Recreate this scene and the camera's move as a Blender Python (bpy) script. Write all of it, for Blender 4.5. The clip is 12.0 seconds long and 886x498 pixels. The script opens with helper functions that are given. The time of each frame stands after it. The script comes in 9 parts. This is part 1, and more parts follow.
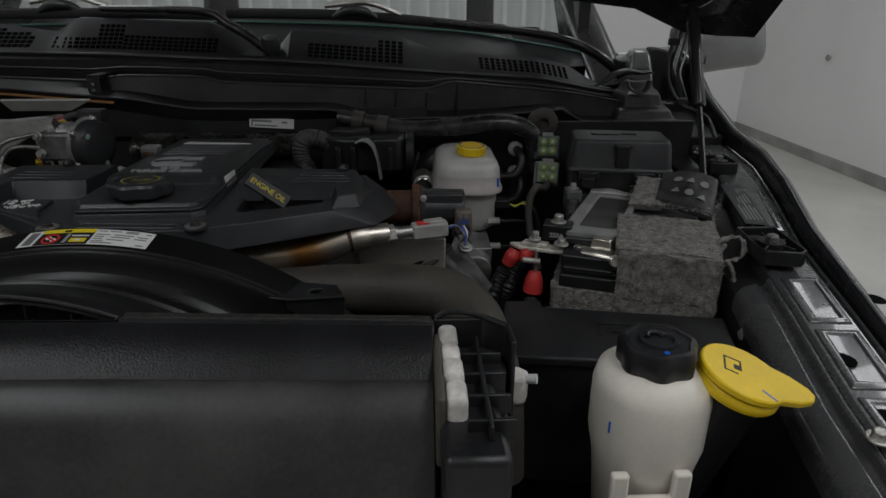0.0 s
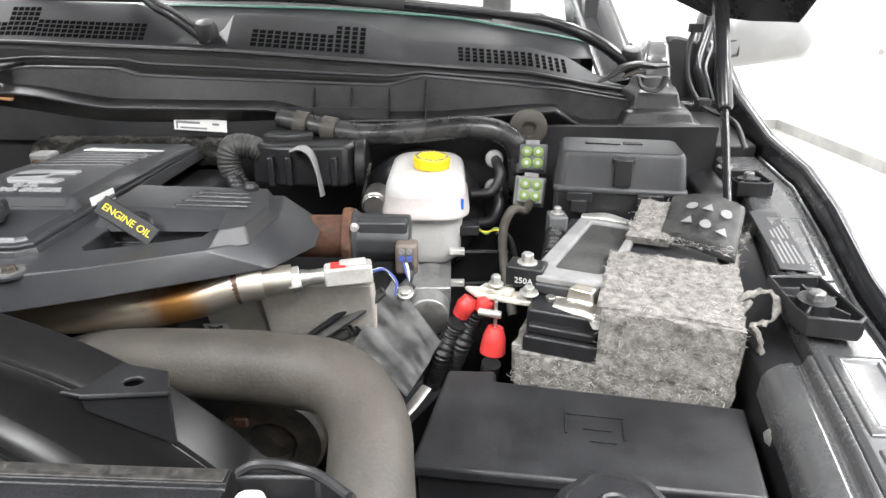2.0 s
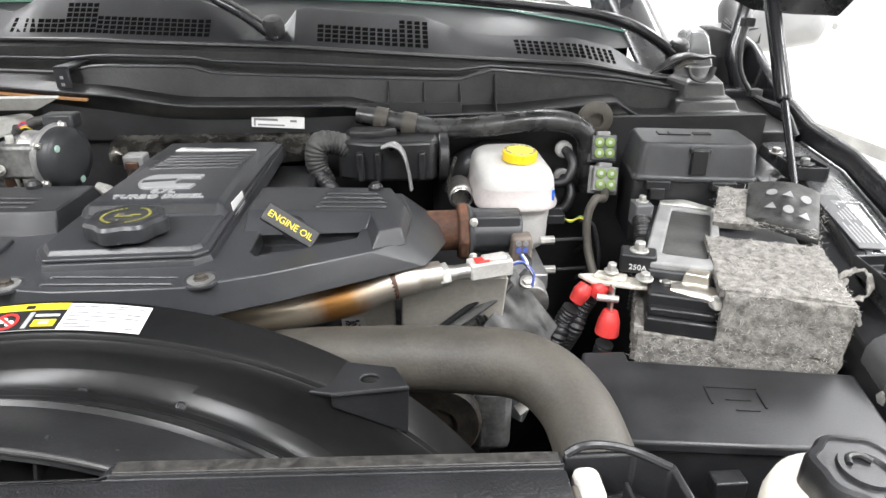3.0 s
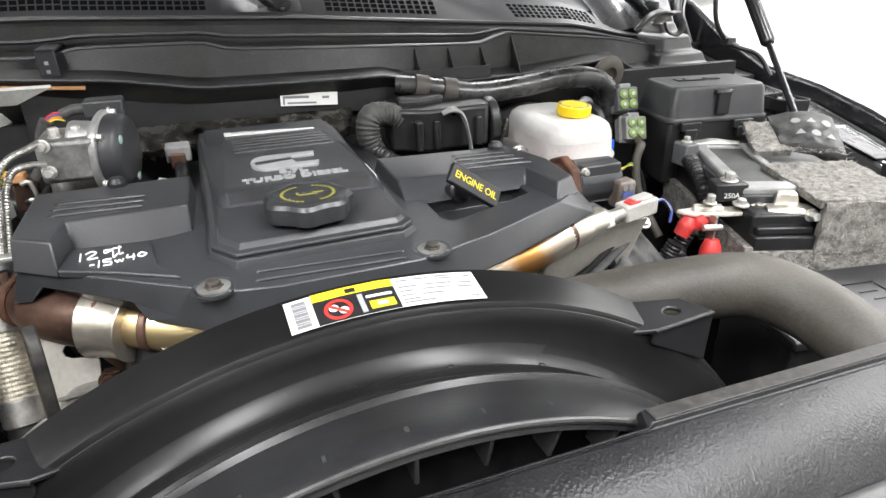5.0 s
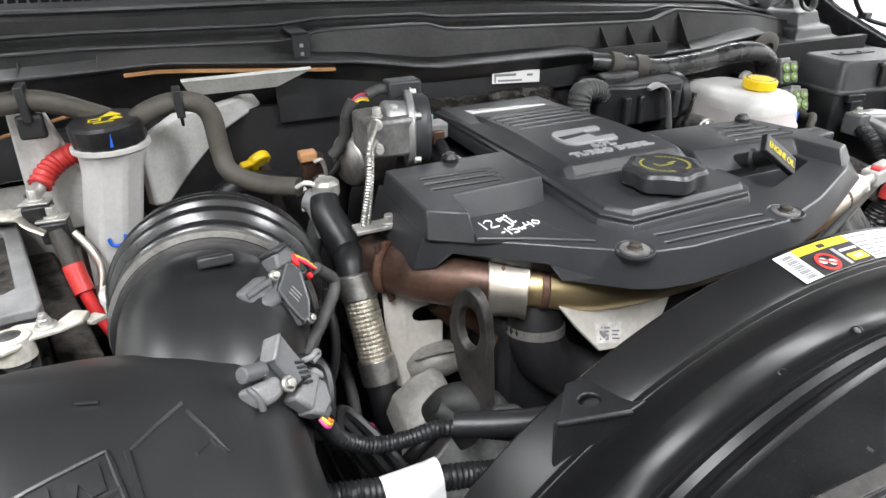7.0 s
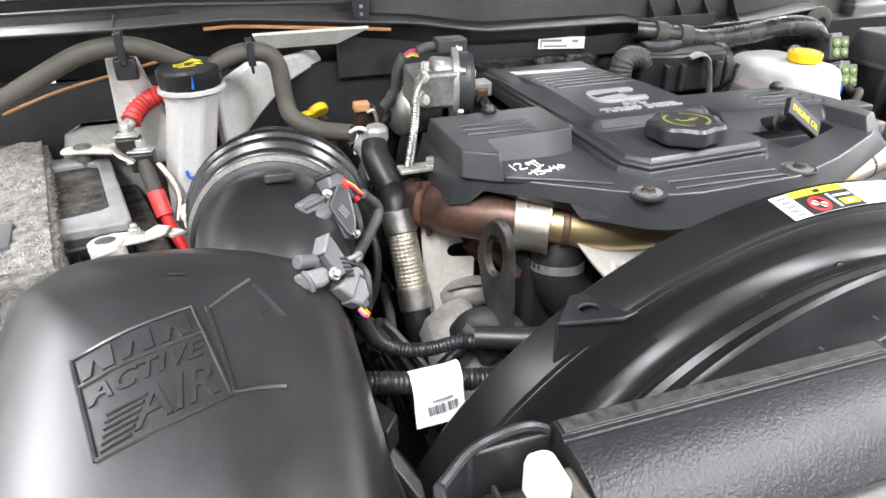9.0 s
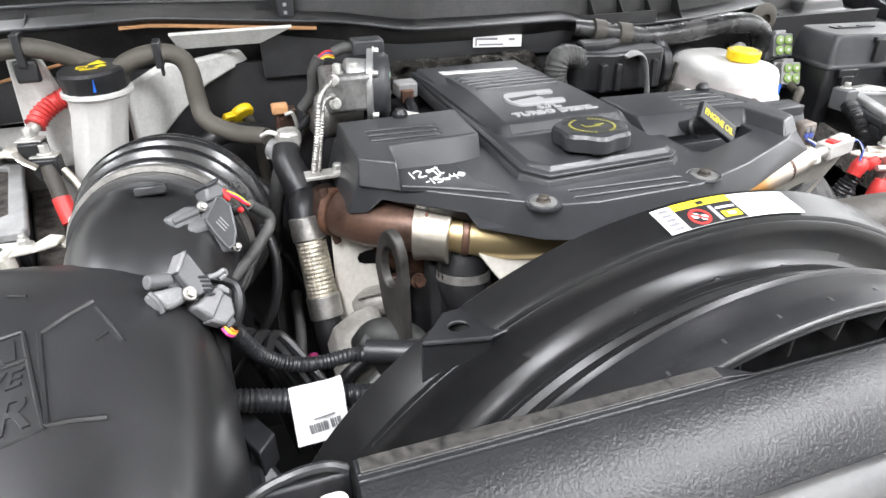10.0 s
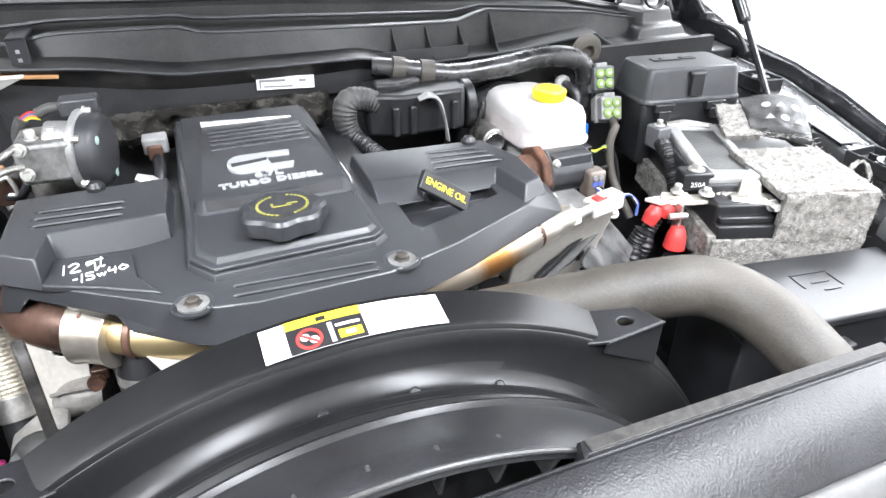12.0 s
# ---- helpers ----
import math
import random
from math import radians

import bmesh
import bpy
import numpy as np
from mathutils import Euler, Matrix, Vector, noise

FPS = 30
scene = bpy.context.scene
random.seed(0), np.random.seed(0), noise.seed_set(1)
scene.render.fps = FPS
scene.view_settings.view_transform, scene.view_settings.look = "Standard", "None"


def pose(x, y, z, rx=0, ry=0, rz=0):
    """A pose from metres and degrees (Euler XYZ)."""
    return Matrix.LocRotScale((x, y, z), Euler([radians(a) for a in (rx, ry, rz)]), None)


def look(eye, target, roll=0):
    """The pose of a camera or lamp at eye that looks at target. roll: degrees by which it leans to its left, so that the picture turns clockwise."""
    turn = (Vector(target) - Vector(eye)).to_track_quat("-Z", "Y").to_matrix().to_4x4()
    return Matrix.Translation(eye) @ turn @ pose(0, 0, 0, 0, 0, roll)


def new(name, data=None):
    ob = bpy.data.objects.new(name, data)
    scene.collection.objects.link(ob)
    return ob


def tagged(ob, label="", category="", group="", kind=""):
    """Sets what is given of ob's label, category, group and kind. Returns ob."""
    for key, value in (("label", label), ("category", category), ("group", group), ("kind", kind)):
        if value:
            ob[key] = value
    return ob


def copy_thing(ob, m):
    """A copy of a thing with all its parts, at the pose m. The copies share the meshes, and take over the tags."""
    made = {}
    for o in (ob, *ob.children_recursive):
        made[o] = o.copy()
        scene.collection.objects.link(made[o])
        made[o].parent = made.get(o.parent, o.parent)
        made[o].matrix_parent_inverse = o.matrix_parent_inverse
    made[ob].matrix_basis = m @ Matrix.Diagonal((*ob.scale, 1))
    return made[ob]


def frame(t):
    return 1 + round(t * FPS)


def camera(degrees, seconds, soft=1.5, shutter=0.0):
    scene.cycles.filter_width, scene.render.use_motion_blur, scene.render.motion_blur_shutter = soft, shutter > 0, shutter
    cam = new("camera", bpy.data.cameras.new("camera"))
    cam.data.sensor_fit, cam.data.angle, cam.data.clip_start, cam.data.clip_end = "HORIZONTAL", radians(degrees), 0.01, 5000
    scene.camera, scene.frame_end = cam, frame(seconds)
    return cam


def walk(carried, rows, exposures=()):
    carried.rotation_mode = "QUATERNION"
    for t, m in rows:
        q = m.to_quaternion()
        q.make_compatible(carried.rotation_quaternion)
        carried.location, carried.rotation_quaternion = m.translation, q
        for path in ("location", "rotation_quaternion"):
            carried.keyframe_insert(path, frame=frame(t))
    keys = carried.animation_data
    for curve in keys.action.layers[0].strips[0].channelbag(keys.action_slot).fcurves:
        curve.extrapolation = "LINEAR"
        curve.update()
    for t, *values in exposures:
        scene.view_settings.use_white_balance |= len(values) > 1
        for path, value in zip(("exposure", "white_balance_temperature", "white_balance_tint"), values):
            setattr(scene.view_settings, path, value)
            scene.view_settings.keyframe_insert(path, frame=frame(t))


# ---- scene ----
cam = camera(71.6, 12.0)
PATH = [
    (0, (-0.024, -0.013, 1.551), (0.056, 1.84, 0.801), 0.1),
    (0.1, (-0.006, 0.019, 1.547), (0.041, 1.88, 0.816), 0.1),
    (0.2, (0.006, 0.061, 1.538), (0.038, 1.929, 0.825), 0.4),
    (0.3, (0.021, 0.097, 1.531), (0.042, 1.969, 0.825), 0.4),
    (0.5, (0.05, 0.138, 1.521), (0.052, 2.009, 0.817), 0.1),
    (1, (0.081, 0.188, 1.508), (0.05, 2.062, 0.81), 0.0),
    (1.5, (0.136, 0.217, 1.508), (0.1, 2.086, 0.796), 0.0),
    (2, (0.113, 0.234, 1.523), (0.091, 2.08, 0.756), 0.0),
    (2.5, (0.024, 0.225, 1.548), (0.03, 2.055, 0.741), 0.0),
    (3, (-0.112, 0.2, 1.566), (0.011, 2.011, 0.726), -0.0),
    (3.2, (-0.161, 0.186, 1.563), (0.027, 1.988, 0.714), -0.2),
    (4.8, (-0.473, 0.289, 1.513), (0.139, 1.992, 0.66), -0.7),
    (5, (-0.506, 0.291, 1.518), (0.144, 1.975, 0.655), -0.9),
    (5.5, (-0.624, 0.299, 1.533), (0.11, 1.939, 0.656), -1.0),
    (6, (-0.741, 0.342, 1.532), (0.021, 1.963, 0.642), -1.1),
    (6.5, (-0.845, 0.382, 1.532), (-0.092, 1.99, 0.611), -1.4),
    (7, (-0.892, 0.388, 1.541), (-0.193, 2.014, 0.609), -1.2),
    (7.2, (-0.906, 0.384, 1.536), (-0.25, 2.027, 0.603), -1.3),
    (8.8, (-0.911, 0.305, 1.534), (-0.38, 1.967, 0.555), -0.8),
    (9, (-0.907, 0.296, 1.534), (-0.374, 1.952, 0.547), -0.8),
    (9.5, (-0.874, 0.281, 1.534), (-0.336, 1.925, 0.531), -0.7),
    (10, (-0.801, 0.286, 1.544), (-0.249, 1.919, 0.529), -0.6),
    (10.5, (-0.706, 0.288, 1.552), (-0.142, 1.912, 0.53), -0.6),
    (11, (-0.627, 0.297, 1.563), (-0.044, 1.912, 0.538), -0.5),
    (11.5, (-0.567, 0.297, 1.571), (0.041, 1.904, 0.547), -0.4),
    (12, (-0.487, 0.288, 1.589), (0.168, 1.877, 0.567), -0.3),
]
walk(cam, [(t, look(eye, target, roll)) for t, eye, target, roll in PATH], exposures=[(0, -3.10, 6250, 10), (0.1, -2.30, 6300, 10), (0.2, -1.30, 6400, 10), (0.35, -0.60, 6500, 11), (0.5, -0.40, 6500, 11), (1.0, -0.03, 6400, 11), (2.0, 0.16, 6350, 11), (3.0, 0.10, 6350, 11), (5.0, 0.04, 6400, 11), (6.0, -0.12, 6350, 11), (7.0, -0.10, 6250, 11), (9.0, 0.38, 6250, 12), (10.5, 0.47, 6200, 12), (11.5, 0.75, 6100, 12), (12.0, 0.92, 6050, 12)])

# ---- light ----
world = bpy.data.worlds.new("hall_air")
world.use_nodes = True
world.node_tree.nodes["Background"].inputs["Color"].default_value = (0.95, 0.97, 1.0, 1)
world.node_tree.nodes["Background"].inputs["Strength"].default_value = 0.12
scene.world = world


def unseen_ceiling_lamp(name, at, sx, sy, watts):
    data = bpy.data.lights.new(name, "AREA")
    data.shape, data.size, data.size_y, data.energy, data.color = "RECTANGLE", sx, sy, watts, (1.0, 0.995, 0.985)
    ob = new(name, data)
    ob.location = at
    return tagged(ob, "assumed long white ceiling light panel, out of view in the hall", "lamp", "hall ceiling lights", "structure")


# All panels are out of view; places and power are set to suit the shading.
for lx in (-2.0, 1.1):
    unseen_ceiling_lamp("unseen_ceiling_lamp", (lx, -0.8, 3.9), 0.8, 2.6, 235)
for lx in (-2.6, 1.4):
    unseen_ceiling_lamp("unseen_ceiling_lamp", (lx, 4.3, 3.9), 0.8, 2.6, 150)
# Panels near the side walls, added to brighten the east wall and air box.
unseen_ceiling_lamp("unseen_ceiling_lamp", (3.3, 1.8, 3.9), 0.6, 4.2, 330)
unseen_ceiling_lamp("unseen_ceiling_lamp", (-3.9, 1.8, 3.9), 0.6, 4.2, 300)


# ---- materials ----
def mat(name, color, rough=0.5, metal=0.0, var=0.18, big=14.0, fine=220.0, bump=0.15, coat=0.0, spec=0.5, tint=None, trans=0.0, ior=1.45, rvar=0.12, sub=0.0, dust=0.0):
    m = bpy.data.materials.new(name)
    m.use_nodes = True
    nt = m.node_tree
    b = nt.nodes["Principled BSDF"]
    b.inputs["Metallic"].default_value = metal
    b.inputs["Coat Weight"].default_value = coat
    b.inputs["Specular IOR Level"].default_value = spec
    b.inputs["Transmission Weight"].default_value = trans
    b.inputs["IOR"].default_value = ior
    if sub:
        b.inputs["Subsurface Weight"].default_value = sub
        b.inputs["Subsurface Radius"].default_value = (0.02, 0.02, 0.02)
    co = nt.nodes.new("ShaderNodeTexCoord")
    n1 = nt.nodes.new("ShaderNodeTexNoise")
    n1.inputs["Scale"].default_value, n1.inputs["Detail"].default_value, n1.inputs["Roughness"].default_value = big, 6.0, 0.6
    n2 = nt.nodes.new("ShaderNodeTexNoise")
    n2.inputs["Scale"].default_value, n2.inputs["Detail"].default_value = fine, 3.0
    for n in (n1, n2):
        nt.links.new(co.outputs["Object"], n.inputs["Vector"])
    ramp = nt.nodes.new("ShaderNodeMapRange")
    ramp.inputs["From Min"].default_value, ramp.inputs["From Max"].default_value = 0.3, 0.72
    mix = nt.nodes.new("ShaderNodeMix")
    mix.data_type = "RGBA"
    c2 = tint or tuple(min(1.0, c * (1 + 2.2 * var)) for c in color)
    c1 = tuple(c * (1 - var) for c in color)
    mix.inputs["A"].default_value, mix.inputs["B"].default_value = (*c1, 1), (*c2, 1)
    add = nt.nodes.new("ShaderNodeMath")
    add.operation = "MULTIPLY_ADD"
    add.inputs[1].default_value, add.inputs[2].default_value = 0.3, -0.15
    nt.links.new(n2.outputs["Fac"], add.inputs[0])
    sm = nt.nodes.new("ShaderNodeMath")
    nt.links.new(n1.outputs["Fac"], sm.inputs[0])
    nt.links.new(add.outputs[0], sm.inputs[1])
    nt.links.new(sm.outputs[0], ramp.inputs["Value"])
    nt.links.new(ramp.outputs[0], mix.inputs["Factor"])
    col = mix.outputs["Result"]
    if dust:
        n3 = nt.nodes.new("ShaderNodeTexNoise")
        n3.inputs["Scale"].default_value, n3.inputs["Detail"].default_value = 700.0, 3.0
        nt.links.new(co.outputs["Object"], n3.inputs["Vector"])
        r3 = nt.nodes.new("ShaderNodeMapRange")
        r3.inputs["From Min"].default_value, r3.inputs["From Max"].default_value, r3.inputs["To Max"].default_value = 0.62, 0.72, dust * 0.6
        nt.links.new(n3.outputs["Fac"], r3.inputs["Value"])
        mx = nt.nodes.new("ShaderNodeMix")
        mx.data_type = "RGBA"
        mx.inputs["B"].default_value = (0.13, 0.127, 0.118, 1)
        nt.links.new(r3.outputs[0], mx.inputs["Factor"])
        nt.links.new(col, mx.inputs["A"])
        col = mx.outputs["Result"]
    nt.links.new(col, b.inputs["Base Color"])
    rr = nt.nodes.new("ShaderNodeMapRange")
    rr.inputs["To Min"].default_value, rr.inputs["To Max"].default_value = max(0.02, rough - rvar), min(1, rough + rvar)
    nt.links.new(sm.outputs[0], rr.inputs["Value"])
    nt.links.new(rr.outputs[0], b.inputs["Roughness"])
    if bump:
        bp = nt.nodes.new("ShaderNodeBump")
        bp.inputs["Strength"].default_value, bp.inputs["Distance"].default_value = bump, 0.0012
        nt.links.new(n2.outputs["Fac"], bp.inputs["Height"])
        nt.links.new(bp.outputs[0], b.inputs["Normal"])
    return m


BLACK = mat("black_plastic", (0.013, 0.0133, 0.0145), 0.38, fine=500, bump=0.1, big=18, var=0.3, dust=0.4)
COVER = mat("engine_cover_plastic", (0.028, 0.029, 0.0315), 0.34, fine=900, bump=0.14, big=6, spec=0.6, dust=0.3)
DARKGREY = mat("dark_grey_plastic", (0.028, 0.029, 0.0315), 0.40, fine=700, bump=0.1, dust=0.4)
MIDGREY = mat("grey_connector_plastic", (0.085, 0.087, 0.090), 0.45, fine=600)
LIGHTGREY = mat("light_grey_plastic", (0.205, 0.205, 0.203), 0.45, fine=600, big=30, var=0.2)
DUSTLID = mat("dirt_caked_plastic", (0.035, 0.032, 0.029), 0.85, fine=140, bump=0.6, big=40, var=0.6, spec=0.15, tint=(0.11, 0.10, 0.09))
PALEZINC = mat("pale_dusty_zinc", (0.62, 0.59, 0.52), 0.5, 0.25, fine=240, bump=0.2, big=50, var=0.25)
PALEALU = mat("pale_cast_aluminium", (0.22, 0.21, 0.192), 0.55, 0.35, fine=160, bump=0.4, big=18, var=0.3)
OILGREY = mat("dull_oily_casting", (0.024, 0.0245, 0.023), 0.6, 0.2, fine=160, bump=0.35, big=24, var=0.4)
PAPERBOLT = mat("white_marked_steel", (0.66, 0.66, 0.64), 0.5, 0.3, fine=200, bump=0.1)
DEEP = mat("grimy_black_metal", (0.010, 0.010, 0.011), 0.7, fine=120, big=8, var=0.5)
RUBBER = mat("black_rubber", (0.012, 0.012, 0.0128), 0.42, fine=350, bump=0.15, big=20)
GLOSSRUB = mat("glossy_black_rubber", (0.013, 0.013, 0.0135), 0.24, fine=350, bump=0.05, big=14, spec=0.7)
HOSE = mat("dusty_grey_rubber_hose", (0.034, 0.031, 0.0265), 0.58, fine=300, bump=0.3, big=9, tint=(0.072, 0.065, 0.054), dust=0.5)
OLDHOSE = mat("brown_grey_rubber_hose", (0.060, 0.054, 0.045), 0.6, fine=300, bump=0.2)
TAPE = mat("dusty_cloth_tape", (0.024, 0.024, 0.024), 0.6, fine=160, bump=0.5, tint=(0.075, 0.075, 0.072), dust=0.4)
FILMTAPE = mat("glossy_film_tape", (0.018, 0.018, 0.019), 0.27, fine=48, bump=1.0, big=26, var=0.4, rvar=0.2, tint=(0.05, 0.05, 0.05))
SHROUD = mat("shroud_plastic", (0.0075, 0.0077, 0.0083), 0.31, fine=140, bump=0.03, big=5, var=0.3, rvar=0.05, spec=0.34, tint=(0.012, 0.012, 0.012))
SHELFM = mat("scuffed_shroud_plastic", (0.011, 0.0112, 0.012), 0.36, fine=300, bump=0.06, big=9, var=0.4, rvar=0.10, spec=0.35, dust=0.25)
EYEIRON = mat("dark_oily_iron", (0.030, 0.028, 0.026), 0.5, 0.3, fine=160, bump=0.4, big=30, var=0.5)
PLUGPALE = mat("worn_pale_plug_plastic", (0.36, 0.35, 0.33), 0.5, fine=300, var=0.2)
PLUGGREY = mat("worn_grey_plug_plastic", (0.15, 0.15, 0.152), 0.42, fine=500, var=0.25)
PLUGBROWN = mat("grey_brown_plug_plastic", (0.115, 0.095, 0.080), 0.5, fine=400, var=0.25)
RAILM = mat("grained_plastic", (0.0095, 0.0097, 0.0105), 0.33, fine=480, bump=0.42, big=7, var=0.4, spec=0.36)
LIPM = mat("dust_and_sheen_plastic", (0.026, 0.0265, 0.028), 0.40, fine=200, bump=0.1, big=8, var=0.3, tint=(0.055, 0.054, 0.052))
CLIPW = mat("dirty_white_nylon", (0.50, 0.48, 0.45), 0.55, fine=120, big=40, var=0.3, bump=0.2)
DIRT = mat("dusty_edge_strip", (0.010, 0.010, 0.010), 0.55, fine=260, big=160, var=0.4, tint=(0.045, 0.042, 0.038))
AIRBOX = mat("airbox_plastic", (0.012, 0.0121, 0.0127), 0.34, fine=500, bump=0.05, big=5, var=0.3, rvar=0.12, spec=0.95)
FELT = mat("grey_felt", (0.15, 0.142, 0.130), 0.95, fine=420, bump=1.0, big=90, var=0.45, spec=0.1, tint=(0.30, 0.287, 0.266))
FELTHAIR = mat("felt_fibre", (0.27, 0.26, 0.245), 0.95, bump=0, var=0.4, spec=0.1)
WHITEP = mat("translucent_white_plastic", (0.51, 0.502, 0.487), 0.36, bump=0.03, sub=0.4, var=0.10, big=10)
CREAMP = mat("cream_white_plastic", (0.76, 0.72, 0.64), 0.4, bump=0.03, sub=0.3, var=0.06, big=8)
FLUIDP = mat("fluid_filled_plastic", (0.47, 0.435, 0.425), 0.38, bump=0.03, sub=0.3, var=0.1, big=14)
MILKY = mat("dull_milky_plastic", (0.46, 0.46, 0.44), 0.45, bump=0.05, var=0.2, big=12)
TANKP = mat("smoky_tank_plastic", (0.23, 0.225, 0.215), 0.45, var=0.25, big=12)
YELLOW = mat("yellow_plastic", (0.80, 0.55, 0.01), 0.4, bump=0.05, var=0.08)
BRIGHTY = mat("yellow_print", (0.70, 0.56, 0.02), 0.5, bump=0, var=0.03)
RED = mat("red_rubber_boot", (0.50, 0.040, 0.036), 0.42, bump=0.1, var=0.15)
REDW = mat("red_wire", (0.55, 0.02, 0.02), 0.45, var=0.1, bump=0)
BLUEW = mat("blue_wire", (0.06, 0.09, 0.30), 0.4, var=0.1, bump=0)
YELW = mat("yellow_wire", (0.65, 0.55, 0.04), 0.4, var=0.1, bump=0)
PINKW = mat("pink_wire", (0.55, 0.05, 0.22), 0.4, var=0.1, bump=0)
WHITEW = mat("white_wire", (0.7, 0.68, 0.64), 0.45, var=0.1, bump=0)
INKBLUE = mat("blue_marker", (0.012, 0.11, 0.55), 0.5, var=0.1, bump=0)
ZINC = mat("zinc_plated_metal", (0.44, 0.435, 0.41), 0.45, 0.65, fine=260, bump=0.2, big=40, var=0.25)
CHROME = mat("bright_steel", (0.74, 0.74, 0.74), 0.16, 1.0, var=0.08, bump=0.03)
STEEL = mat("dull_steel", (0.36, 0.35, 0.33), 0.42, 0.9, fine=300, bump=0.2, big=30, var=0.3)
ALU = mat("cast_aluminium", (0.36, 0.36, 0.355), 0.48, 0.75, fine=240, bump=0.35, big=24)
DULLAL = mat("oily_grey_casting", (0.15, 0.15, 0.145), 0.5, 0.6, fine=180, bump=0.4, big=22, var=0.45)
IRON = mat("dark_cast_iron", (0.035, 0.034, 0.033), 0.6, 0.3, fine=200, bump=0.4, big=30, var=0.4, tint=(0.09, 0.075, 0.06))
SHIELD = mat("warm_grey_heat_shield", (0.50, 0.475, 0.43), 0.5, 0.15, fine=160, bump=0.12, big=9, var=0.16)
RUST = mat("rusty_iron", (0.062, 0.031, 0.021), 0.75, 0.2, fine=160, bump=0.5, big=34, var=0.4, tint=(0.14, 0.066, 0.038))
BROWNP = mat("heat_browned_steel", (0.072, 0.044, 0.034), 0.40, 0.5, fine=200, bump=0.15, big=16, var=0.35, tint=(0.15, 0.085, 0.06))
CLAMPM = mat("straw_stained_steel", (0.66, 0.60, 0.50), 0.32, 0.9, fine=150, bump=0.1, big=26, tint=(0.75, 0.72, 0.66))
BRAIDM = mat("braided_steel", (0.50, 0.46, 0.38), 0.45, 0.8, fine=700, bump=1.0, big=60, var=0.35)
PAPER = mat("white_label", (0.66, 0.66, 0.65), 0.5, bump=0, var=0.03)
INK = mat("grey_print", (0.16, 0.16, 0.17), 0.6, bump=0, var=0.1)
BLACKINK = mat("black_print", (0.012, 0.012, 0.013), 0.5, bump=0, var=0.1)
REDINK = mat("red_print", (0.62, 0.035, 0.03), 0.5, bump=0, var=0.1)
ORANGEINK = mat("orange_print", (0.75, 0.22, 0.03), 0.5, bump=0, var=0.1)
CHALK = mat("white_paint_marker", (0.78, 0.78, 0.77), 0.6, bump=0, var=0.05)
LETTER = mat("silver_lettering", (0.36, 0.365, 0.37), 0.42, 0.25, bump=0.05, var=0.08)
GREENSEAL = mat("green_seal", (0.15, 0.23, 0.06), 0.5, var=0.12)
PALEGREEN = mat("pale_green_sealant", (0.30, 0.42, 0.37), 0.5, bump=0.1)
GREYSEAL = mat("grey_rubber_seal", (0.35, 0.35, 0.34), 0.6)
PAINT = mat("black_body_paint", (0.016, 0.016, 0.018), 0.24, fine=900, bump=0.02, coat=0.25, var=0.1)
BAYPAINT = mat("dusty_bay_paint", (0.13, 0.134, 0.14), 0.26, 0.45, fine=300, bump=0.05, coat=0.5, var=0.3, big=10, tint=(0.12, 0.12, 0.12))
HOODM = mat("hood_underside_paint", (0.014, 0.014, 0.0155), 0.28, fine=200, bump=0.05, var=0.2)
COWLM = mat("cowl_plastic", (0.015, 0.0155, 0.018), 0.42, fine=500, bump=0.2, big=9, var=0.25, spec=0.42, dust=0.3)
COWLDUST = mat("dusty_cowl_plastic", (0.0095, 0.0095, 0.0105), 0.42, fine=200, bump=0.25, big=22, var=0.35, tint=(0.024, 0.024, 0.0238), spec=0.32, dust=0.5)
WALLW = mat("white_hall_wall", (0.86, 0.86, 0.85), 0.6, fine=40, bump=0.05, big=0.7, var=0.03)
FLOORM = mat("pale_sealed_concrete", (0.55, 0.54, 0.51), 0.35, fine=60, bump=0.05, big=1.2, var=0.1)
BASEM = mat("grey_base_strip", (0.33, 0.325, 0.31), 0.6, fine=60, big=3)
CORRUG = mat("pale_corrugated_sheet", (0.62, 0.63, 0.63), 0.45, 0.3, fine=40, big=2, var=0.06)
FOIL = mat("crumpled_foil", (0.062, 0.060, 0.056), 0.26, 0.8, fine=60, bump=1.0, big=38, var=0.9, tint=(0.20, 0.19, 0.17))
TAN = mat("tan_foam_strip", (0.38, 0.20, 0.09), 0.8, fine=160, bump=0.3)
# Near-black colour for the shade inside slots, holes and grille openings.
PIT = mat("opening_shade_black", (0.004, 0.004, 0.004), 0.95, var=0.2, bump=0, spec=0.04)
OLIVEP = mat("dull_yellow_print", (0.24, 0.225, 0.05), 0.5, bump=0, var=0.1)
SPLASH = mat("crumpled_dusty_sheet", (0.050, 0.050, 0.050), 0.42, fine=60, bump=0.5, big=22, var=0.5, spec=0.4, tint=(0.13, 0.13, 0.128))
GLASSEDGE = mat("green_glass_edge", (0.045, 0.10, 0.08), 0.2, bump=0, var=0.1)
INKW = mat("pale_print", (0.22, 0.22, 0.22), 0.6, bump=0, var=0.1)
MIRRORM = mat("satin_silver", (0.22, 0.22, 0.22), 0.35, 0.4, var=0.06, bump=0.02, fine=600)
CLOTH = mat("dark_cab_trim", (0.03, 0.03, 0.032), 0.8)


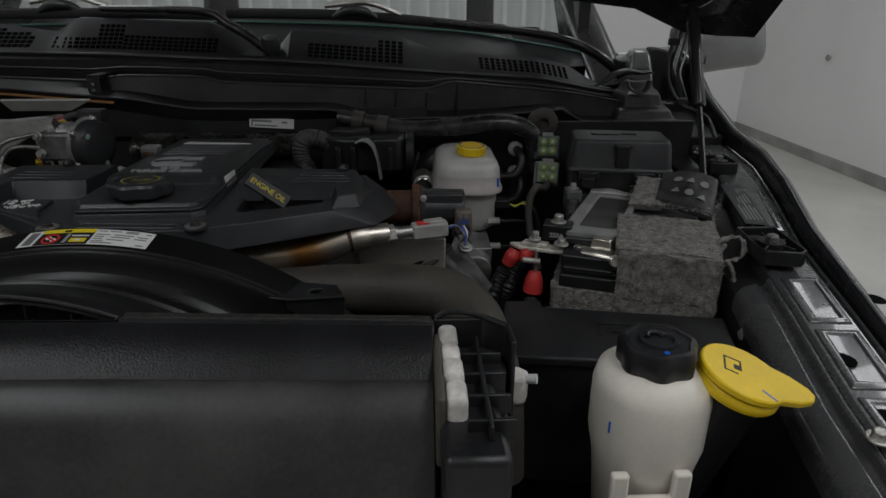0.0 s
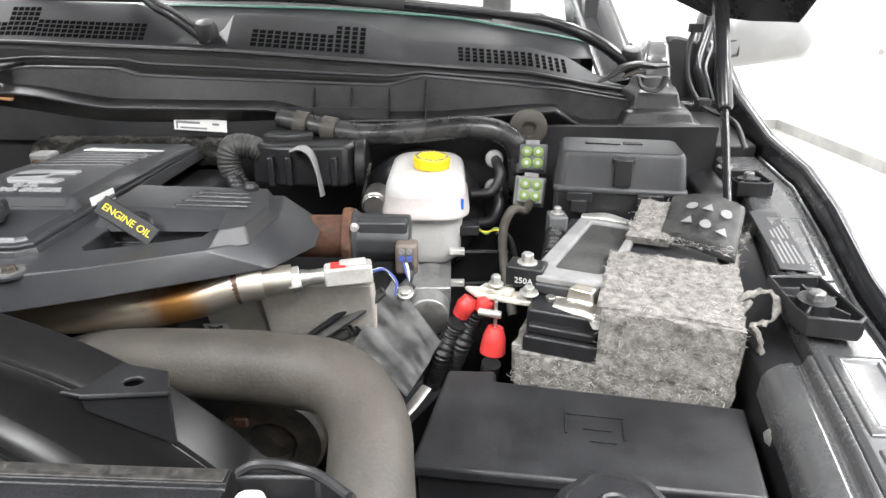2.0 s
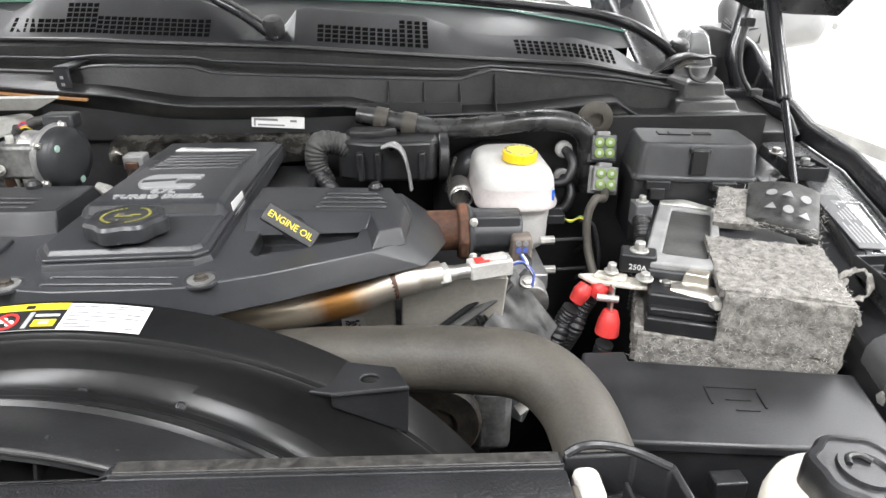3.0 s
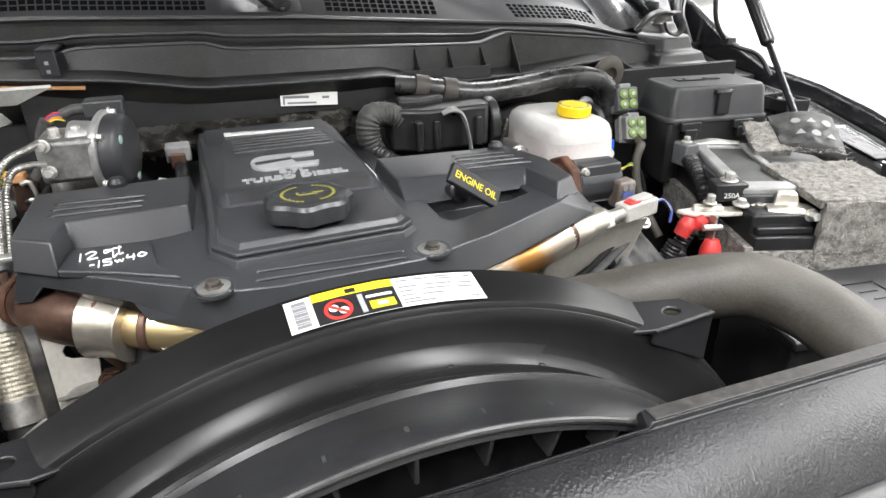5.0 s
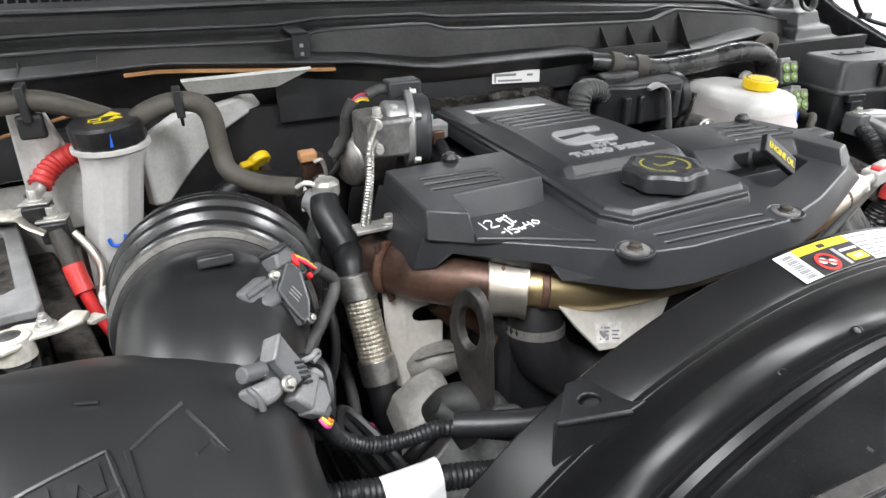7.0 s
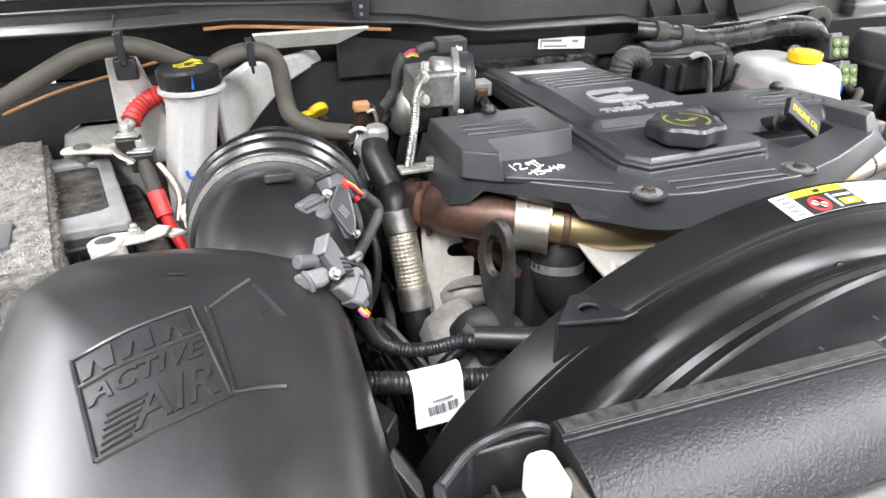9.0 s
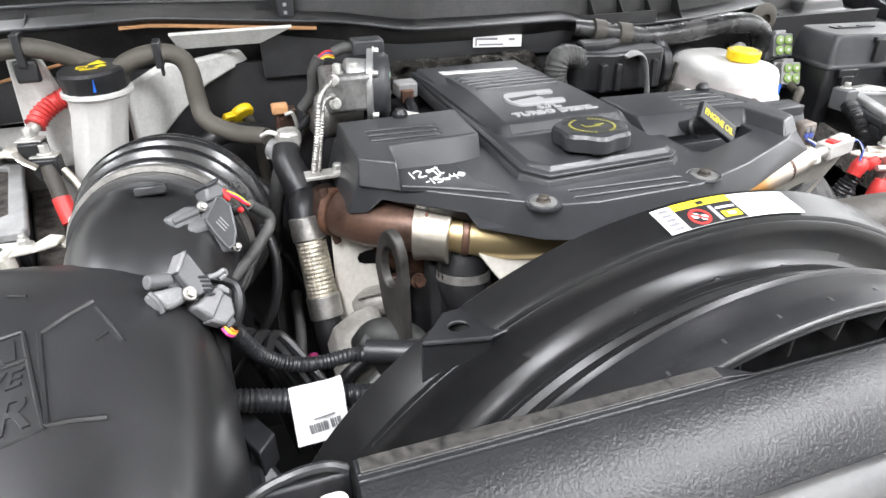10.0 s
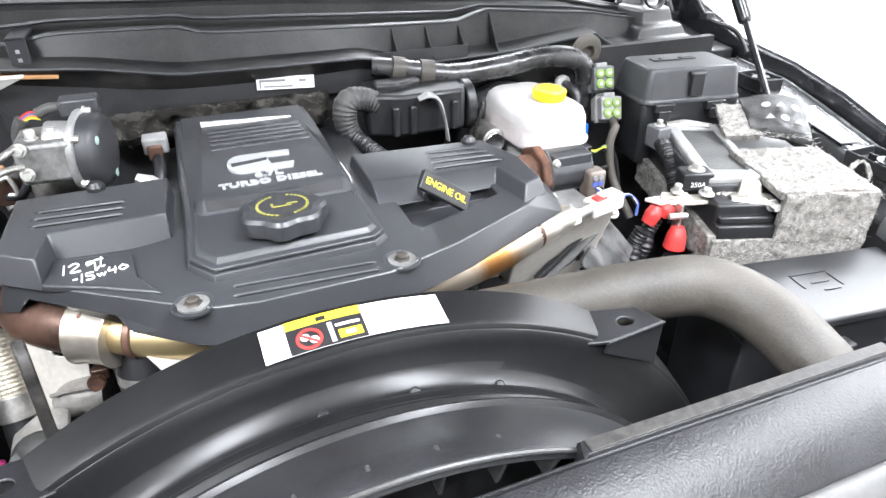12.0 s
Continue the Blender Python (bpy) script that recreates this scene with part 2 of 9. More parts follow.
def heat_metal(name):
    """Steel pipe with straw, gold and brown heat stains along its length."""
    m = mat(name, (0.54, 0.50, 0.43), 0.37, 0.9, fine=260, bump=0.05, big=10)
    nt = m.node_tree
    b = nt.nodes["Principled BSDF"]
    co = nt.nodes.new("ShaderNodeTexCoord")
    sep = nt.nodes.new("ShaderNodeSeparateXYZ")
    n = nt.nodes.new("ShaderNodeTexNoise")
    n.inputs["Scale"].default_value, n.inputs["Detail"].default_value = 16.0, 6.0
    nt.links.new(co.outputs["Object"], sep.inputs[0])
    nt.links.new(co.outputs["Object"], n.inputs["Vector"])
    k = nt.nodes.new("ShaderNodeMath")
    k.operation = "MULTIPLY_ADD"
    k.inputs[1].default_value = 0.10
    nt.links.new(n.outputs["Fac"], k.inputs[0])
    nt.links.new(sep.outputs["X"], k.inputs[2])
    r = nt.nodes.new("ShaderNodeMapRange")
    r.inputs["From Min"].default_value, r.inputs["From Max"].default_value = -0.58, 0.02
    nt.links.new(k.outputs[0], r.inputs["Value"])
    ramp = nt.nodes.new("ShaderNodeValToRGB")
    stops = [(0.0, (0.46, 0.30, 0.16)), (0.07, (0.66, 0.52, 0.28)), (0.22, (0.72, 0.58, 0.32)), (0.5, (0.66, 0.56, 0.40)), (0.66, (0.62, 0.55, 0.45)), (0.70, (0.42, 0.20, 0.06)), (0.74, (0.50, 0.27, 0.10)), (0.79, (0.60, 0.54, 0.46)), (0.90, (0.64, 0.60, 0.54)), (0.965, (0.28, 0.16, 0.09)), (1.0, (0.5, 0.42, 0.32))]
    el = ramp.color_ramp.elements
    while len(el) < len(stops):
        el.new(0.5)
    for e, (p, c) in zip(el, stops):
        e.position, e.color = p, (*c, 1)
    nt.links.new(r.outputs[0], ramp.inputs["Fac"])
    nt.links.new(ramp.outputs["Color"], b.inputs["Base Color"])
    return m


HEAT = heat_metal("heat_stained_pipe_steel")


def glass(name, tint=(0.93, 0.97, 0.95), rough=0.02):
    m = bpy.data.materials.new(name)
    m.use_nodes = True
    b = m.node_tree.nodes["Principled BSDF"]
    b.inputs["Base Color"].default_value = (*tint, 1)
    b.inputs["Transmission Weight"].default_value, b.inputs["Roughness"].default_value, b.inputs["IOR"].default_value = 1.0, rough, 1.45
    return m


GLASS = glass("windscreen_glass")


# ---- mesh kit ----
V = Vector
AT = {}


def thing(name, label, category, at=(0, 0, 0), group="", kind=""):
    ob = new(name)
    ob.empty_display_size = 0.05
    ob.location = at
    AT[ob] = Matrix.Translation(at).inverted()
    return tagged(ob, label, category, group, kind)


def finish(name, bm, material, bev=0.0, smooth=38, segs=2):
    bmesh.ops.recalc_face_normals(bm, faces=bm.faces)
    me = bpy.data.meshes.new(name)
    bm.to_mesh(me)
    bm.free()
    me.materials.append(material)
    for p in me.polygons:
        p.use_smooth = True
    me.set_sharp_from_angle(angle=radians(smooth))
    ob = new(name, me)
    if bev:
        md = ob.modifiers.new("edges", "BEVEL")
        md.width, md.segments, md.limit_method, md.angle_limit = bev, segs, "ANGLE", radians(30)
    return ob


def part(name, bm, material, parent, label="", bev=0.0, smooth=38, segs=2):
    ob = finish(name, bm, material, bev, smooth, segs)
    ob.parent = parent
    if parent in AT:
        ob.matrix_parent_inverse = AT[parent]
    return tagged(ob, label) if label else ob


def solo(name, bm, material, label, category, bev=0.0, smooth=38, group="", kind=""):
    return tagged(finish(name, bm, material, bev, smooth), label, category, group, kind)


def box(lo, hi, m=None, bm=None):
    bm = bm or bmesh.new()
    lo, hi = V(lo), V(hi)
    got = bmesh.ops.create_cube(bm, size=1.0, matrix=Matrix.Translation((lo + hi) / 2) @ Matrix.Diagonal((*(hi - lo), 1)))
    if m is not None:
        bmesh.ops.transform(bm, matrix=m, verts=got["verts"])
    return bm


def prism(poly, lo, hi, m=None, bm=None, top=None):
    """A polygon in x, y extruded from height lo to hi; top: another outline for the upper ring."""
    bm = bm or bmesh.new()
    a = [bm.verts.new((x, y, lo)) for x, y in poly]
    b = [bm.verts.new((x, y, hi)) for x, y in (top or poly)]
    n = len(a)
    bm.faces.new(a[::-1]), bm.faces.new(b)
    for i in range(n):
        bm.faces.new((a[i], a[(i + 1) % n], b[(i + 1) % n], b[i]))
    if m is not None:
        bmesh.ops.transform(bm, matrix=m, verts=a + b)
    return bm


def curve_points(pts, res=8):
    """Smooth points through pts (Catmull-Rom)."""
    p = [V(q) for q in pts]
    if len(p) < 3:
        return p
    p = [2 * p[0] - p[1], *p, 2 * p[-1] - p[-2]]
    out = []
    for i in range(1, len(p) - 2):
        a, b, c, d = p[i - 1:i + 3]
        for k in range(res):
            t = k / res
            out.append(0.5 * (2 * b + (c - a) * t + (2 * a - 5 * b + 4 * c - d) * t * t + (3 * b - a - 3 * c + d) * t ** 3))
    return [*out, p[-2]]


def tube(pts, r, n=14, res=8, bm=None, ripple=0.0, pitch=0.006, flat=1.0, smooth=True):
    """A round bar or hose along pts; r a radius or a list of radii, one for each of pts; ripple: depth of its corrugation."""
    bm = bm or bmesh.new()
    way = curve_points(pts, res) if smooth else [V(q) for q in pts]
    if ripple:
        fine, keep, dist = [], way, 0.0
        for a, b in zip(keep, keep[1:]):
            k = max(1, int((b - a).length / (pitch / 4)))
            fine += [a.lerp(b, j / k) for j in range(k)]
        way = [*fine, keep[-1]]
    m = len(way)
    rad = [r] * m if not isinstance(r, (list, tuple)) else list(np.interp(np.linspace(0, len(r) - 1, m), range(len(r)), r))
    rings, up, run = [], None, 0.0
    for i, p in enumerate(way):
        d = (way[min(i + 1, m - 1)] - way[max(i - 1, 0)]).normalized()
        if up is None:
            up = d.orthogonal().normalized()
            if flat != 1.0:
                up = (V((0, 0, 1)) - d * d.z).normalized()
        up = (up - d * up.dot(d)).normalized()
        side = d.cross(up)
        if i:
            run += (p - way[i - 1]).length
        q = float(rad[i]) + (ripple * math.cos(run / pitch * 2 * math.pi) if ripple else 0)
        rings.append([bm.verts.new(p + q * (math.cos(a) * side + math.sin(a) * flat * up)) for a in [2 * math.pi * j / n for j in range(n)]])
    for a, b in zip(rings, rings[1:]):
        for j in range(n):
            bm.faces.new((a[j], a[(j + 1) % n], b[(j + 1) % n], b[j]))
    bm.faces.new(rings[0][::-1]), bm.faces.new(rings[-1])
    return bm


def lathe(profile, n=32, m=None, bm=None, lobes=0, depth=0.0):
    """A turned body about z: (radius, height) from bottom to top; lobes: a scalloped edge."""
    bm = bm or bmesh.new()
    rings, all_v = [], []
    for r, h in profile:
        ring = []
        for j in range(n):
            a = 2 * math.pi * j / n
            q = r * (1 + depth * math.cos(lobes * a)) if lobes and r > 0.6 * max(p[0] for p in profile) else r
            ring.append(bm.verts.new((q * math.cos(a), q * math.sin(a), h)))
        rings.append(ring)
        all_v += ring
    for a, b in zip(rings, rings[1:]):
        for j in range(n):
            bm.faces.new((a[j], a[(j + 1) % n], b[(j + 1) % n], b[j]))
    bm.faces.new(rings[0][::-1]), bm.faces.new(rings[-1])
    if m is not None:
        bmesh.ops.transform(bm, matrix=m, verts=all_v)
    return bm


def loft(rings, bm=None, m=None, cap=True, closed=True):
    bm = bm or bmesh.new()
    vs = [[bm.verts.new(p) for p in ring] for ring in rings]
    n = len(vs[0])
    for a, b in zip(vs, vs[1:]):
        for j in range(n if closed else n - 1):
            bm.faces.new((a[j], a[(j + 1) % n], b[(j + 1) % n], b[j]))
    if cap and closed:
        bm.faces.new(vs[0][::-1]), bm.faces.new(vs[-1])
    if m is not None:
        bmesh.ops.transform(bm, matrix=m, verts=[v for r in vs for v in r])
    return bm


def strip(pts_a, pts_b, thick, bm=None):
    """A sheet between two lines of points, with thickness along its normal."""
    a, b = [V(p) for p in pts_a], [V(p) for p in pts_b]
    nrm = ((a[-1] - a[0]).cross(b[len(b) // 2] - a[len(a) // 2])).normalized() * thick
    return loft([[p, q, q - nrm, p - nrm] for p, q in zip(a, b)], bm)


def cut(bm, *cutters):
    """bm with the cutters taken out of it."""
    me = bpy.data.meshes.new("blank")
    bmesh.ops.recalc_face_normals(bm, faces=bm.faces)
    bm.to_mesh(me)
    bm.free()
    base = new("blank", me)
    tools = []
    for c in cutters:
        cm = bpy.data.meshes.new("cutter")
        bmesh.ops.recalc_face_normals(c, faces=c.faces)
        c.to_mesh(cm)
        c.free()
        t = new("cutter", cm)
        tools.append(t)
        md = base.modifiers.new("cut", "BOOLEAN")
        md.operation, md.object, md.solver = "DIFFERENCE", t, "EXACT"
    deps = bpy.context.evaluated_depsgraph_get()
    deps.update()
    got = bpy.data.meshes.new_from_object(base.evaluated_get(deps))
    out = bmesh.new()
    out.from_mesh(got)
    for o in (base, *tools):
        bpy.data.objects.remove(o)
    return out


def text(words, size, m, depth=0.001, spread=1.0, bm=None, bold=0.0):
    """Raised letters, centred, lying in the x, y plane of m."""
    cu = bpy.data.curves.new("letters", "FONT")
    cu.body, cu.size, cu.extrude, cu.align_x, cu.align_y, cu.space_character = words, size, depth, "CENTER", "CENTER", spread
    cu.resolution_u = 3
    cu.offset = bold
    ob = new("letters", cu)
    deps = bpy.context.evaluated_depsgraph_get()
    deps.update()
    me = bpy.data.meshes.new_from_object(ob.evaluated_get(deps))
    bpy.data.objects.remove(ob)
    out = bm or bmesh.new()
    k = len(out.verts)
    out.from_mesh(me)
    out.verts.ensure_lookup_table()
    bmesh.ops.transform(out, matrix=m, verts=out.verts[k:])
    return out


def frame_at(o, x, y):
    """A frame with its origin at o, its x along x and its y near y."""
    x, y = V(x).normalized(), V(y)
    z = x.cross(y).normalized()
    y = z.cross(x)
    m = Matrix((x, y, z)).transposed().to_4x4()
    m.translation = o
    return m


def along(a, b):
    """A frame at a whose z looks at b."""
    m = (V(b) - V(a)).to_track_quat("Z", "Y").to_matrix().to_4x4()
    m.translation = a
    return m


def bar_print(m, rows, bm=None, h=0.0003):
    """Rows of printed bars (x0, x1, y0, y1) in the plane of m."""
    bm = bm or bmesh.new()
    for x0, x1, y0, y1 in rows:
        box((x0, y0, 0), (x1, y1, h), m, bm)
    return bm


def hexbolt(parent, at, axis=(0, 0, 1), r=0.008, h=0.007, washer=0.012, material=None, name="bolt"):
    m = along(at, V(at) + V(axis))
    bm = lathe([(washer, 0), (washer, 0.002), (washer * 0.9, 0.0028)], 20, m)
    lathe([(r, 0.0028), (r, 0.0028 + h * 0.85), (r * 0.85, 0.0028 + h)], 6, m, bm)
    return part(name, bm, material or ZINC, parent, bev=0.0004)


def wire(parent, pts, r, material, name="wire", n=8):
    return part(name, tube(pts, r, n, 6), material, parent)


def rrect(cx, cy, w, d, r, z, n=5):
    out = []
    for sx, sy, a0 in ((1, 1, 0), (-1, 1, 90), (-1, -1, 180), (1, -1, 270)):
        for k in range(n + 1):
            a = radians(a0 + 90 * k / n)
            out.append((cx + sx * (w / 2 - r) + r * math.cos(a), cy + sy * (d / 2 - r) + r * math.sin(a), z))
    return out


# ---- the hall ----
solo("floor", box((-7, -7, -0.1), (4.1, 7.8, 0)), FLOORM, "pale sealed concrete hall floor", "floor", kind="structure")
solo("ceiling", box((-7, -7, 4.2), (4.1, 7.8, 4.3)), WALLW, "white hall ceiling", "ceiling", kind="structure")
solo("wall_east", box((4.1, -7, -0.1), (4.25, 7.8, 4.3)), WALLW, "plain bright white hall wall", "wall", kind="structure")
solo("wall_west", box((-7.15, -7, -0.1), (-7, 7.8, 4.3)), WALLW, "plain bright white hall wall", "wall", kind="structure")
solo("wall_south", box((-7.15, -7.15, -0.1), (4.25, -7, 4.3)), WALLW, "plain bright white hall wall", "wall", kind="structure")
wall_north = solo("wall_north", box((-7.15, 7.8, -0.1), (4.25, 7.95, 4.3)), WALLW, "white hall wall with pale corrugated sheets behind the truck", "wall", kind="structure")
solo("baseboard", box((4.085, -7, 0), (4.1, 7.785, 0.11), bm=box((-7, 7.785, 0), (4.1, 7.8, 0.11))), BASEM, "grey base strip along the white hall wall", "baseboard", kind="structure")
sheet = bmesh.new()
for i in range(32):
    x = -5.6 + i * 0.23
    prism([(x, 7.79), (x + 0.06, 7.76), (x + 0.12, 7.76), (x + 0.18, 7.79)], 0.12, 4.2, bm=sheet)
part("corrugated_sheet", sheet, CORRUG, wall_north, "pale corrugated metal sheet")
pin = solo("wall_hook", lathe([(0.012, 0), (0.03, 0.02), (0.03, 0.03), (0.0, 0.035)], 12, along((4.1, 6.2, 1.03), (3.5, 6.2, 1.03))), BASEM, "small grey hook on the white wall", "hook")

# ---- truck body round the engine bay ----
truck = thing("pickup_truck", "black pickup truck front with its hood open", "truck", (-0.41, 1.0, 0.0))
FX = [(0.40, 0.30), (0.44, 0.53), (0.478, 0.70), (0.515, 0.90), (0.555, 1.06), (0.585, 1.20), (0.60, 1.36)]
FZ = [1.125, 1.14, 1.155, 1.178, 1.205, 1.228, 1.24]


def fender(s):
    """One inner fender: bay wall, rail top with its outer step, and the outer skin; s mirrors it about the truck's middle."""
    f = lambda x: x if s > 0 else -0.82 - x
    rows = list(zip(FX, FZ))
    wall = loft([[(f(x - 0.045), y, z - 0.03), (f(x + 0.002), y, z - 0.016), (f(x + 0.002), y, 0.45), (f(x - 0.03), y, 0.45), (f(x - 0.055), y, 0.9)] for (x, y), z in rows])
    part("bay_wall", wall, BLACK, truck, "black inner bay wall", bev=0.004)
    rail = loft([[(f(x + 0.004), y, z - 0.05), (f(x + 0.006), y, z), (f(x + 0.012), y, z + 0.004), (f(x + 0.078), y, z + 0.004), (f(x + 0.080), y, z - 0.004), (f(x + 0.083), y, z - 0.004), (f(x + 0.084), y, z + 0.004), (f(x + 0.088), y, z + 0.006), (f(x + 0.088), y, z - 0.06)] for (x, y), z in rows])
    part("fender_rail", rail, BAYPAINT, truck, "dusty dark painted fender rail with pressed steps", bev=0.003)
    rib = loft([[(f(x - 0.047), y, z - 0.05), (f(x - 0.046), y, z - 0.026), (f(x - 0.040), y, z - 0.016), (f(x - 0.030), y, z - 0.010), (f(x - 0.016), y, z - 0.007), (f(x - 0.012), y, z - 0.011), (f(x - 0.006), y, z - 0.011), (f(x - 0.002), y, z + 0.001), (f(x + 0.004), y, z + 0.002), (f(x + 0.004), y, z - 0.05)] for (x, y), z in rows[:3] + [((0.4965, 0.80), 1.1665)]])
    part("rail_rib", rib, BAYPAINT, truck, "rolled shiny inner rail rib", bev=0.002)
    lift = [0.0, 0.0, 0.008, 0.018, 0.026, 0.024, 0.028]
    outer = [(x, y, z + l) for ((x, y), z), l in zip(rows, lift)] + [(0.592, 1.50, 1.325), (0.60, 1.62, 1.385), (0.61, 1.80, 1.43)]
    skin = loft([[(f(x + 0.092), y, z - 0.08), (f(x + 0.092), y, z + 0.010), (f(x + 0.102), y, z + 0.018), (f(x + 0.114), y, z + 0.010), (f(x + 0.132), y, z - 0.05), (f(x + 0.16), y, z - 0.25), (f(x + 0.16), y, 0.5), (f(x + 0.092), y, 0.5)] for x, y, z in outer])
    hinge_wall = loft([[(f(0.50), y, z), (f(0.685), y, z), (f(0.685), y, 1.0), (f(0.50), y, 1.0)] for y, z in ((1.372, 1.262), (1.47, 1.272), (1.60, 1.30), (1.80, 1.31))])
    seal = [(0.582, 1.20), (0.586, 1.425), (0.592, 1.438), (0.610, 1.438), (0.650, 1.428), (0.680, 1.412), (0.698, 1.385), (0.712, 1.34), (0.720, 1.20)]
    part("hinge_gasket", loft([[(f(x), y, z) for x, z in seal] for y in (1.65, 1.69)]), RUBBER, truck, "black hinge gasket wall", bev=0.006)
    base = lambda z, a, b, c, d: [(f(a), b, z), (f(c), b, z), (f(c + 0.03), d, z), (f(a + 0.02), d, z)]
    part("pillar_base", loft([base(1.30, 0.495, 1.50, 0.560, 1.66), base(1.375, 0.500, 1.515, 0.556, 1.66), base(1.425, 0.512, 1.55, 0.556, 1.66), base(1.437, 0.520, 1.57, 0.552, 1.65)]), BAYPAINT, truck, "grey painted pillar foot", bev=0.006)
    part("hinge_pocket", hinge_wall, COWLDUST, truck, "black hinge pocket", bev=0.004)
    part("fender", skin, PAINT, truck, "black painted front fender", bev=0.004)


fender(1), fender(-1)
part("firewall", box((-1.42, 1.352, 0.5), (0.60, 1.37, 1.30)), DEEP, truck, "grimy black firewall")
part("bay_floor", box((-1.45, 0.30, 0.0), (0.62, 1.36, 0.5)), DEEP, truck, "dark grimy frame under the engine")
part("bay_front", box((-1.25, 0.28, 0.42), (0.43, 0.30, 1.0)), DEEP, truck, "black radiator support")

# ---- cowl ----
cowl = thing("cowl_panel", "black plastic cowl with air grilles below the windscreen", "cowl", (-0.41, 1.42, 1.33))


def bow(x, k=0.10):
    return k * (x + 0.41) ** 2 / 0.81


def cowl_line(fn, lo=-1.28, hi=0.55, n=38):
    return [fn(lo + (hi - lo) * i / n) for i in range(n + 1)]


def lip_z(x):
    return float(np.interp(x, [-1.3, -1.1, -0.9, -0.62, -0.5, -0.2, -0.12, 0.10, 0.25, 0.31, 0.36, 0.5, 0.56], [1.362, 1.368, 1.378, 1.358, 1.338, 1.334, 1.312, 1.312, 1.320, 1.322, 1.288, 1.286, 1.278]))


def step_z(x):
    return float(np.interp(x, [-1.3, -1.0, -0.72, -0.66, -0.49, -0.45, 0.0, 0.06, 0.1, 0.33, 0.42, 0.5, 0.56], [1.385, 1.395, 1.388, 1.400, 1.398, 1.386, 1.366, 1.382, 1.378, 1.352, 1.335, 1.32, 1.295]))


def seal_z(x):
    return float(np.interp(x, [-1.3, -1.1, -0.7, -0.32, 0.1, 0.27, 0.41, 0.5, 0.56], [1.42, 1.437, 1.434, 1.420, 1.388, 1.374, 1.345, 1.33, 1.305]))


face = []
for i in range(61):
    x = -1.28 + 1.84 * i / 60
    b = bow(x)
    face.append([(x, 1.322 + b, lip_z(x) - 0.006), (x, 1.318 + b, lip_z(x)), (x, 1.330 + b, lip_z(x) + 0.004), (x, 1.358 + b, lip_z(x) + 0.010), (x, 1.372 + b, step_z(x)), (x, 1.386 + b, step_z(x) + 0.003), (x, 1.398 + b, step_z(x) - 0.012), (x, 1.418 + b, step_z(x) - 0.010), (x, 1.425 + b, seal_z(x) - 0.006), (x, 1.432 + b, seal_z(x)), (x, 1.45 + b, seal_z(x)), (x, 1.45 + b, 1.30), (x, 1.36 + b, 1.29)])
part("cowl_trough", loft(face), COWLDUST, cowl, "dusty black cowl trough with a rubber edge", smooth=25)
seal = tube(cowl_line(lambda x: (x, 1.436 + bow(x), seal_z(x) + 0.004)), 0.005, 8, 2)
edge1 = tube(cowl_line(lambda x: (x, 1.3735 + bow(x), step_z(x) + 0.0005), n=60), 0.0028, 8, 1)
part("step_edge", edge1, COWLM, cowl, "rounded moulded step edge")
part("lip_edge", tube(cowl_line(lambda x: (x, 1.3185 + bow(x), lip_z(x) + 0.0005), n=60), 0.003, 8, 1), COWLM, cowl, "rounded lower lip edge")
part("groove_edge", tube(cowl_line(lambda x: (x, 1.405 + bow(x), seal_z(x) * 0.45 + step_z(x) * 0.55), n=60), 0.0032, 8, 1), COWLM, cowl, "moulded groove edge")
part("hood_seal", seal, RUBBER, cowl, "black rubber hood seal")


def top_z(x):
    return float(np.interp(x, [-1.28, -1.0, -0.86, -0.80, -0.50, -0.43, -0.39, -0.35, -0.31, -0.06, 0.04, 0.26, 0.36, 0.42, 0.5], [1.49, 1.50, 1.482, 1.515, 1.505, 1.475, 1.440, 1.444, 1.490, 1.470, 1.434, 1.424, 1.40, 1.365, 1.34]))


grille = []
for i in range(81):
    x = -1.28 + 1.84 * i / 80
    b = bow(x)
    grille.append([(x, 1.442 + b, seal_z(x) - 0.002), (x, 1.455 + b, seal_z(x) + 0.012), (x, 1.515 + b, top_z(x) - 0.004), (x, 1.522 + b, top_z(x)), (x, 1.56 + b, top_z(x) - 0.004), (x, 1.56 + b, 1.32), (x, 1.46 + b, 1.32)])
part("cowl_top", loft(grille), COWLM, cowl, "black cowl top panel", smooth=25)

# ---- engine cover ----
cover = thing("engine_cover", "dark grey plastic diesel engine cover with raised centre", "engine cover", (-0.40, 1.0, 1.2))
DECK = 1.267


def inset(poly, d):
    """A polygon moved inwards by d along every edge."""
    n, out = len(poly), []
    area = sum(poly[i][0] * poly[(i + 1) % n][1] - poly[(i + 1) % n][0] * poly[i][1] for i in range(n))
    sign = 1 if area > 0 else -1
    for i in range(n):
        p0, p1, p2 = V(poly[i - 1]), V(poly[i]), V(poly[(i + 1) % n])
        d1, d2 = (p1 - p0).normalized(), (p2 - p1).normalized()
        n1, n2 = V((-d1.y, d1.x)) * sign, V((-d2.y, d2.x)) * sign
        out.append(tuple(p1 + (n1 + n2) * (d / max(0.3, 1 + n1.dot(n2)))))
    return out


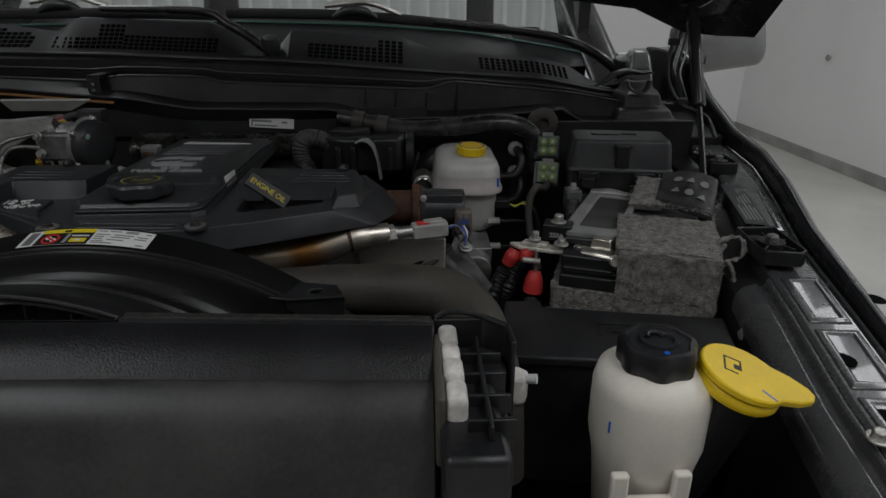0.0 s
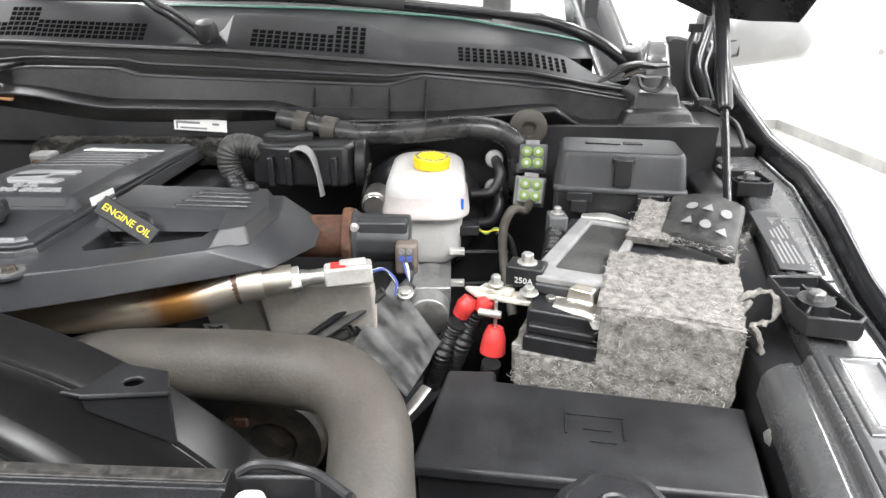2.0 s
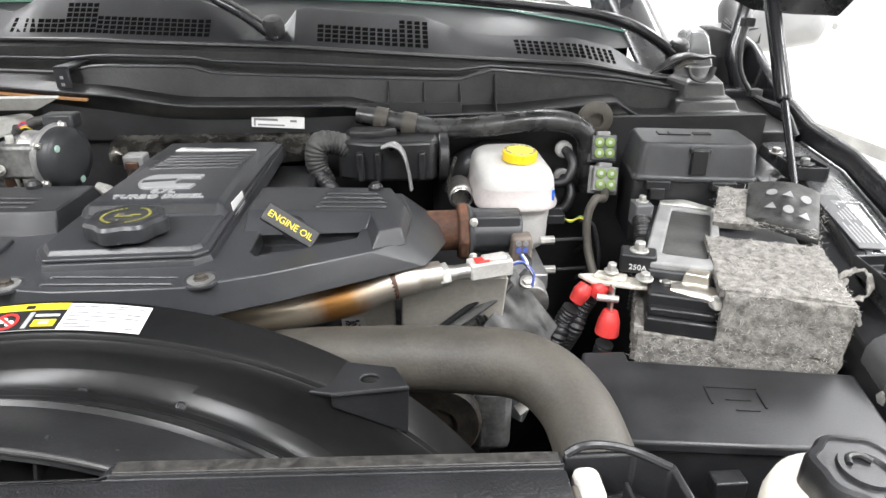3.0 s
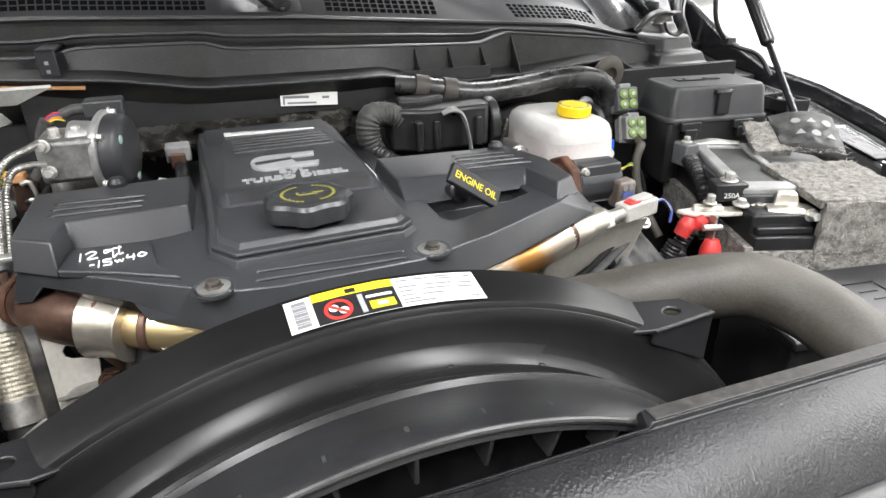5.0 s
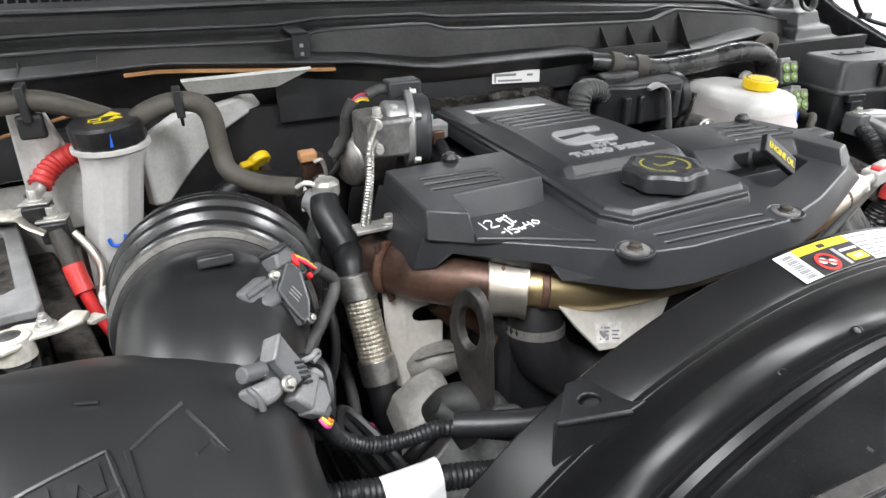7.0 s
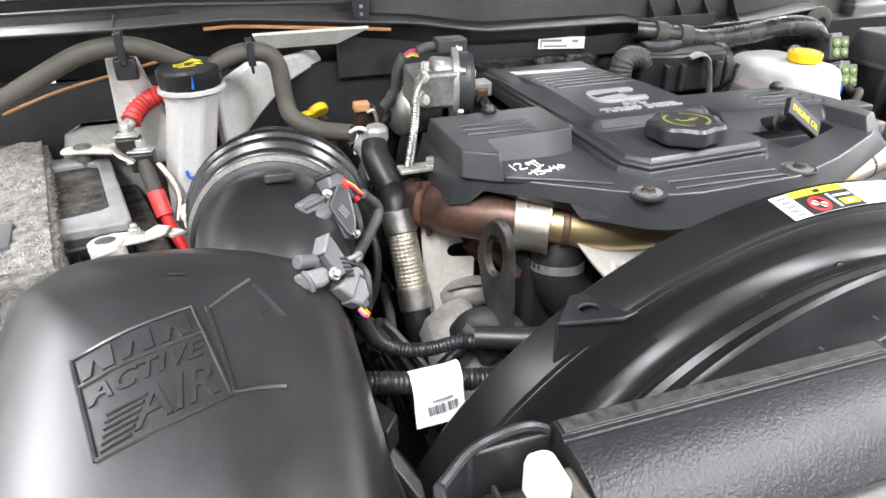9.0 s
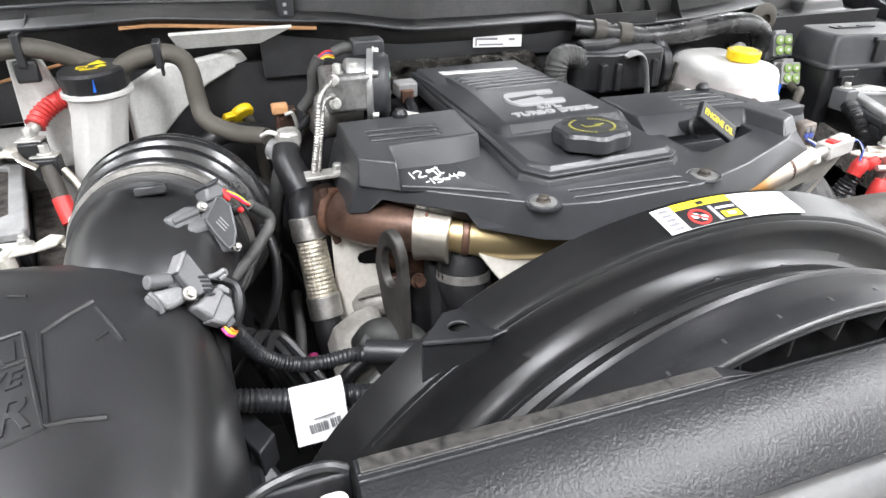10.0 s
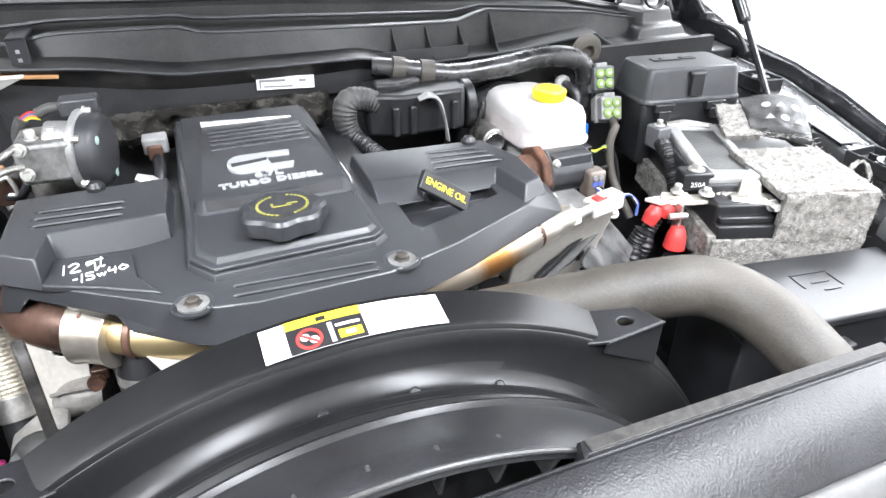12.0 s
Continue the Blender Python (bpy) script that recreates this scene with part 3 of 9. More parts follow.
OUT = [(-0.690, 1.050), (-0.690, 0.905), (-0.672, 0.886), (-0.662, 0.879), (-0.600, 0.836), (-0.585, 0.826), (-0.577, 0.820), (-0.522, 0.782), (-0.503, 0.774), (-0.468, 0.768), (-0.342, 0.769), (-0.258, 0.796), (-0.152, 0.843), (-0.112, 0.872), (-0.100, 0.950), (-0.115, 1.040)]
LOW = [(-0.702, 1.055, 1.222), (-0.704, 0.908, 1.226), (-0.685, 0.893, 1.231), (-0.669, 0.882, 1.249), (-0.607, 0.836, 1.250), (-0.592, 0.825, 1.246), (-0.582, 0.816, 1.231), (-0.527, 0.776, 1.228), (-0.505, 0.766, 1.228), (-0.468, 0.760, 1.228), (-0.338, 0.761, 1.231), (-0.246, 0.790, 1.235), (-0.088, 0.862, 1.237), (-0.072, 0.900, 1.234), (-0.056, 0.950, 1.228), (-0.066, 1.045, 1.228)]
deck = loft([LOW, [(x, y, DECK) for x, y in OUT]])
pocket = prism([(-0.289, 0.915), (-0.290, 0.853), (-0.282, 0.841), (-0.225, 0.861), (-0.170, 0.884), (-0.166, 0.915)], 1.246, 1.30)
slots_f = bmesh.new()
FRONT_SLOTS = ((-0.485, 0.8015, -0.353, 0.7915), (-0.487, 0.7845, -0.354, 0.7765))
for x0, y0, x1, y1 in FRONT_SLOTS:
    prism([(x0, y0 - 0.0022), (x1, y1 - 0.0022), (x1 + 0.002, y1), (x1, y1 + 0.0022), (x0, y0 + 0.0022), (x0 - 0.002, y0)], 1.250, 1.29, bm=slots_f)
    # Solid near-black filling paints the shade down in the slot.
    part("slot_shade", prism([(x0, y0 - 0.0020), (x1, y1 - 0.0020), (x1, y1 + 0.0020), (x0, y0 + 0.0020)], 1.250, 1.2605), PIT, cover, "near-black bar painting the front slot's shade")
part("cover_deck", cut(deck, pocket, slots_f), COVER, cover, "satin dark grey cover deck", bev=0.0022)
part("note_pad", prism([(-0.651, 0.866), (-0.646, 0.912), (-0.575, 0.900), (-0.569, 0.850), (-0.548, 0.812), (-0.600, 0.842)], DECK - 0.004, 1.2712), COVER, cover, "shallow raised pad", bev=0.002)
wing_t = [(-0.688, 1.026), (-0.688, 0.903), (-0.652, 0.879), (-0.6475, 0.929), (-0.585, 0.931), (-0.560, 0.931), (-0.537, 0.931), (-0.533, 1.027)]
wing_o = [(-0.692, 1.034), (-0.692, 0.895), (-0.650, 0.865), (-0.644, 0.918), (-0.578, 0.912), (-0.562, 0.914), (-0.536, 0.922), (-0.529, 1.034)]
slot_l = bmesh.new()
LEFT_SLOTS = ((-0.660, 0.983, -0.580, 0.977), (-0.662, 0.9665, -0.580, 0.961), (-0.661, 0.9495, -0.581, 0.945))
RIGHT_SLOTS = ((-0.214, 1.0, -0.148, 0.994), (-0.217, 0.984, -0.142, 0.977), (-0.220, 0.967, -0.137, 0.960), (-0.223, 0.950, -0.135, 0.943))


def slot_row(rows, lo, hi, gap, bm):
    for x0, y0, x1, y1 in rows:
        prism([(x0, y0 - 0.003), (x1, y1 - 0.003), (x1 + 0.003, y1), (x1, y1 + 0.003), (x0, y0 + 0.003), (x0 - 0.003, y0)], lo, hi, bm=bm)
        # Near-black filling in each slot, painted in place of its shade.
        part("slot_shade", prism([(x0, y0 - 0.0028), (x1, y1 - 0.0028), (x1, y1 + 0.0028), (x0, y0 + 0.0028)], lo - 0.002, gap), PIT, cover, "near-black bar painting a cooling slot's shade")
    return bm


part("raised_panel", cut(prism(wing_o, DECK - 0.004, 1.2935, top=wing_t), slot_row(LEFT_SLOTS, 1.272, 1.31, 1.285, slot_l)), COVER, cover, "raised panel with cooling slots", bev=0.0022)
# Second near-black bars, nearer the surface, deepen the painted slot shade.
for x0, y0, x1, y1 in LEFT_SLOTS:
    part("slot_shade_core", prism([(x0 + 0.001, y0 - 0.0024), (x1 - 0.001, y1 - 0.0024), (x1 - 0.001, y1 + 0.0024), (x0 + 0.001, y0 + 0.0024)], 1.284, 1.2912), PIT, cover, "near-black bar painting the slot's inner shade")
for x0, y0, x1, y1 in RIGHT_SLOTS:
    part("slot_shade_core", prism([(x0 + 0.001, y0 - 0.0024), (x1 - 0.001, y1 - 0.0024), (x1 - 0.001, y1 + 0.0024), (x0 + 0.001, y0 + 0.0024)], 1.274, 1.2812), PIT, cover, "near-black bar painting the slot's inner shade")
wing_r = prism([(-0.313, 1.040), (-0.312, 0.906), (-0.160, 0.906), (-0.152, 0.846), (-0.110, 0.868), (-0.101, 0.945), (-0.122, 1.030)], DECK - 0.004, 1.2835, top=[(-0.309, 1.034), (-0.309, 0.943), (-0.152, 0.927), (-0.142, 0.865), (-0.117, 0.876), (-0.110, 0.945), (-0.130, 1.018)])
part("raised_panel", cut(wing_r, slot_row(RIGHT_SLOTS, 1.266, 1.30, 1.276, bmesh.new())), COVER, cover, "raised panel with cooling slots", bev=0.0022)
BASE = [(-0.524, 1.285), (-0.526, 0.846), (-0.503, 0.813), (-0.341, 0.817), (-0.324, 0.832), (-0.318, 1.285)]
tiers = ((0.0, 1.258), (0.001, 1.266), (0.004, 1.2735), (0.0075, 1.2742), (0.0075, 1.2755), (0.0050, 1.2764), (0.0056, 1.2788), (0.0090, 1.2800), (0.0115, 1.2801), (0.0150, 1.2850), (0.0162, 1.2857))
part("block_lip", loft([[(x, y, z) for x, y in inset(BASE, d)] for d, z in tiers]), COVER, cover, "stepped rim of the centre block", bev=0.0008, smooth=25)
rows = [(0.921, 1.2852), (0.9235, 1.2868), (0.935, 1.2968), (0.940, 1.2985), (0.95, 1.2988), (1.05, 1.2988), (1.10, 1.2965), (1.19, 1.2885), (1.258, 1.2805), (1.270, 1.277), (1.278, 1.262)]
block = []
for y, z in rows:
    k = (y - 0.93) / 0.33
    tl, tr = -0.5035 + 0.020 * k, -0.3395 - 0.007 * k
    ol, or_ = -0.5125 - 0.008 * k, -0.3305 + 0.009 * k
    block.append([(ol, y, 1.262), (ol + 0.002, y, min(1.284, z - 0.001)), (tl - 0.003, y, z - 0.0045), (tl + 0.004, y, z), (tr - 0.004, y, z), (tr + 0.003, y, z - 0.0045), (or_ - 0.002, y, min(1.284, z - 0.001)), (or_, y, 1.262)])
part("centre_block", loft(block), COVER, cover, "raised centre block with a stepped top", bev=0.0012, smooth=28)
for k in range(5):
    y = 1.085 + 0.022 * k
    z = float(np.interp(y, [1.05, 1.10, 1.19, 1.258], [1.2988, 1.2965, 1.2885, 1.2805]))
    part("cross_ridge", tube([(-0.478, y, z - 0.0022), (-0.46, y, z - 0.0012), (-0.37, y, z - 0.0012), (-0.352, y, z - 0.0022)], 0.0042, 10, 3), COVER, cover)
part("name_plate_band", loft([[(x, 0.9245, 1.2884), (x, 0.9345, 1.2971), (x, 0.9365, 1.2963), (x, 0.9265, 1.2870)] for x in (-0.497, -0.347)]), BLACK, cover, "dark inset band", bev=0.0005)
tm = frame_at((-0.4225, 0.957, 1.2990), (1, -0.02, 0), (0, 1, 0))
part("lettering", text("TURBO DIESEL", 0.0165, tm, 0.0016, 1.07, bold=0.0008), LETTER, cover, "silver grey raised lettering")
part("lettering", text("6.7L", 0.0185, frame_at((-0.4225, 0.977, 1.2990), (1, -0.02, 0), (0, 1, 0)), 0.0016, 1.0, bold=0.0008), LETTER, cover, "silver grey raised lettering")

# ---- fan shroud ----
shroud = thing("fan_shroud", "glossy black plastic radiator fan shroud arch", "fan shroud", (-0.415, 0.64, 0.97))
# Each line of the arch: its depth, the middle of its circle and its radius.
RIM = [(0.687, -0.416, 0.850, 0.440), (0.687, -0.416, 0.850, 0.4505), (0.6845, -0.416, 0.850, 0.4520), (0.651, -0.416, 0.850, 0.4455), (0.6465, -0.416, 0.850, 0.4436), (0.6445, -0.416, 0.852, 0.4390), (0.6425, -0.417, 0.860, 0.424), (0.638, -0.420, 0.880, 0.390), (0.631, -0.422, 0.900, 0.3625), (0.624, -0.424, 0.910, 0.348), (0.618, -0.425, 0.916, 0.3405), (0.6115, -0.426, 0.922, 0.3355), (0.609, -0.427, 0.930, 0.3345), (0.607, -0.428, 0.936, 0.3340), (0.6045, -0.428, 0.938, 0.3325), (0.6015, -0.428, 0.938, 0.3260), (0.5985, -0.428, 0.939, 0.3275), (0.5955, -0.427, 0.942, 0.3285), (0.590, -0.426, 0.945, 0.3240), (0.584, -0.425, 0.950, 0.3225), (0.577, -0.424, 0.956, 0.3270), (0.572, -0.425, 0.962, 0.3245), (0.568, -0.426, 0.966, 0.3180)]
SHELF = [(0.572, -0.425, 0.962, 0.3200), (0.566, -0.426, 0.966, 0.3190), (0.540, -0.428, 0.979, 0.3135), (0.516, -0.430, 0.989, 0.3108), (0.512, -0.430, 0.990, 0.3085), (0.511, -0.430, 0.990, 0.3060), (0.515, -0.430, 0.989, 0.3055)]


def arc_sheet(lines, a0, a1, n=72, back=0.0, thick=0.004):
    """A moulded arch along circles, with an under face a little below."""
    rings = []
    for i in range(n + 1):
        a = radians(a0 + (a1 - a0) * i / n)
        up = [(cx + r * math.cos(a), y, cz + r * math.sin(a)) for y, cx, cz, r in lines]
        down = [(cx + (r - thick) * math.cos(a), y - back, cz + (r - thick) * math.sin(a)) for y, cx, cz, r in lines[::-1]]
        rings.append(up + down)
    return loft(rings)


part("shroud_ring", arc_sheet(RIM, -2, 182, back=0.003), SHROUD, shroud, "smooth black arched ring", smooth=26)
part("duct_shelf", arc_sheet(SHELF, 36, 152, 60), SHELFM, shroud, "black scratched duct shelf", smooth=40)
part("duct_back", arc_sheet([(0.560, -0.426, 0.966, 0.300), (0.556, -0.426, 0.966, 0.300), (0.535, -0.43, 0.98, 0.255), (0.535, -0.43, 0.98, 0.20), (0.560, -0.43, 0.98, 0.20)], 30, 150, 40), SHROUD, shroud, "dark wall behind the slots", smooth=40)


def ear(top, hole, z, tip, foot):
    """A flat ear with a bolt hole and a three-cornered web under its front edge."""
    hx, hy = hole
    bore = prism([(hx + 0.0085 * math.cos(radians(a)), hy + 0.0065 * math.sin(radians(a))) for a in range(0, 360, 20)], z - 0.02, z + 0.02)
    part("shroud_ear", cut(prism(top, z - 0.004, z), bore), SHELFM, shroud, "mounting ear with a bolt hole", bev=0.0012)
    a, b = V((*top[0], z - 0.003)), V((*top[1], z - 0.003))
    off = V((0, 0.004, 0))
    part("ear_web", loft([[a, a + off, V(foot) + off, V(foot)], [b, b + off, V(tip) + off, V(tip)]]), SHELFM, shroud, "web below the ear", bev=0.001)
    part("ear_edge", tube([a + V((0, 0, 0.001)), b + V((0, 0, 0.001))], 0.0018, 8, 1, smooth=False), SHELFM, shroud)


ear([(-0.696, 0.651), (-0.641, 0.639), (-0.600, 0.648), (-0.585, 0.686), (-0.632, 0.686), (-0.668, 0.683)], (-0.662, 0.661), 1.2355, (-0.641, 0.640, 1.222), (-0.697, 0.648, 1.178))
ear([(-0.112, 0.642), (-0.180, 0.636), (-0.235, 0.650), (-0.245, 0.690), (-0.172, 0.684), (-0.124, 0.672)], (-0.147, 0.656), 1.2285, (-0.180, 0.637, 1.213), (-0.114, 0.641, 1.176))
on_arc = lambda a, lift=0.0, y=0.5125: V((-0.430 + (0.3075 + lift) * math.cos(radians(a)), y, 0.990 + (0.3075 + lift) * math.sin(radians(a))))
part("slot_edge", tube([on_arc(a, 0.0005) for a in range(60, 140, 3)], 0.0020, 8, 2), LIPM, shroud, "worn grey slot edge")
for k in range(8):
    a = 66.5 + 8.2 * k
    top_, low_ = on_arc(a, -0.001, 0.5135), on_arc(a, -0.028, 0.5165)
    side = V((math.sin(radians(a)), 0, -math.cos(radians(a)))) * 0.0013
    part("duct_rib", loft([[top_ - side, top_ + side, top_ + side + V((0, 0.018, 0)), top_ - side + V((0, 0.018, 0))], [low_ - side, low_ + side, low_ + side + V((0, 0.018, 0)), low_ - side + V((0, 0.018, 0))]]), LIPM, shroud, bev=0.0005)
    part("slot_ledge", tube([on_arc(a + 0.8, -0.010, 0.522), on_arc(a + 4.0, -0.0095, 0.522), on_arc(a + 7.4, -0.010, 0.522)], 0.0012, 6, 3), LIPM, shroud)
for x, z in ((-0.445, 1.2580), (-0.374, 1.2550), (-0.300, 1.2360), (-0.520, 1.2420), (-0.585, 1.2140)):
    c = V((x, 0.6185, z))
    part("shroud_rivet", lathe([(0.0042, -0.002), (0.0042, 0.0006), (0.0030, 0.0012), (0.0026, 0.0004), (0.0, 0.0004)], 14, along(c, c + V((x + 0.425, -0.15, 0.34)))), BLACK, shroud)

# ---- radiator cover rail ----
rail = thing("radiator_cover", "grained black plastic cover over the radiator support", "cover", (-0.35, 0.47, 1.15))
rail_top = lambda x: float(np.interp(x, [-0.785, -0.30, 0.0], [1.2865, 1.2790, 1.2690]))
RX = (-0.776, -0.770, -0.70, -0.62, -0.545, -0.525, -0.505, -0.40, -0.320, -0.305, -0.300, -0.20, -0.12, -0.05, -0.020, -0.012)


def rail_row(x, prof):
    z0 = rail_top(x)
    return [(x, y, z0 + dz) for y, dz in prof]


def body_prof(x):
    b = 0.514 if x < -0.53 or x > -0.303 else 0.5015
    return [(b, -0.045), (b, -0.005), (b - 0.003, -0.0005), (min(b - 0.005, 0.500), 0.0), (0.4985, -0.0030), (0.4965, -0.0030), (0.4945, -0.0005), (0.484, -0.0010), (0.470, -0.0045), (0.457, -0.0105), (0.446, -0.0185), (0.437, -0.0270), (0.437, -0.12), (0.51, -0.12)]


part("cover_body", loft([rail_row(x, body_prof(x)) for x in RX]), RAILM, rail, "grained black cover", bev=0.001, smooth=35)
# Lip coloured paler than the cover: grey dust, with reflected light painted in.
front = [(0.4385, -0.0240), (0.434, -0.0225), (0.426, -0.0250), (0.413, -0.034), (0.400, -0.052), (0.386, -0.10), (0.372, -0.19), (0.36, -0.32), (0.40, -0.32), (0.4385, -0.12)]
part("front_lip", loft([rail_row(x, front) for x in RX]), LIPM, rail, "smooth front lip, grey from dust and painted sheen", bev=0.0015, smooth=40)
for x0, x1 in ((-0.774, -0.548), (-0.298, -0.014)):
    part("edge_strip", loft([[(x, 0.5125, rail_top(x) - 0.004), (x, 0.5105, rail_top(x) + 0.0010), (x, 0.5005, rail_top(x) + 0.0012), (x, 0.5000, rail_top(x) - 0.004)] for x in (x0, (x0 + x1) / 2, x1)]), DIRT, rail, "dusty rear edge strip", bev=0.0006)


def tail(side, s, dz):
    """The bracket at one end of the cover: a shell with ribs, a pale clip strip and a socket."""
    t = thing("cover_end_bracket", "black ribbed end bracket with a dirty white clip strip", "bracket", (side, 0.47, 1.2), "end brackets of the radiator cover")
    x = lambda d: side + s * d
    part("bracket_shell", prism([(x(0.004), 0.500), (x(0.046), 0.504), (x(0.066), 0.492), (x(0.068), 0.462), (x(0.052), 0.446), (x(0.056), 0.34), (x(0.004), 0.34)], 1.10 + dz, 1.236 + dz), BLACK, t, "black bracket shell", bev=0.006)
    part("bracket_rim", prism([(x(0.002), 0.512), (x(0.052), 0.512), (x(0.074), 0.496), (x(0.075), 0.462), (x(0.070), 0.462), (x(0.069), 0.492), (x(0.050), 0.507), (x(0.002), 0.507)], 1.18 + dz, 1.262 + dz), BLACK, t, "raised rim", bev=0.002)
    part("bracket_arch", tube([(x(0.004), 0.510, 1.262 + dz), (x(0.014), 0.510, 1.268 + dz), (x(0.030), 0.510, 1.268 + dz), (x(0.050), 0.508, 1.263 + dz), (x(0.070), 0.494, 1.261 + dz)], 0.003, 8, 5), BLACK, t, "rounded arch edge")
    for k in range(4):
        part("bracket_rib", box((min(x(0.024), x(0.062)), 0.372 + 0.032 * k, 1.228 + dz), (max(x(0.024), x(0.062)), 0.3755 + 0.032 * k, 1.247 + dz)), BLACK, t, bev=0.001)
    part("cross_rib", box((min(x(0.040), x(0.043)), 0.36, 1.225 + dz), (max(x(0.040), x(0.043)), 0.495, 1.250 + dz)), BLACK, t, bev=0.001)
    part("seal_strip", box((min(x(0.0), x(0.008)), 0.385, 1.19 + dz), (max(x(0.0), x(0.008)), 0.488, 1.258 + dz)), OLDHOSE, t, "brown-grey foam strip", bev=0.003)
    for k in range(4):
        y0 = 0.386 + 0.029 * k
        h_ = 0.003 * (k % 2)
        part("clip_lug", loft([rrect(x(0.017 - 0.001 * k), y0 + 0.0145, w, 0.0305 * q, min(w, 0.03 * q) * 0.36, 1.20 + dz + h) for h, w, q in ((0.0, 0.018, 1), (0.050 + h_, 0.018, 1), (0.0545 + h_, 0.0165, 0.93), (0.0575 + h_, 0.012, 0.72))]), CLIPW, t, "dirty white clip lug", smooth=60)
    return t


tail(-0.012, 1, 0.006), tail(-0.776, -1, 0.020)
for x, c in ((-0.200, "T"), (-0.125, "Y"), (-0.275, "U"), (-0.350, "D")):
    part("embossed_letter", text(c, 0.055, frame_at((x, 0.3945, 1.196), (1, 0, 0.0), (0, 0.28, 0.96)), 0.0012), LIPM, rail, "embossed letter")
pegs = thing("white_peg", "white plastic peg on the end bracket", "peg", (-0.868, 0.49, 1.2))
part("peg_post", tube([(-0.858, 0.462, 1.222), (-0.859, 0.460, 1.250), (-0.860, 0.459, 1.262)], [0.0055, 0.0070, 0.0060], 16, 4), PAPER, pegs, "white post")
part("peg_base", prism([(-0.893, 0.487), (-0.842, 0.500), (-0.846, 0.42), (-0.893, 0.40)], 1.13, 1.232), BLACK, pegs, "black socket", bev=0.006)
part("peg_rim", tube([(-0.846, 0.497, 1.236), (-0.875, 0.490, 1.236), (-0.892, 0.478, 1.236), (-0.893, 0.44, 1.236), (-0.888, 0.40, 1.236)], 0.0035, 8, 5), BLACK, pegs, "rounded rim")

# ---- radiator hose ----
HP = [(-0.34, 0.84, 1.115), (-0.25, 0.795, 1.156), (-0.15, 0.755, 1.181), (-0.05, 0.730, 1.192), (0.010, 0.710, 1.193), (0.043, 0.665, 1.184), (0.052, 0.605, 1.168), (0.056, 0.562, 1.140), (0.058, 0.540, 1.05)]
hose = thing("radiator_hose", "thick dusty grey rubber radiator hose bending forward", "hose", (0.05, 0.70, 1.17))
part("hose_body", tube(HP, 0.035, 32, 10), HOSE, hose, "dusty grey ribbed rubber")
part("hose_clamp", tube([(0.055, 0.578, 1.153), (0.0558, 0.567, 1.145), (0.0562, 0.558, 1.132)], 0.0375, 32, 2), HOSE, hose, "dusty clamp band")
part("clamp_edge", tube([(0.0552, 0.575, 1.151), (0.0555, 0.571, 1.148)], 0.0382, 32, 1, smooth=False), CLIPW, hose, "pale clamp edge")
part("clamp_bridge", prism([(0.070, 0.532), (0.088, 0.534), (0.094, 0.550), (0.082, 0.562), (0.068, 0.554)], 1.146, 1.180), CLIPW, hose, "pale clamp bridge", bev=0.004)
part("clamp_tail", tube([(0.080, 0.546, 1.172), (0.090, 0.540, 1.176), (0.100, 0.536, 1.178)], [0.006, 0.005, 0.0055], 10, 3), PAPER, hose, "white clamp tail")
for k, (x, y, z) in enumerate(((0.047, 0.592, 1.188), (0.062, 0.592, 1.186))):
    part("hose_print", box((-0.004, -0.016, 0.0), (0.004, 0.016, 0.0012), frame_at((x, y, z), (1, 0, -0.1), (0, 0.80, 0.55))), OLDHOSE, hose, "pale printed block")
for k in range(9):
    x = -0.15 + 0.012 * k
    part("hose_print", box((-0.0035, -0.003, 0), (0.0035, 0.003, 0.0006), frame_at((x, 0.728 - 0.15 * (x + 0.1), 1.210 + 0.1 * (x + 0.1)), (1, -0.2, 0.1), (0.1, 0.75, 0.6))), OLDHOSE, hose)


# ---- brake fluid reservoir and master cylinder ----
brake = thing("brake_fluid_reservoir", "white translucent brake fluid reservoir with yellow cap", "reservoir", (0.075, 1.2, 1.11))
part("reservoir_body", loft([rrect(0.078, 1.195, w, w * 1.16, w * 0.3, z) for z, w in ((1.118, 0.078), (1.128, 0.098), (1.140, 0.106), (1.204, 0.112))]), WHITEP, brake, "milky lower chamber", bev=0.001)
part("reservoir_fluid_chamber", loft([rrect(0.075, 1.222, w, w * 1.17 + 0.05, w * 0.3, z) for z, w in ((1.200, 0.118), (1.2035, 0.137), (1.2095, 0.138), (1.216, 0.131), (1.236, 0.127))]), FLUIDP, brake, "chamber tinted by brown-pink brake fluid", smooth=50)
part("reservoir_top", loft([rrect(0.075, 1.222, w, w * 1.17 + 0.05, w * 0.3, z) for z, w in ((1.236, 0.127), (1.248, 0.124), (1.258, 0.116), (1.265, 0.098), (1.267, 0.07))]), WHITEP, brake, "milky domed top", smooth=60)
cap_m = Matrix.Translation((0.083, 1.188, 1.264)) @ pose(0, 0, 0, 3, 2, 0)
ycap = part("cap", lathe([(0.023, 0), (0.023, 0.004), (0.0285, 0.006), (0.029, 0.020), (0.027, 0.0225), (0.0, 0.0225)], 60, cap_m, lobes=20, depth=0.012), YELLOW, brake, "yellow screw cap")
ring = bmesh.new()
for k in range(22):
    a = 2 * math.pi * k / 22
    box((-0.0012, 0.022, 0.0225), (0.0016 + 0.0014 * (k % 3), 0.0265, 0.0229), cap_m @ Matrix.Rotation(a, 4, "Z"), ring)
part("cap_print", ring, INK, ycap, "ring of grey warning print")
part("blue_mark", box((0.130, 1.134, 1.215), (0.134, 1.137, 1.232)), INKBLUE, brake, "blue inspection mark")
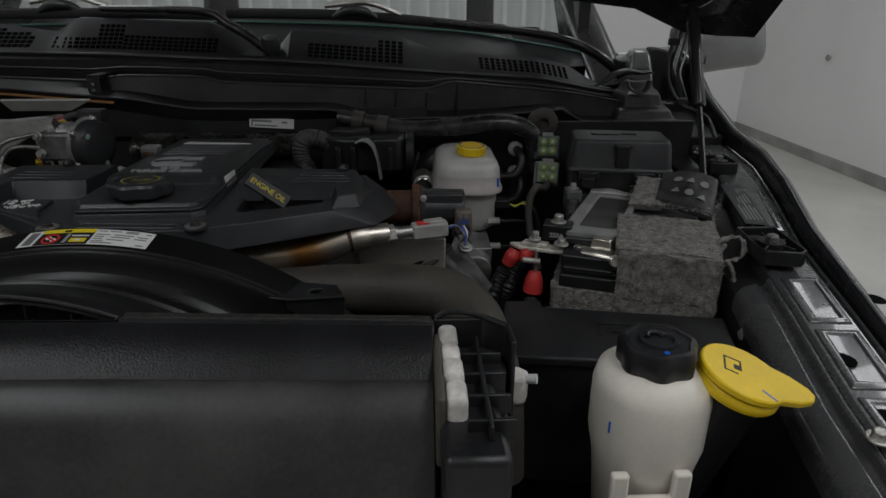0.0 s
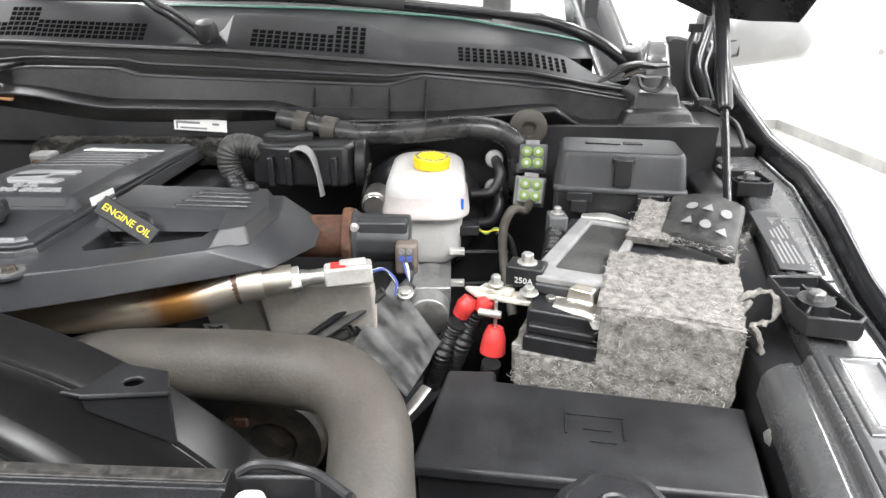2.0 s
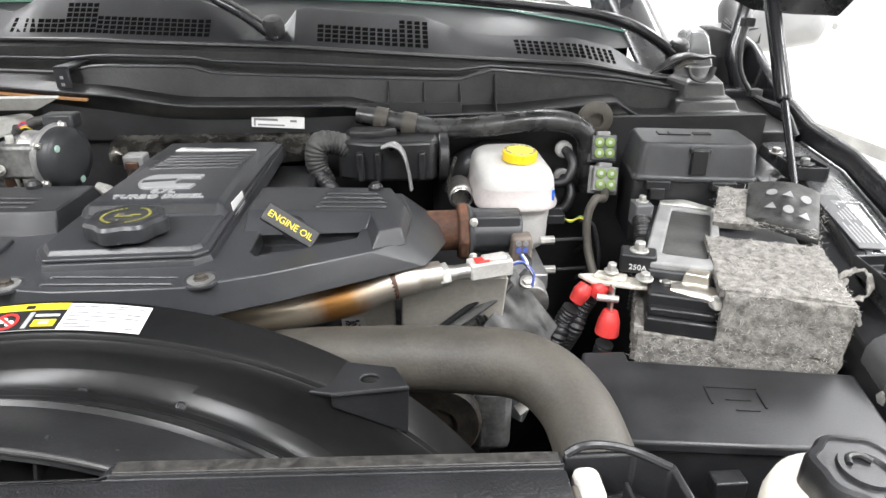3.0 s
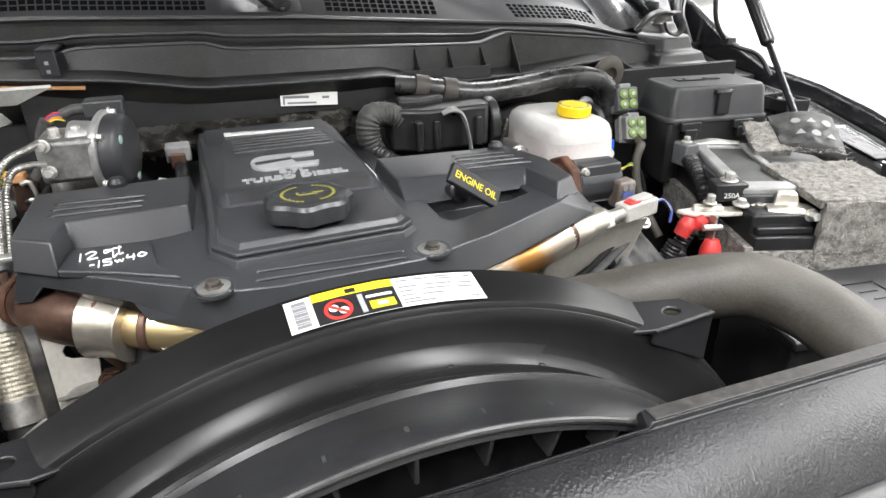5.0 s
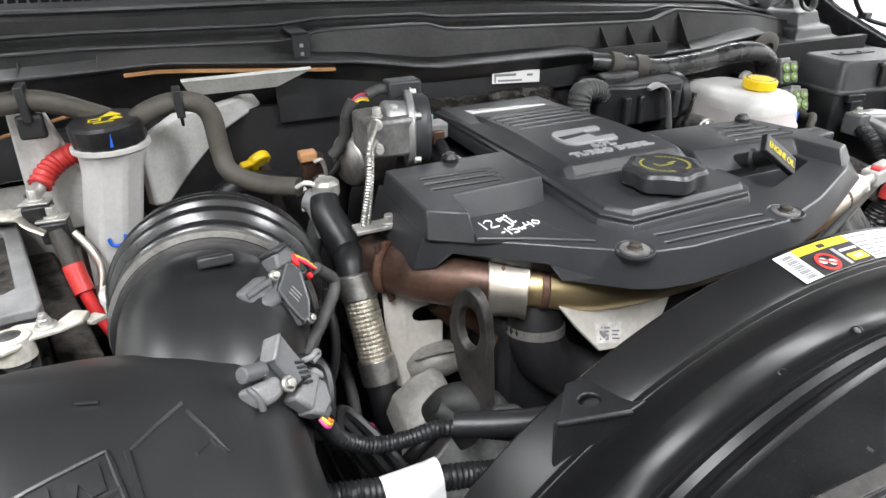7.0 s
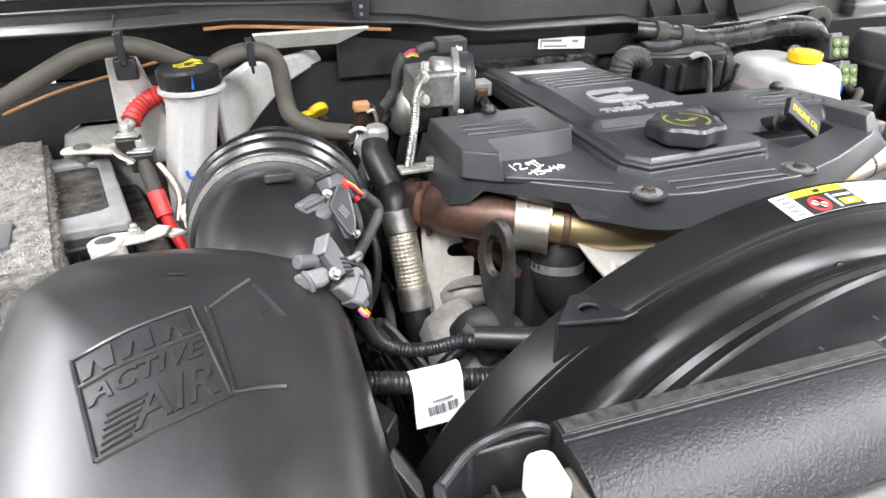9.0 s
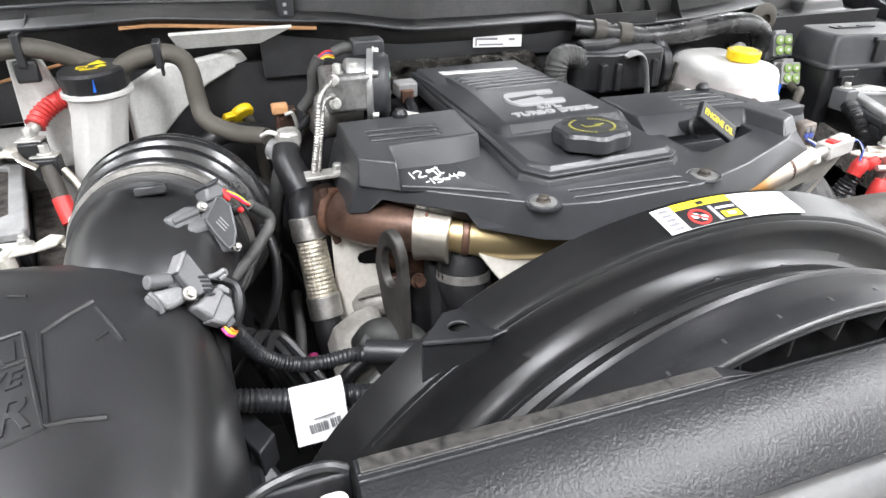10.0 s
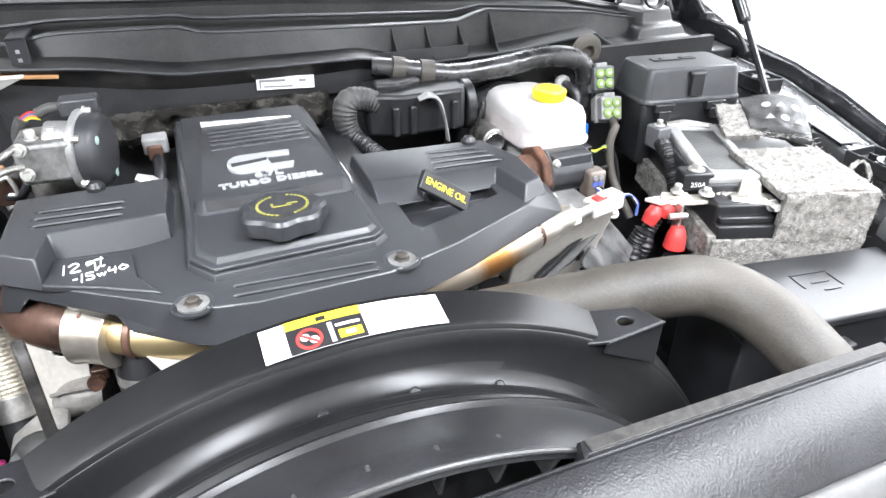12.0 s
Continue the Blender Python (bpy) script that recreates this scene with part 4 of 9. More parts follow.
master = thing("master_cylinder", "cast aluminium brake master cylinder with line fittings", "brake cylinder", (0.08, 1.12, 1.06))
part("cylinder_body", tube([(0.082, 1.03, 1.083), (0.082, 1.10, 1.087), (0.082, 1.30, 1.09)], [0.030, 0.033, 0.033], 24, 2, smooth=False, bm=box((0.055, 1.06, 1.09), (0.115, 1.2, 1.117))), ALU, master, "cast aluminium cylinder", bev=0.002)
part("end_plug", lathe([(0.029, 0), (0.029, 0.004), (0.024, 0.006), (0.0, 0.006)], 28, along((0.082, 1.031, 1.083), (0.082, 0.9, 1.081))), STEEL, master, "round end plug")
for z, y in ((1.105, 1.10), (1.150, 1.12)):
    part("line_fitting", tube([(0.112, y, z), (0.124, y, z), (0.136, y, z)], 0.0075, 6, 1, smooth=False), ZINC, master, "hex line fitting", bev=0.0008)
    wire(master, [(0.136, y, z), (0.18, y + 0.01, z - 0.004), (0.215, y + 0.06, z - 0.03), (0.21, y + 0.12, z - 0.08)], 0.0032, RUBBER, "brake_line")
part("fluid_sensor", box((0.128, 1.15, 1.165), (0.160, 1.18, 1.182)), BLACK, master, "black fluid level plug", bev=0.002)
for c, o in ((YELW, 0.0), (GREENSEAL, 0.003)):
    wire(master, [(0.158, 1.16, 1.172 + o), (0.172, 1.155, 1.170 - o), (0.186, 1.15, 1.176 + o), (0.20, 1.15, 1.168)], 0.0016, c)
wire(master, [(0.186, 1.15, 1.172), (0.21, 1.15, 1.160), (0.222, 1.14, 1.10), (0.21, 1.13, 1.04)], 0.004, RUBBER, "sensor_lead")


# ---- firewall harness ----
harness = thing("taped_harness", "thick wiring harness wrapped in dusty cloth tape", "wiring", (0.05, 1.32, 1.28))
part("conduit", tube([(-0.19, 1.33, 1.318), (-0.13, 1.315, 1.310), (-0.05, 1.305, 1.296), (0.04, 1.30, 1.300), (0.13, 1.30, 1.309), (0.19, 1.30, 1.304), (0.225, 1.30, 1.282), (0.235, 1.30, 1.24), (0.235, 1.31, 1.17)], [0.019, 0.020, 0.022, 0.023, 0.023, 0.023, 0.024, 0.022, 0.02], 18, 8, flat=0.85), FILMTAPE, harness, "dusty black cloth tape")
for x, y, z, w in ((-0.148, 1.316, 1.311, 0.022), (-0.098, 1.309, 1.303, 0.024)):
    part("tape_band", tube([(x - w / 2, y, z + 0.002), (x + w / 2, y - 0.003, z - 0.002)], 0.0225, 18, 1, smooth=False), HOSE, harness, "grey tape band")
plug = thing("bulkhead_plug", "black bulkhead connector with a grey locking lever", "connector", (-0.12, 1.26, 1.2))
part("plug_body", prism([(-0.225, 1.25), (-0.17, 1.225), (-0.06, 1.225), (-0.048, 1.25), (-0.048, 1.34), (-0.21, 1.34)], 1.222, 1.292), BLACK, plug, "black connector shell", bev=0.006)
part("plug_collar", tube([(-0.048, 1.275, 1.25), (-0.03, 1.275, 1.25)], 0.045, 28, 1, smooth=False), BLACK, plug, "round black collar", bev=0.003)
lev = tube([(-0.146, 1.217, 1.286), (-0.128, 1.214, 1.292), (-0.112, 1.212, 1.280), (-0.103, 1.208, 1.250), (-0.098, 1.206, 1.214)], [0.010, 0.015, 0.012, 0.008, 0.010], 10, 6, flat=0.3)
part("locking_lever", lev, LIGHTGREY, plug, "light grey locking lever", smooth=60)
part("cable_boot", tube([(-0.245, 1.245, 1.215), (-0.262, 1.25, 1.25), (-0.255, 1.255, 1.283), (-0.222, 1.26, 1.282), (-0.19, 1.26, 1.262)], [0.016, 0.019, 0.021, 0.02, 0.02], 16, 6, ripple=0.0008, pitch=0.007), TAPE, plug, "ribbed cable boot")
part("cable", tube([(-0.262, 1.25, 1.235), (-0.232, 1.20, 1.215), (-0.215, 1.15, 1.20), (-0.205, 1.09, 1.17)], 0.014, 12, 6, ripple=0.001, pitch=0.006), BLACK, plug, "corrugated black cable")
for x in (-0.19, -0.16, -0.085):
    part("plug_rib", box((x, 1.216, 1.226), (x + 0.012, 1.232, 1.276)), BLACK, plug, bev=0.003)
part("plug_latch", prism([(-0.205, 1.262), (-0.165, 1.255), (-0.12, 1.275), (-0.125, 1.30), (-0.20, 1.298)], 1.286, 1.304), BLACK, plug, "black latch block", bev=0.004)
part("lever_hole", lathe([(0.0045, 0), (0.0045, 0.0008)], 12, along((-0.130, 1.2085, 1.287), (-0.130, 1.1, 1.30))), PIT, plug)
part("paint_dot", lathe([(0.0035, 0), (0.0035, 0.0006)], 10, along((-0.077, 1.225, 1.270), (-0.077, 1.2, 1.272))), INKBLUE, plug, "blue paint dot")
duct = thing("vacuum_booster", "round black brake booster behind the reservoir", "brake booster", (0.0, 1.3, 1.1))
part("booster_shell", lathe([(0.03, 0), (0.10, 0.004), (0.115, 0.02), (0.115, 0.05)], 40, along((0.06, 1.28, 1.15), (0.06, 1.5, 1.15))), BLACK, duct, "round black steel shell", smooth=60)
part("foil_wrap", tube([(-0.02, 1.235, 1.262), (-0.028, 1.235, 1.235), (-0.036, 1.235, 1.20)], [0.006, 0.007, 0.005], 8, 4, flat=0.5), FOIL, duct, "scrap of silver wrap")
canister = thing("filter_canister", "small silver canister beside the reservoir", "canister", (-0.01, 1.22, 1.16))
part("canister_can", tube([(-0.012, 1.20, 1.20), (-0.012, 1.26, 1.20)], 0.022, 24, 1, smooth=False), STEEL, canister, "silver can", bev=0.003)
part("canister_rim", tube([(-0.012, 1.194, 1.20), (-0.012, 1.20, 1.20)], 0.0185, 24, 1, smooth=False), CHROME, canister, bev=0.002)

# the two grey plugs with green seals
seal_plug = thing("sealed_plug", "grey four-way plug with green wire seals", "connector", (0, 0, 0), "sealed plugs on the firewall")
part("plug_shell", box((-0.022, -0.012, -0.022), (0.022, 0.03, 0.022)), MIDGREY, seal_plug, "dark grey shell", bev=0.003)
part("plug_latch", box((-0.012, -0.004, 0.021), (0.012, 0.028, 0.030)), LIGHTGREY, seal_plug, bev=0.002)
part("plug_rim", box((-0.026, 0.004, -0.026), (0.026, 0.012, 0.024)), MIDGREY, seal_plug, bev=0.002)
for sx in (-1, 1):
    for sz in (-1, 1):
        s_ = part("seal", lathe([(0.0088, 0), (0.0088, 0.003), (0.007, 0.004), (0.0, 0.004)], 20, along((0.0095 * sx, -0.012, 0.0095 * sz), (0.0095 * sx, -1, 0.0095 * sz))), GREENSEAL, seal_plug, "yellow-green seal")
        part("seal_core", lathe([(0.0035, 0), (0.0035, 0.0012)], 12, along((0.0095 * sx, -0.0158, 0.0095 * sz), (0.0095 * sx, -1, 0.0095 * sz))), GREYSEAL, s_)
seal_plug.matrix_basis = pose(0.254, 1.274, 1.262, -18, 0, -6)
second = copy_thing(seal_plug, pose(0.248, 1.232, 1.216, -22, 4, -6))
second["label"] = "light grey four-way plug with green wire seals"
for o in second.children:
    if o.name.startswith(("plug_shell", "plug_rim")):
        o.data = o.data.copy()
        o.data.materials[0] = LIGHTGREY
gr = thing("firewall_grommet", "dusty round grommet in the firewall", "grommet", (0.25, 1.31, 1.30))
part("grommet_ring", lathe([(0.034, 0), (0.034, 0.006), (0.026, 0.012), (0.014, 0.012), (0.014, 0.004)], 28, along((0.252, 1.335, 1.302), (0.252, 1.2, 1.29))), OLDHOSE, gr, "dusty rubber ring", smooth=50)
lead = thing("plug_lead", "grey rubber lead hanging from the lower plug", "cable", (0.23, 1.2, 1.1))
part("lead_hose", tube([(0.250, 1.225, 1.200), (0.236, 1.19, 1.195), (0.212, 1.16, 1.205), (0.198, 1.15, 1.175), (0.200, 1.13, 1.12), (0.212, 1.08, 1.06)], 0.0075, 12, 8), OLDHOSE, lead, "dull grey rubber")
vac = thing("line_grommet_pair", "two black lines with grey rubber grommets on the firewall", "brake line", (0.19, 1.32, 1.2))
for zz in (1.250, 1.196):
    g = part("line", tube([(0.192, 1.345, zz), (0.196, 1.29, zz - 0.003), (0.200, 1.27, zz - 0.02), (0.185, 1.26, zz - 0.045), (0.150, 1.26, zz - 0.05)], 0.009, 12, 6), BLACK, vac, "black line")
    part("collar", lathe([(0.016, 0), (0.016, 0.008), (0.013, 0.011), (0.008, 0.011)], 20, along((0.192, 1.318, zz), (0.196, 1.2, zz - 0.003))), GREYSEAL, g, "grey rubber collar")

# ---- fuse box ----
fuse = thing("fuse_box", "black plastic fuse box with a latched lid", "fuse box", (0.385, 1.22, 1.14))
fm = Matrix.Translation((0.387, 1.215, 0)) @ Matrix.Rotation(radians(-9), 4, "Z")
part("fuse_base", box((-0.100, -0.062, 1.12), (0.100, 0.06, 1.238), fm), BLACK, fuse, "black box base", bev=0.006)
part("fuse_lid", loft([[fm @ V(p) for p in rrect(0, 0, w, d, 0.014, z)] for z, w, d in ((1.234, 0.206, 0.130), (1.240, 0.206, 0.130), (1.244, 0.200, 0.124), (1.290, 0.190, 0.112), (1.298, 0.182, 0.104))]), DARKGREY, fuse, "dark grey ribbed lid", bev=0.002)
part("lid_latch", box((-0.012, -0.068, 1.248), (0.014, -0.058, 1.290), fm, box((-0.016, -0.066, 1.284), (0.018, -0.052, 1.292), fm)), BLACK, fuse, "lid latch", bev=0.002)
for x in (-0.062, 0.045):
    part("lid_hook", box((x - 0.02, -0.074, 1.222), (x + 0.02, -0.060, 1.238), fm, box((x - 0.012, -0.076, 1.205), (x + 0.012, -0.062, 1.226), fm)), BLACK, fuse, "lid hook", bev=0.002)
part("lid_ribs", bar_print(fm @ Matrix.Translation((-0.055, 0.0, 1.298)), [(0, 0.055, 0, 0.005), (0, 0.006, 0, 0.02), (0.02, 0.026, 0, 0.02), (0.06, 0.09, 0.004, 0.010), (0.06, 0.09, 0.014, 0.018)], h=0.002), BLACK, fuse, "moulded marks on the lid")
part("fuse_cable", tube([fm @ V(p) for p in ((0.095, 0.0, 1.20), (0.125, -0.02, 1.205), (0.13, -0.06, 1.19), (0.10, -0.09, 1.15))], 0.011, 12, 6, ripple=0.001), BLACK, fuse, "corrugated cable")


# ---- battery with felt jacket ----
def battery(bm_, mirror=1):
    """Local frame: x across the front, y back, z up from the tray; the felt covers the side away from the terminals."""
    t = thing("battery", "black car battery in a torn grey felt jacket", "battery", (0, 0, 0), "batteries")
    part("battery_case", box((0.006, -0.014, 0.0), (0.226, 0.30, 0.092)), BLACK, t, "black battery case", bev=0.004)
    part("battery_lid", box((0.004, 0.026, 0.092), (0.222, 0.302, 0.108)), DARKGREY, t, "dark battery lid", bev=0.004)
    hold = cut(prism([(-0.004, 0.034), (0.010, 0.028), (0.086, 0.028), (0.095, 0.036), (0.118, 0.268), (0.024, 0.276)], 0.106, 0.1185), prism([(0.022, 0.066), (0.028, 0.060), (0.078, 0.058), (0.084, 0.064), (0.104, 0.246), (0.044, 0.252)], 0.09, 0.13))
    part("dusty_panel", prism([(0.018, 0.062), (0.082, 0.056), (0.108, 0.25), (0.040, 0.256)], 0.107, 0.1125), TAPE, t, "dusty dark lid panel", bev=0.001)
    part("handle_frame", hold, LIGHTGREY, t, "light grey handle frame", bev=0.004, segs=3)
    return t


BM = Matrix.Translation((0.205, 0.905, 1.082)) @ Matrix.Rotation(radians(-20), 4, "Z")
bat = battery(BM)


def felt_box(quads, hair, seed, rnd=0.0035):
    """A thick felt sheet over the given rectangles (origin, u, v), with an uneven surface; hair: loose fibres per sheet."""
    rs = random.Random(seed)
    bm = bmesh.new()
    for o, u, v in quads:
        o, u, v = V(o), V(u), V(v)
        n = u.cross(v).normalized()
        nu, nv = max(4, int(u.length / 0.006)), max(4, int(v.length / 0.006))
        grid = []
        for i in range(nu + 1):
            row = []
            for j in range(nv + 1):
                p = o + u * (i / nu) + v * (j / nv)
                d = noise.noise(p * 60) * rnd + noise.noise(p * 170 + V((5, 1, 2))) * rnd * 0.6
                row.append(bm.verts.new(p + n * (0.005 + d)))
            grid.append(row)
        for i in range(nu):
            for j in range(nv):
                bm.faces.new((grid[i][j], grid[i + 1][j], grid[i + 1][j + 1], grid[i][j + 1]))
        under = [bm.verts.new(o + u * a + v * b - n * 0.006) for a, b in ((0, 0), (1, 0), (1, 1), (0, 1))]
        bm.faces.new(under[::-1])
        edges = ([r[0] for r in grid], [r[-1] for r in grid][::-1], grid[0][::-1], grid[-1])
        for e, (a, b) in zip(edges, ((0, 1), (2, 3), (3, 0), (1, 2))):
            bm.faces.new([*e[::-1], under[a], under[b]])
    return bm


def fibres(quads, count, seed, length=0.016):
    rs = random.Random(seed)
    bm = bmesh.new()
    for o, u, v in quads:
        o, u, v = V(o), V(u), V(v)
        n = u.cross(v).normalized()
        for _ in range(int(count * u.length * v.length / 0.02)):
            p = o + u * rs.random() + v * rs.random() + n * 0.005
            d = (u.normalized() * rs.gauss(0, 1) + v.normalized() * rs.gauss(0, 0.6) + n * rs.uniform(0.02, 0.16)).normalized()
            L = length * rs.uniform(0.4, 1.2)
            c = n.cross(d).normalized() * 0.00035
            q, e = p + d * L * 0.5 + n * 0.001, p + d * L + n * rs.uniform(-0.003, 0.002)
            a = [bm.verts.new(w) for w in (p - c, p + c, q + c, q - c, e)]
            bm.faces.new(a[:4]), bm.faces.new((a[3], a[2], a[4]))
    return bm


jacket = [((0.0, -0.030, -0.004), (0.238, 0.004, 0), (0, 0, 0.046)), ((0.094, -0.030, 0.038), (0.144, 0.004, 0), (0, 0, 0.078)), ((0.088, -0.030, 0.113), (0.150, 0.004, 0.0), (-0.004, 0.162, 0.004)), ((0.238, -0.026, -0.004), (0.004, 0.31, 0.0), (0, 0, 0.117)), ((0.0, 0.30, -0.004), (0, -0.33, 0), (0, 0, 0.052))]
part("felt_jacket", felt_box(jacket, 0, 3), FELT, bat, "torn grey felt insulation jacket", smooth=80)
fz = part("felt_fuzz", fibres(jacket, 800, 4, 0.009), FELTHAIR, bat, "loose felt fibres")
fz["kind"] = "stuff"
flap = [((0.128, 0.196, 0.124), (0.110, -0.046, 0.006), (0.010, 0.080, 0.036))]
def droop(bm):
    """Bends the lifted flap down towards its outer end."""
    o, u = V(flap[0][0]), V(flap[0][1])
    for w in bm.verts:
        k = (w.co - o).dot(u) / u.length_squared
        w.co.z += 0.010 * math.sin(3.1 * k) - 0.020 * max(0.0, k - 0.25) ** 2 + 0.003 * noise.noise(w.co * 40)
    return bm


part("flap_film", droop(felt_box([(V(flap[0][0]) + V((0.018, 0, 0.002)), V(flap[0][1]) * 0.85, flap[0][2])], 0, 5, 0.0022)), TAPE, bat, "lifted dark film flap with printed signs", smooth=80)
fringe = [((0.100, 0.188, 0.120), (0.056, -0.010, 0.004), (0.012, 0.082, 0.030)), ((0.128, 0.190, 0.120), (0.110, -0.046, 0.004), (0.0, 0.022, 0.006)), ((0.236, 0.150, 0.118), (0.012, 0.080, 0.030), (0.006, -0.004, 0.004))]
part("flap_fringe", felt_box(fringe[:1], 0, 7, 0.006), FELT, bat, "ragged felt fringe", smooth=80)
fz = part("felt_fuzz", fibres(fringe, 1000, 6, 0.012), FELTHAIR, bat, "loose felt fibres")
fz["kind"] = "stuff"
marks = bmesh.new()
for i in range(3):
    for j in range(2):
        p = V(flap[0][0]) + V(flap[0][1]) * (0.42 + 0.2 * i) + V(flap[0][2]) * (0.3 + 0.36 * j)
        m_ = frame_at(p + V((0, -0.002, 0.0095)), flap[0][1], flap[0][2])
        if (i + j) % 2:
            lathe([(0.0075, 0), (0.0075, 0.0008)], 14, m_, marks)
        else:
            prism([(-0.008, -0.006), (0.008, -0.006), (0.0, 0.008)], 0, 0.0008, m_, marks)
part("flap_print", droop(marks), INKW, bat, "pale printed warning signs")
lab = part("battery_label", box((0.11, 0.165, 0.104), (0.205, 0.205, 0.1048)), BLACKINK, bat, "black battery label")
part("label_print", bar_print(Matrix.Translation((0.152, 0.17, 0.1048)), [(0.0, 0.045, 0.004 + 0.006 * k, 0.007 + 0.006 * k) for k in range(5)]), PAPER, lab, "small white print")
part("label_picture", box((0.116, 0.169, 0.1048), (0.146, 0.2, 0.1052)), BRIGHTY, lab, "yellow and blue warning field", bev=0)
part("label_picture_blue", box((0.116, 0.169, 0.1052), (0.146, 0.186, 0.1055)), INKBLUE, lab)
rag = tube([(0.225, 0.03, 0.10), (0.240, 0.045, 0.098), (0.250, 0.06, 0.108), (0.246, 0.07, 0.09), (0.244, 0.05, 0.07), (0.240, 0.035, 0.05)], [0.006, 0.004, 0.006, 0.004, 0.006, 0.003], 8, 5)
part("felt_rag", rag, FELT, bat, "torn felt scrap")
rag = tube([(0.236, 0.05, 0.112), (0.254, 0.062, 0.120), (0.272, 0.070, 0.121), (0.282, 0.064, 0.110), (0.276, 0.050, 0.094), (0.258, 0.040, 0.090), (0.266, 0.032, 0.076), (0.270, 0.030, 0.058)], [0.003, 0.0045, 0.0025, 0.004, 0.0025, 0.004, 0.003, 0.005], 8, 5)
for w in rag.verts:
    w.co += V((noise.noise(w.co * 130), noise.noise(w.co * 150 + V((3, 1, 0))), noise.noise(w.co * 140 + V((0, 7, 2))))) * 0.004
part("felt_rag", rag, FELT, bat, "torn felt scrap")
# terminals
part("terminal_shelf", box((0.006, -0.030, 0.042), (0.096, 0.03, 0.064), bm=box((0.010, -0.024, 0.064), (0.092, 0.03, 0.076))), BLACK, bat, "black terminal shelf", bev=0.003)
part("terminal_clamp", tube([(0.036, 0.012, 0.090), (0.062, 0.008, 0.092), (0.086, 0.000, 0.092), (0.098, -0.010, 0.089)], [0.012, 0.018, 0.016, 0.013], 14, 4, flat=0.55), CLAMPM, bat, "grey lead terminal clamp", bev=0.0)
part("clamp_ear", prism([(0.046, 0.012), (0.084, 0.006), (0.090, 0.030), (0.056, 0.036)], 0.094, 0.114, top=[(0.050, 0.016), (0.078, 0.010), (0.084, 0.028), (0.058, 0.032)]), CLAMPM, bat, "pale clamp cap", bev=0.002)
hexbolt(bat, (0.090, -0.012, 0.090), (0, -1, 0.15), 0.007, 0.014, 0.010)
post = part("battery_post", lathe([(0.010, 0), (0.009, 0.018), (0.0, 0.018)], 18, Matrix.Translation((0.06, 0.268, 0.104))), ZINC, bat, "lead battery post")
part("post_clamp", tube([(0.025, 0.27, 0.118), (0.06, 0.27, 0.120), (0.085, 0.262, 0.120), (0.10, 0.25, 0.122)], [0.008, 0.013, 0.009, 0.007], 10, 4, flat=0.5), ZINC, post, "grey clamp")
bat.matrix_basis = BM

fb = thing("terminal_fuse_block", "black fuse holder marked 250A on a zinc bus bar", "fuse holder", (0.2, 0.94, 1.15))
part("bus_bar", prism([(0.133, 0.966), (0.146, 0.944), (0.195, 0.924), (0.236, 0.914), (0.262, 0.896), (0.274, 0.914), (0.246, 0.936), (0.204, 0.950), (0.166, 0.964)], 1.160, 1.167), PALEZINC, fb, "pale plated bus bar", bev=0.002)
part("bar_step", prism([(0.150, 0.948), (0.190, 0.930), (0.198, 0.946), (0.160, 0.962)], 1.167, 1.174), PALEZINC, fb, "zinc step plate", bev=0.002)
part("clamp_block", prism([(0.230, 0.918), (0.266, 0.902), (0.280, 0.922), (0.244, 0.940)], 1.150, 1.176), PALEZINC, fb, "zinc clamp block", bev=0.004)
part("fuse_body", box((-0.024, -0.017, 0.0), (0.024, 0.017, 0.028), Matrix.Translation((0.212, 0.952, 1.178)) @ Matrix.Rotation(radians(-20), 4, "Z")), BLACK, fb, "black fuse body", bev=0.003)
part("fuse_text", text("250A", 0.011, frame_at((0.206, 0.9355, 1.188), (0.94, -0.34, 0), (0, 0, 1)), 0.0003), PAPER, fb, "white rating print")
hexbolt(fb, (0.212, 0.952, 1.206), (0, 0, 1), 0.008, 0.011, 0.013)
hexbolt(fb, (0.172, 0.942, 1.180), (0, -0.1, 1), 0.0065, 0.011, 0.010)
hexbolt(fb, (0.212, 0.922, 1.178), (0, -0.1, 1), 0.007, 0.007, 0.012)
hexbolt(fb, (0.238, 0.912, 1.170), (0, -0.1, 1), 0.0065, 0.007, 0.010, STEEL)
part("bracket_tab", box((0.170, 0.922, 1.125), (0.174, 0.938, 1.165)), STEEL, fb, "steel tab", bev=0.001)
part("stud", tube([(0.150, 0.925, 1.150), (0.178, 0.918, 1.149)], 0.005, 10, 1, smooth=False), ZINC, fb)
for k, (a, b, c) in enumerate((((0.172, 0.925, 1.128), (0.170, 0.922, 1.108), (0.168, 0.922, 1.075)), ((0.140, 0.945, 1.160), (0.132, 0.942, 1.145), (0.122, 0.945, 1.122)), ((0.166, 0.940, 1.160), (0.158, 0.945, 1.15), (0.148, 0.95, 1.135)))):
    cb = thing("battery_cable", "black battery cable with a red rubber boot", "cable", c, "battery cables at the fuse block")
    part("boot", tube([a, V(a).lerp(V(b), 0.7), V(b).lerp(V(c), 0.45)], [0.010, 0.015, 0.017] if k == 0 else [0.009, 0.013, 0.011], 16, 5), RED, cb, "red rubber boot")
    d = V(c) + V((-0.02 if k else -0.005, -0.005, -0.05))
    part("sleeve", tube([c, V(c).lerp(d, 0.5) + V((0, 0.006, 0)), d, d + V((-0.02, 0.03, -0.08))], 0.012, 12, 5, ripple=0.001), RUBBER, cb, "black corrugated sleeve")
fus = thing("fusible_link", "black cable plug with a red lead beside the battery", "connector", (0.28, 1.13, 1.17))
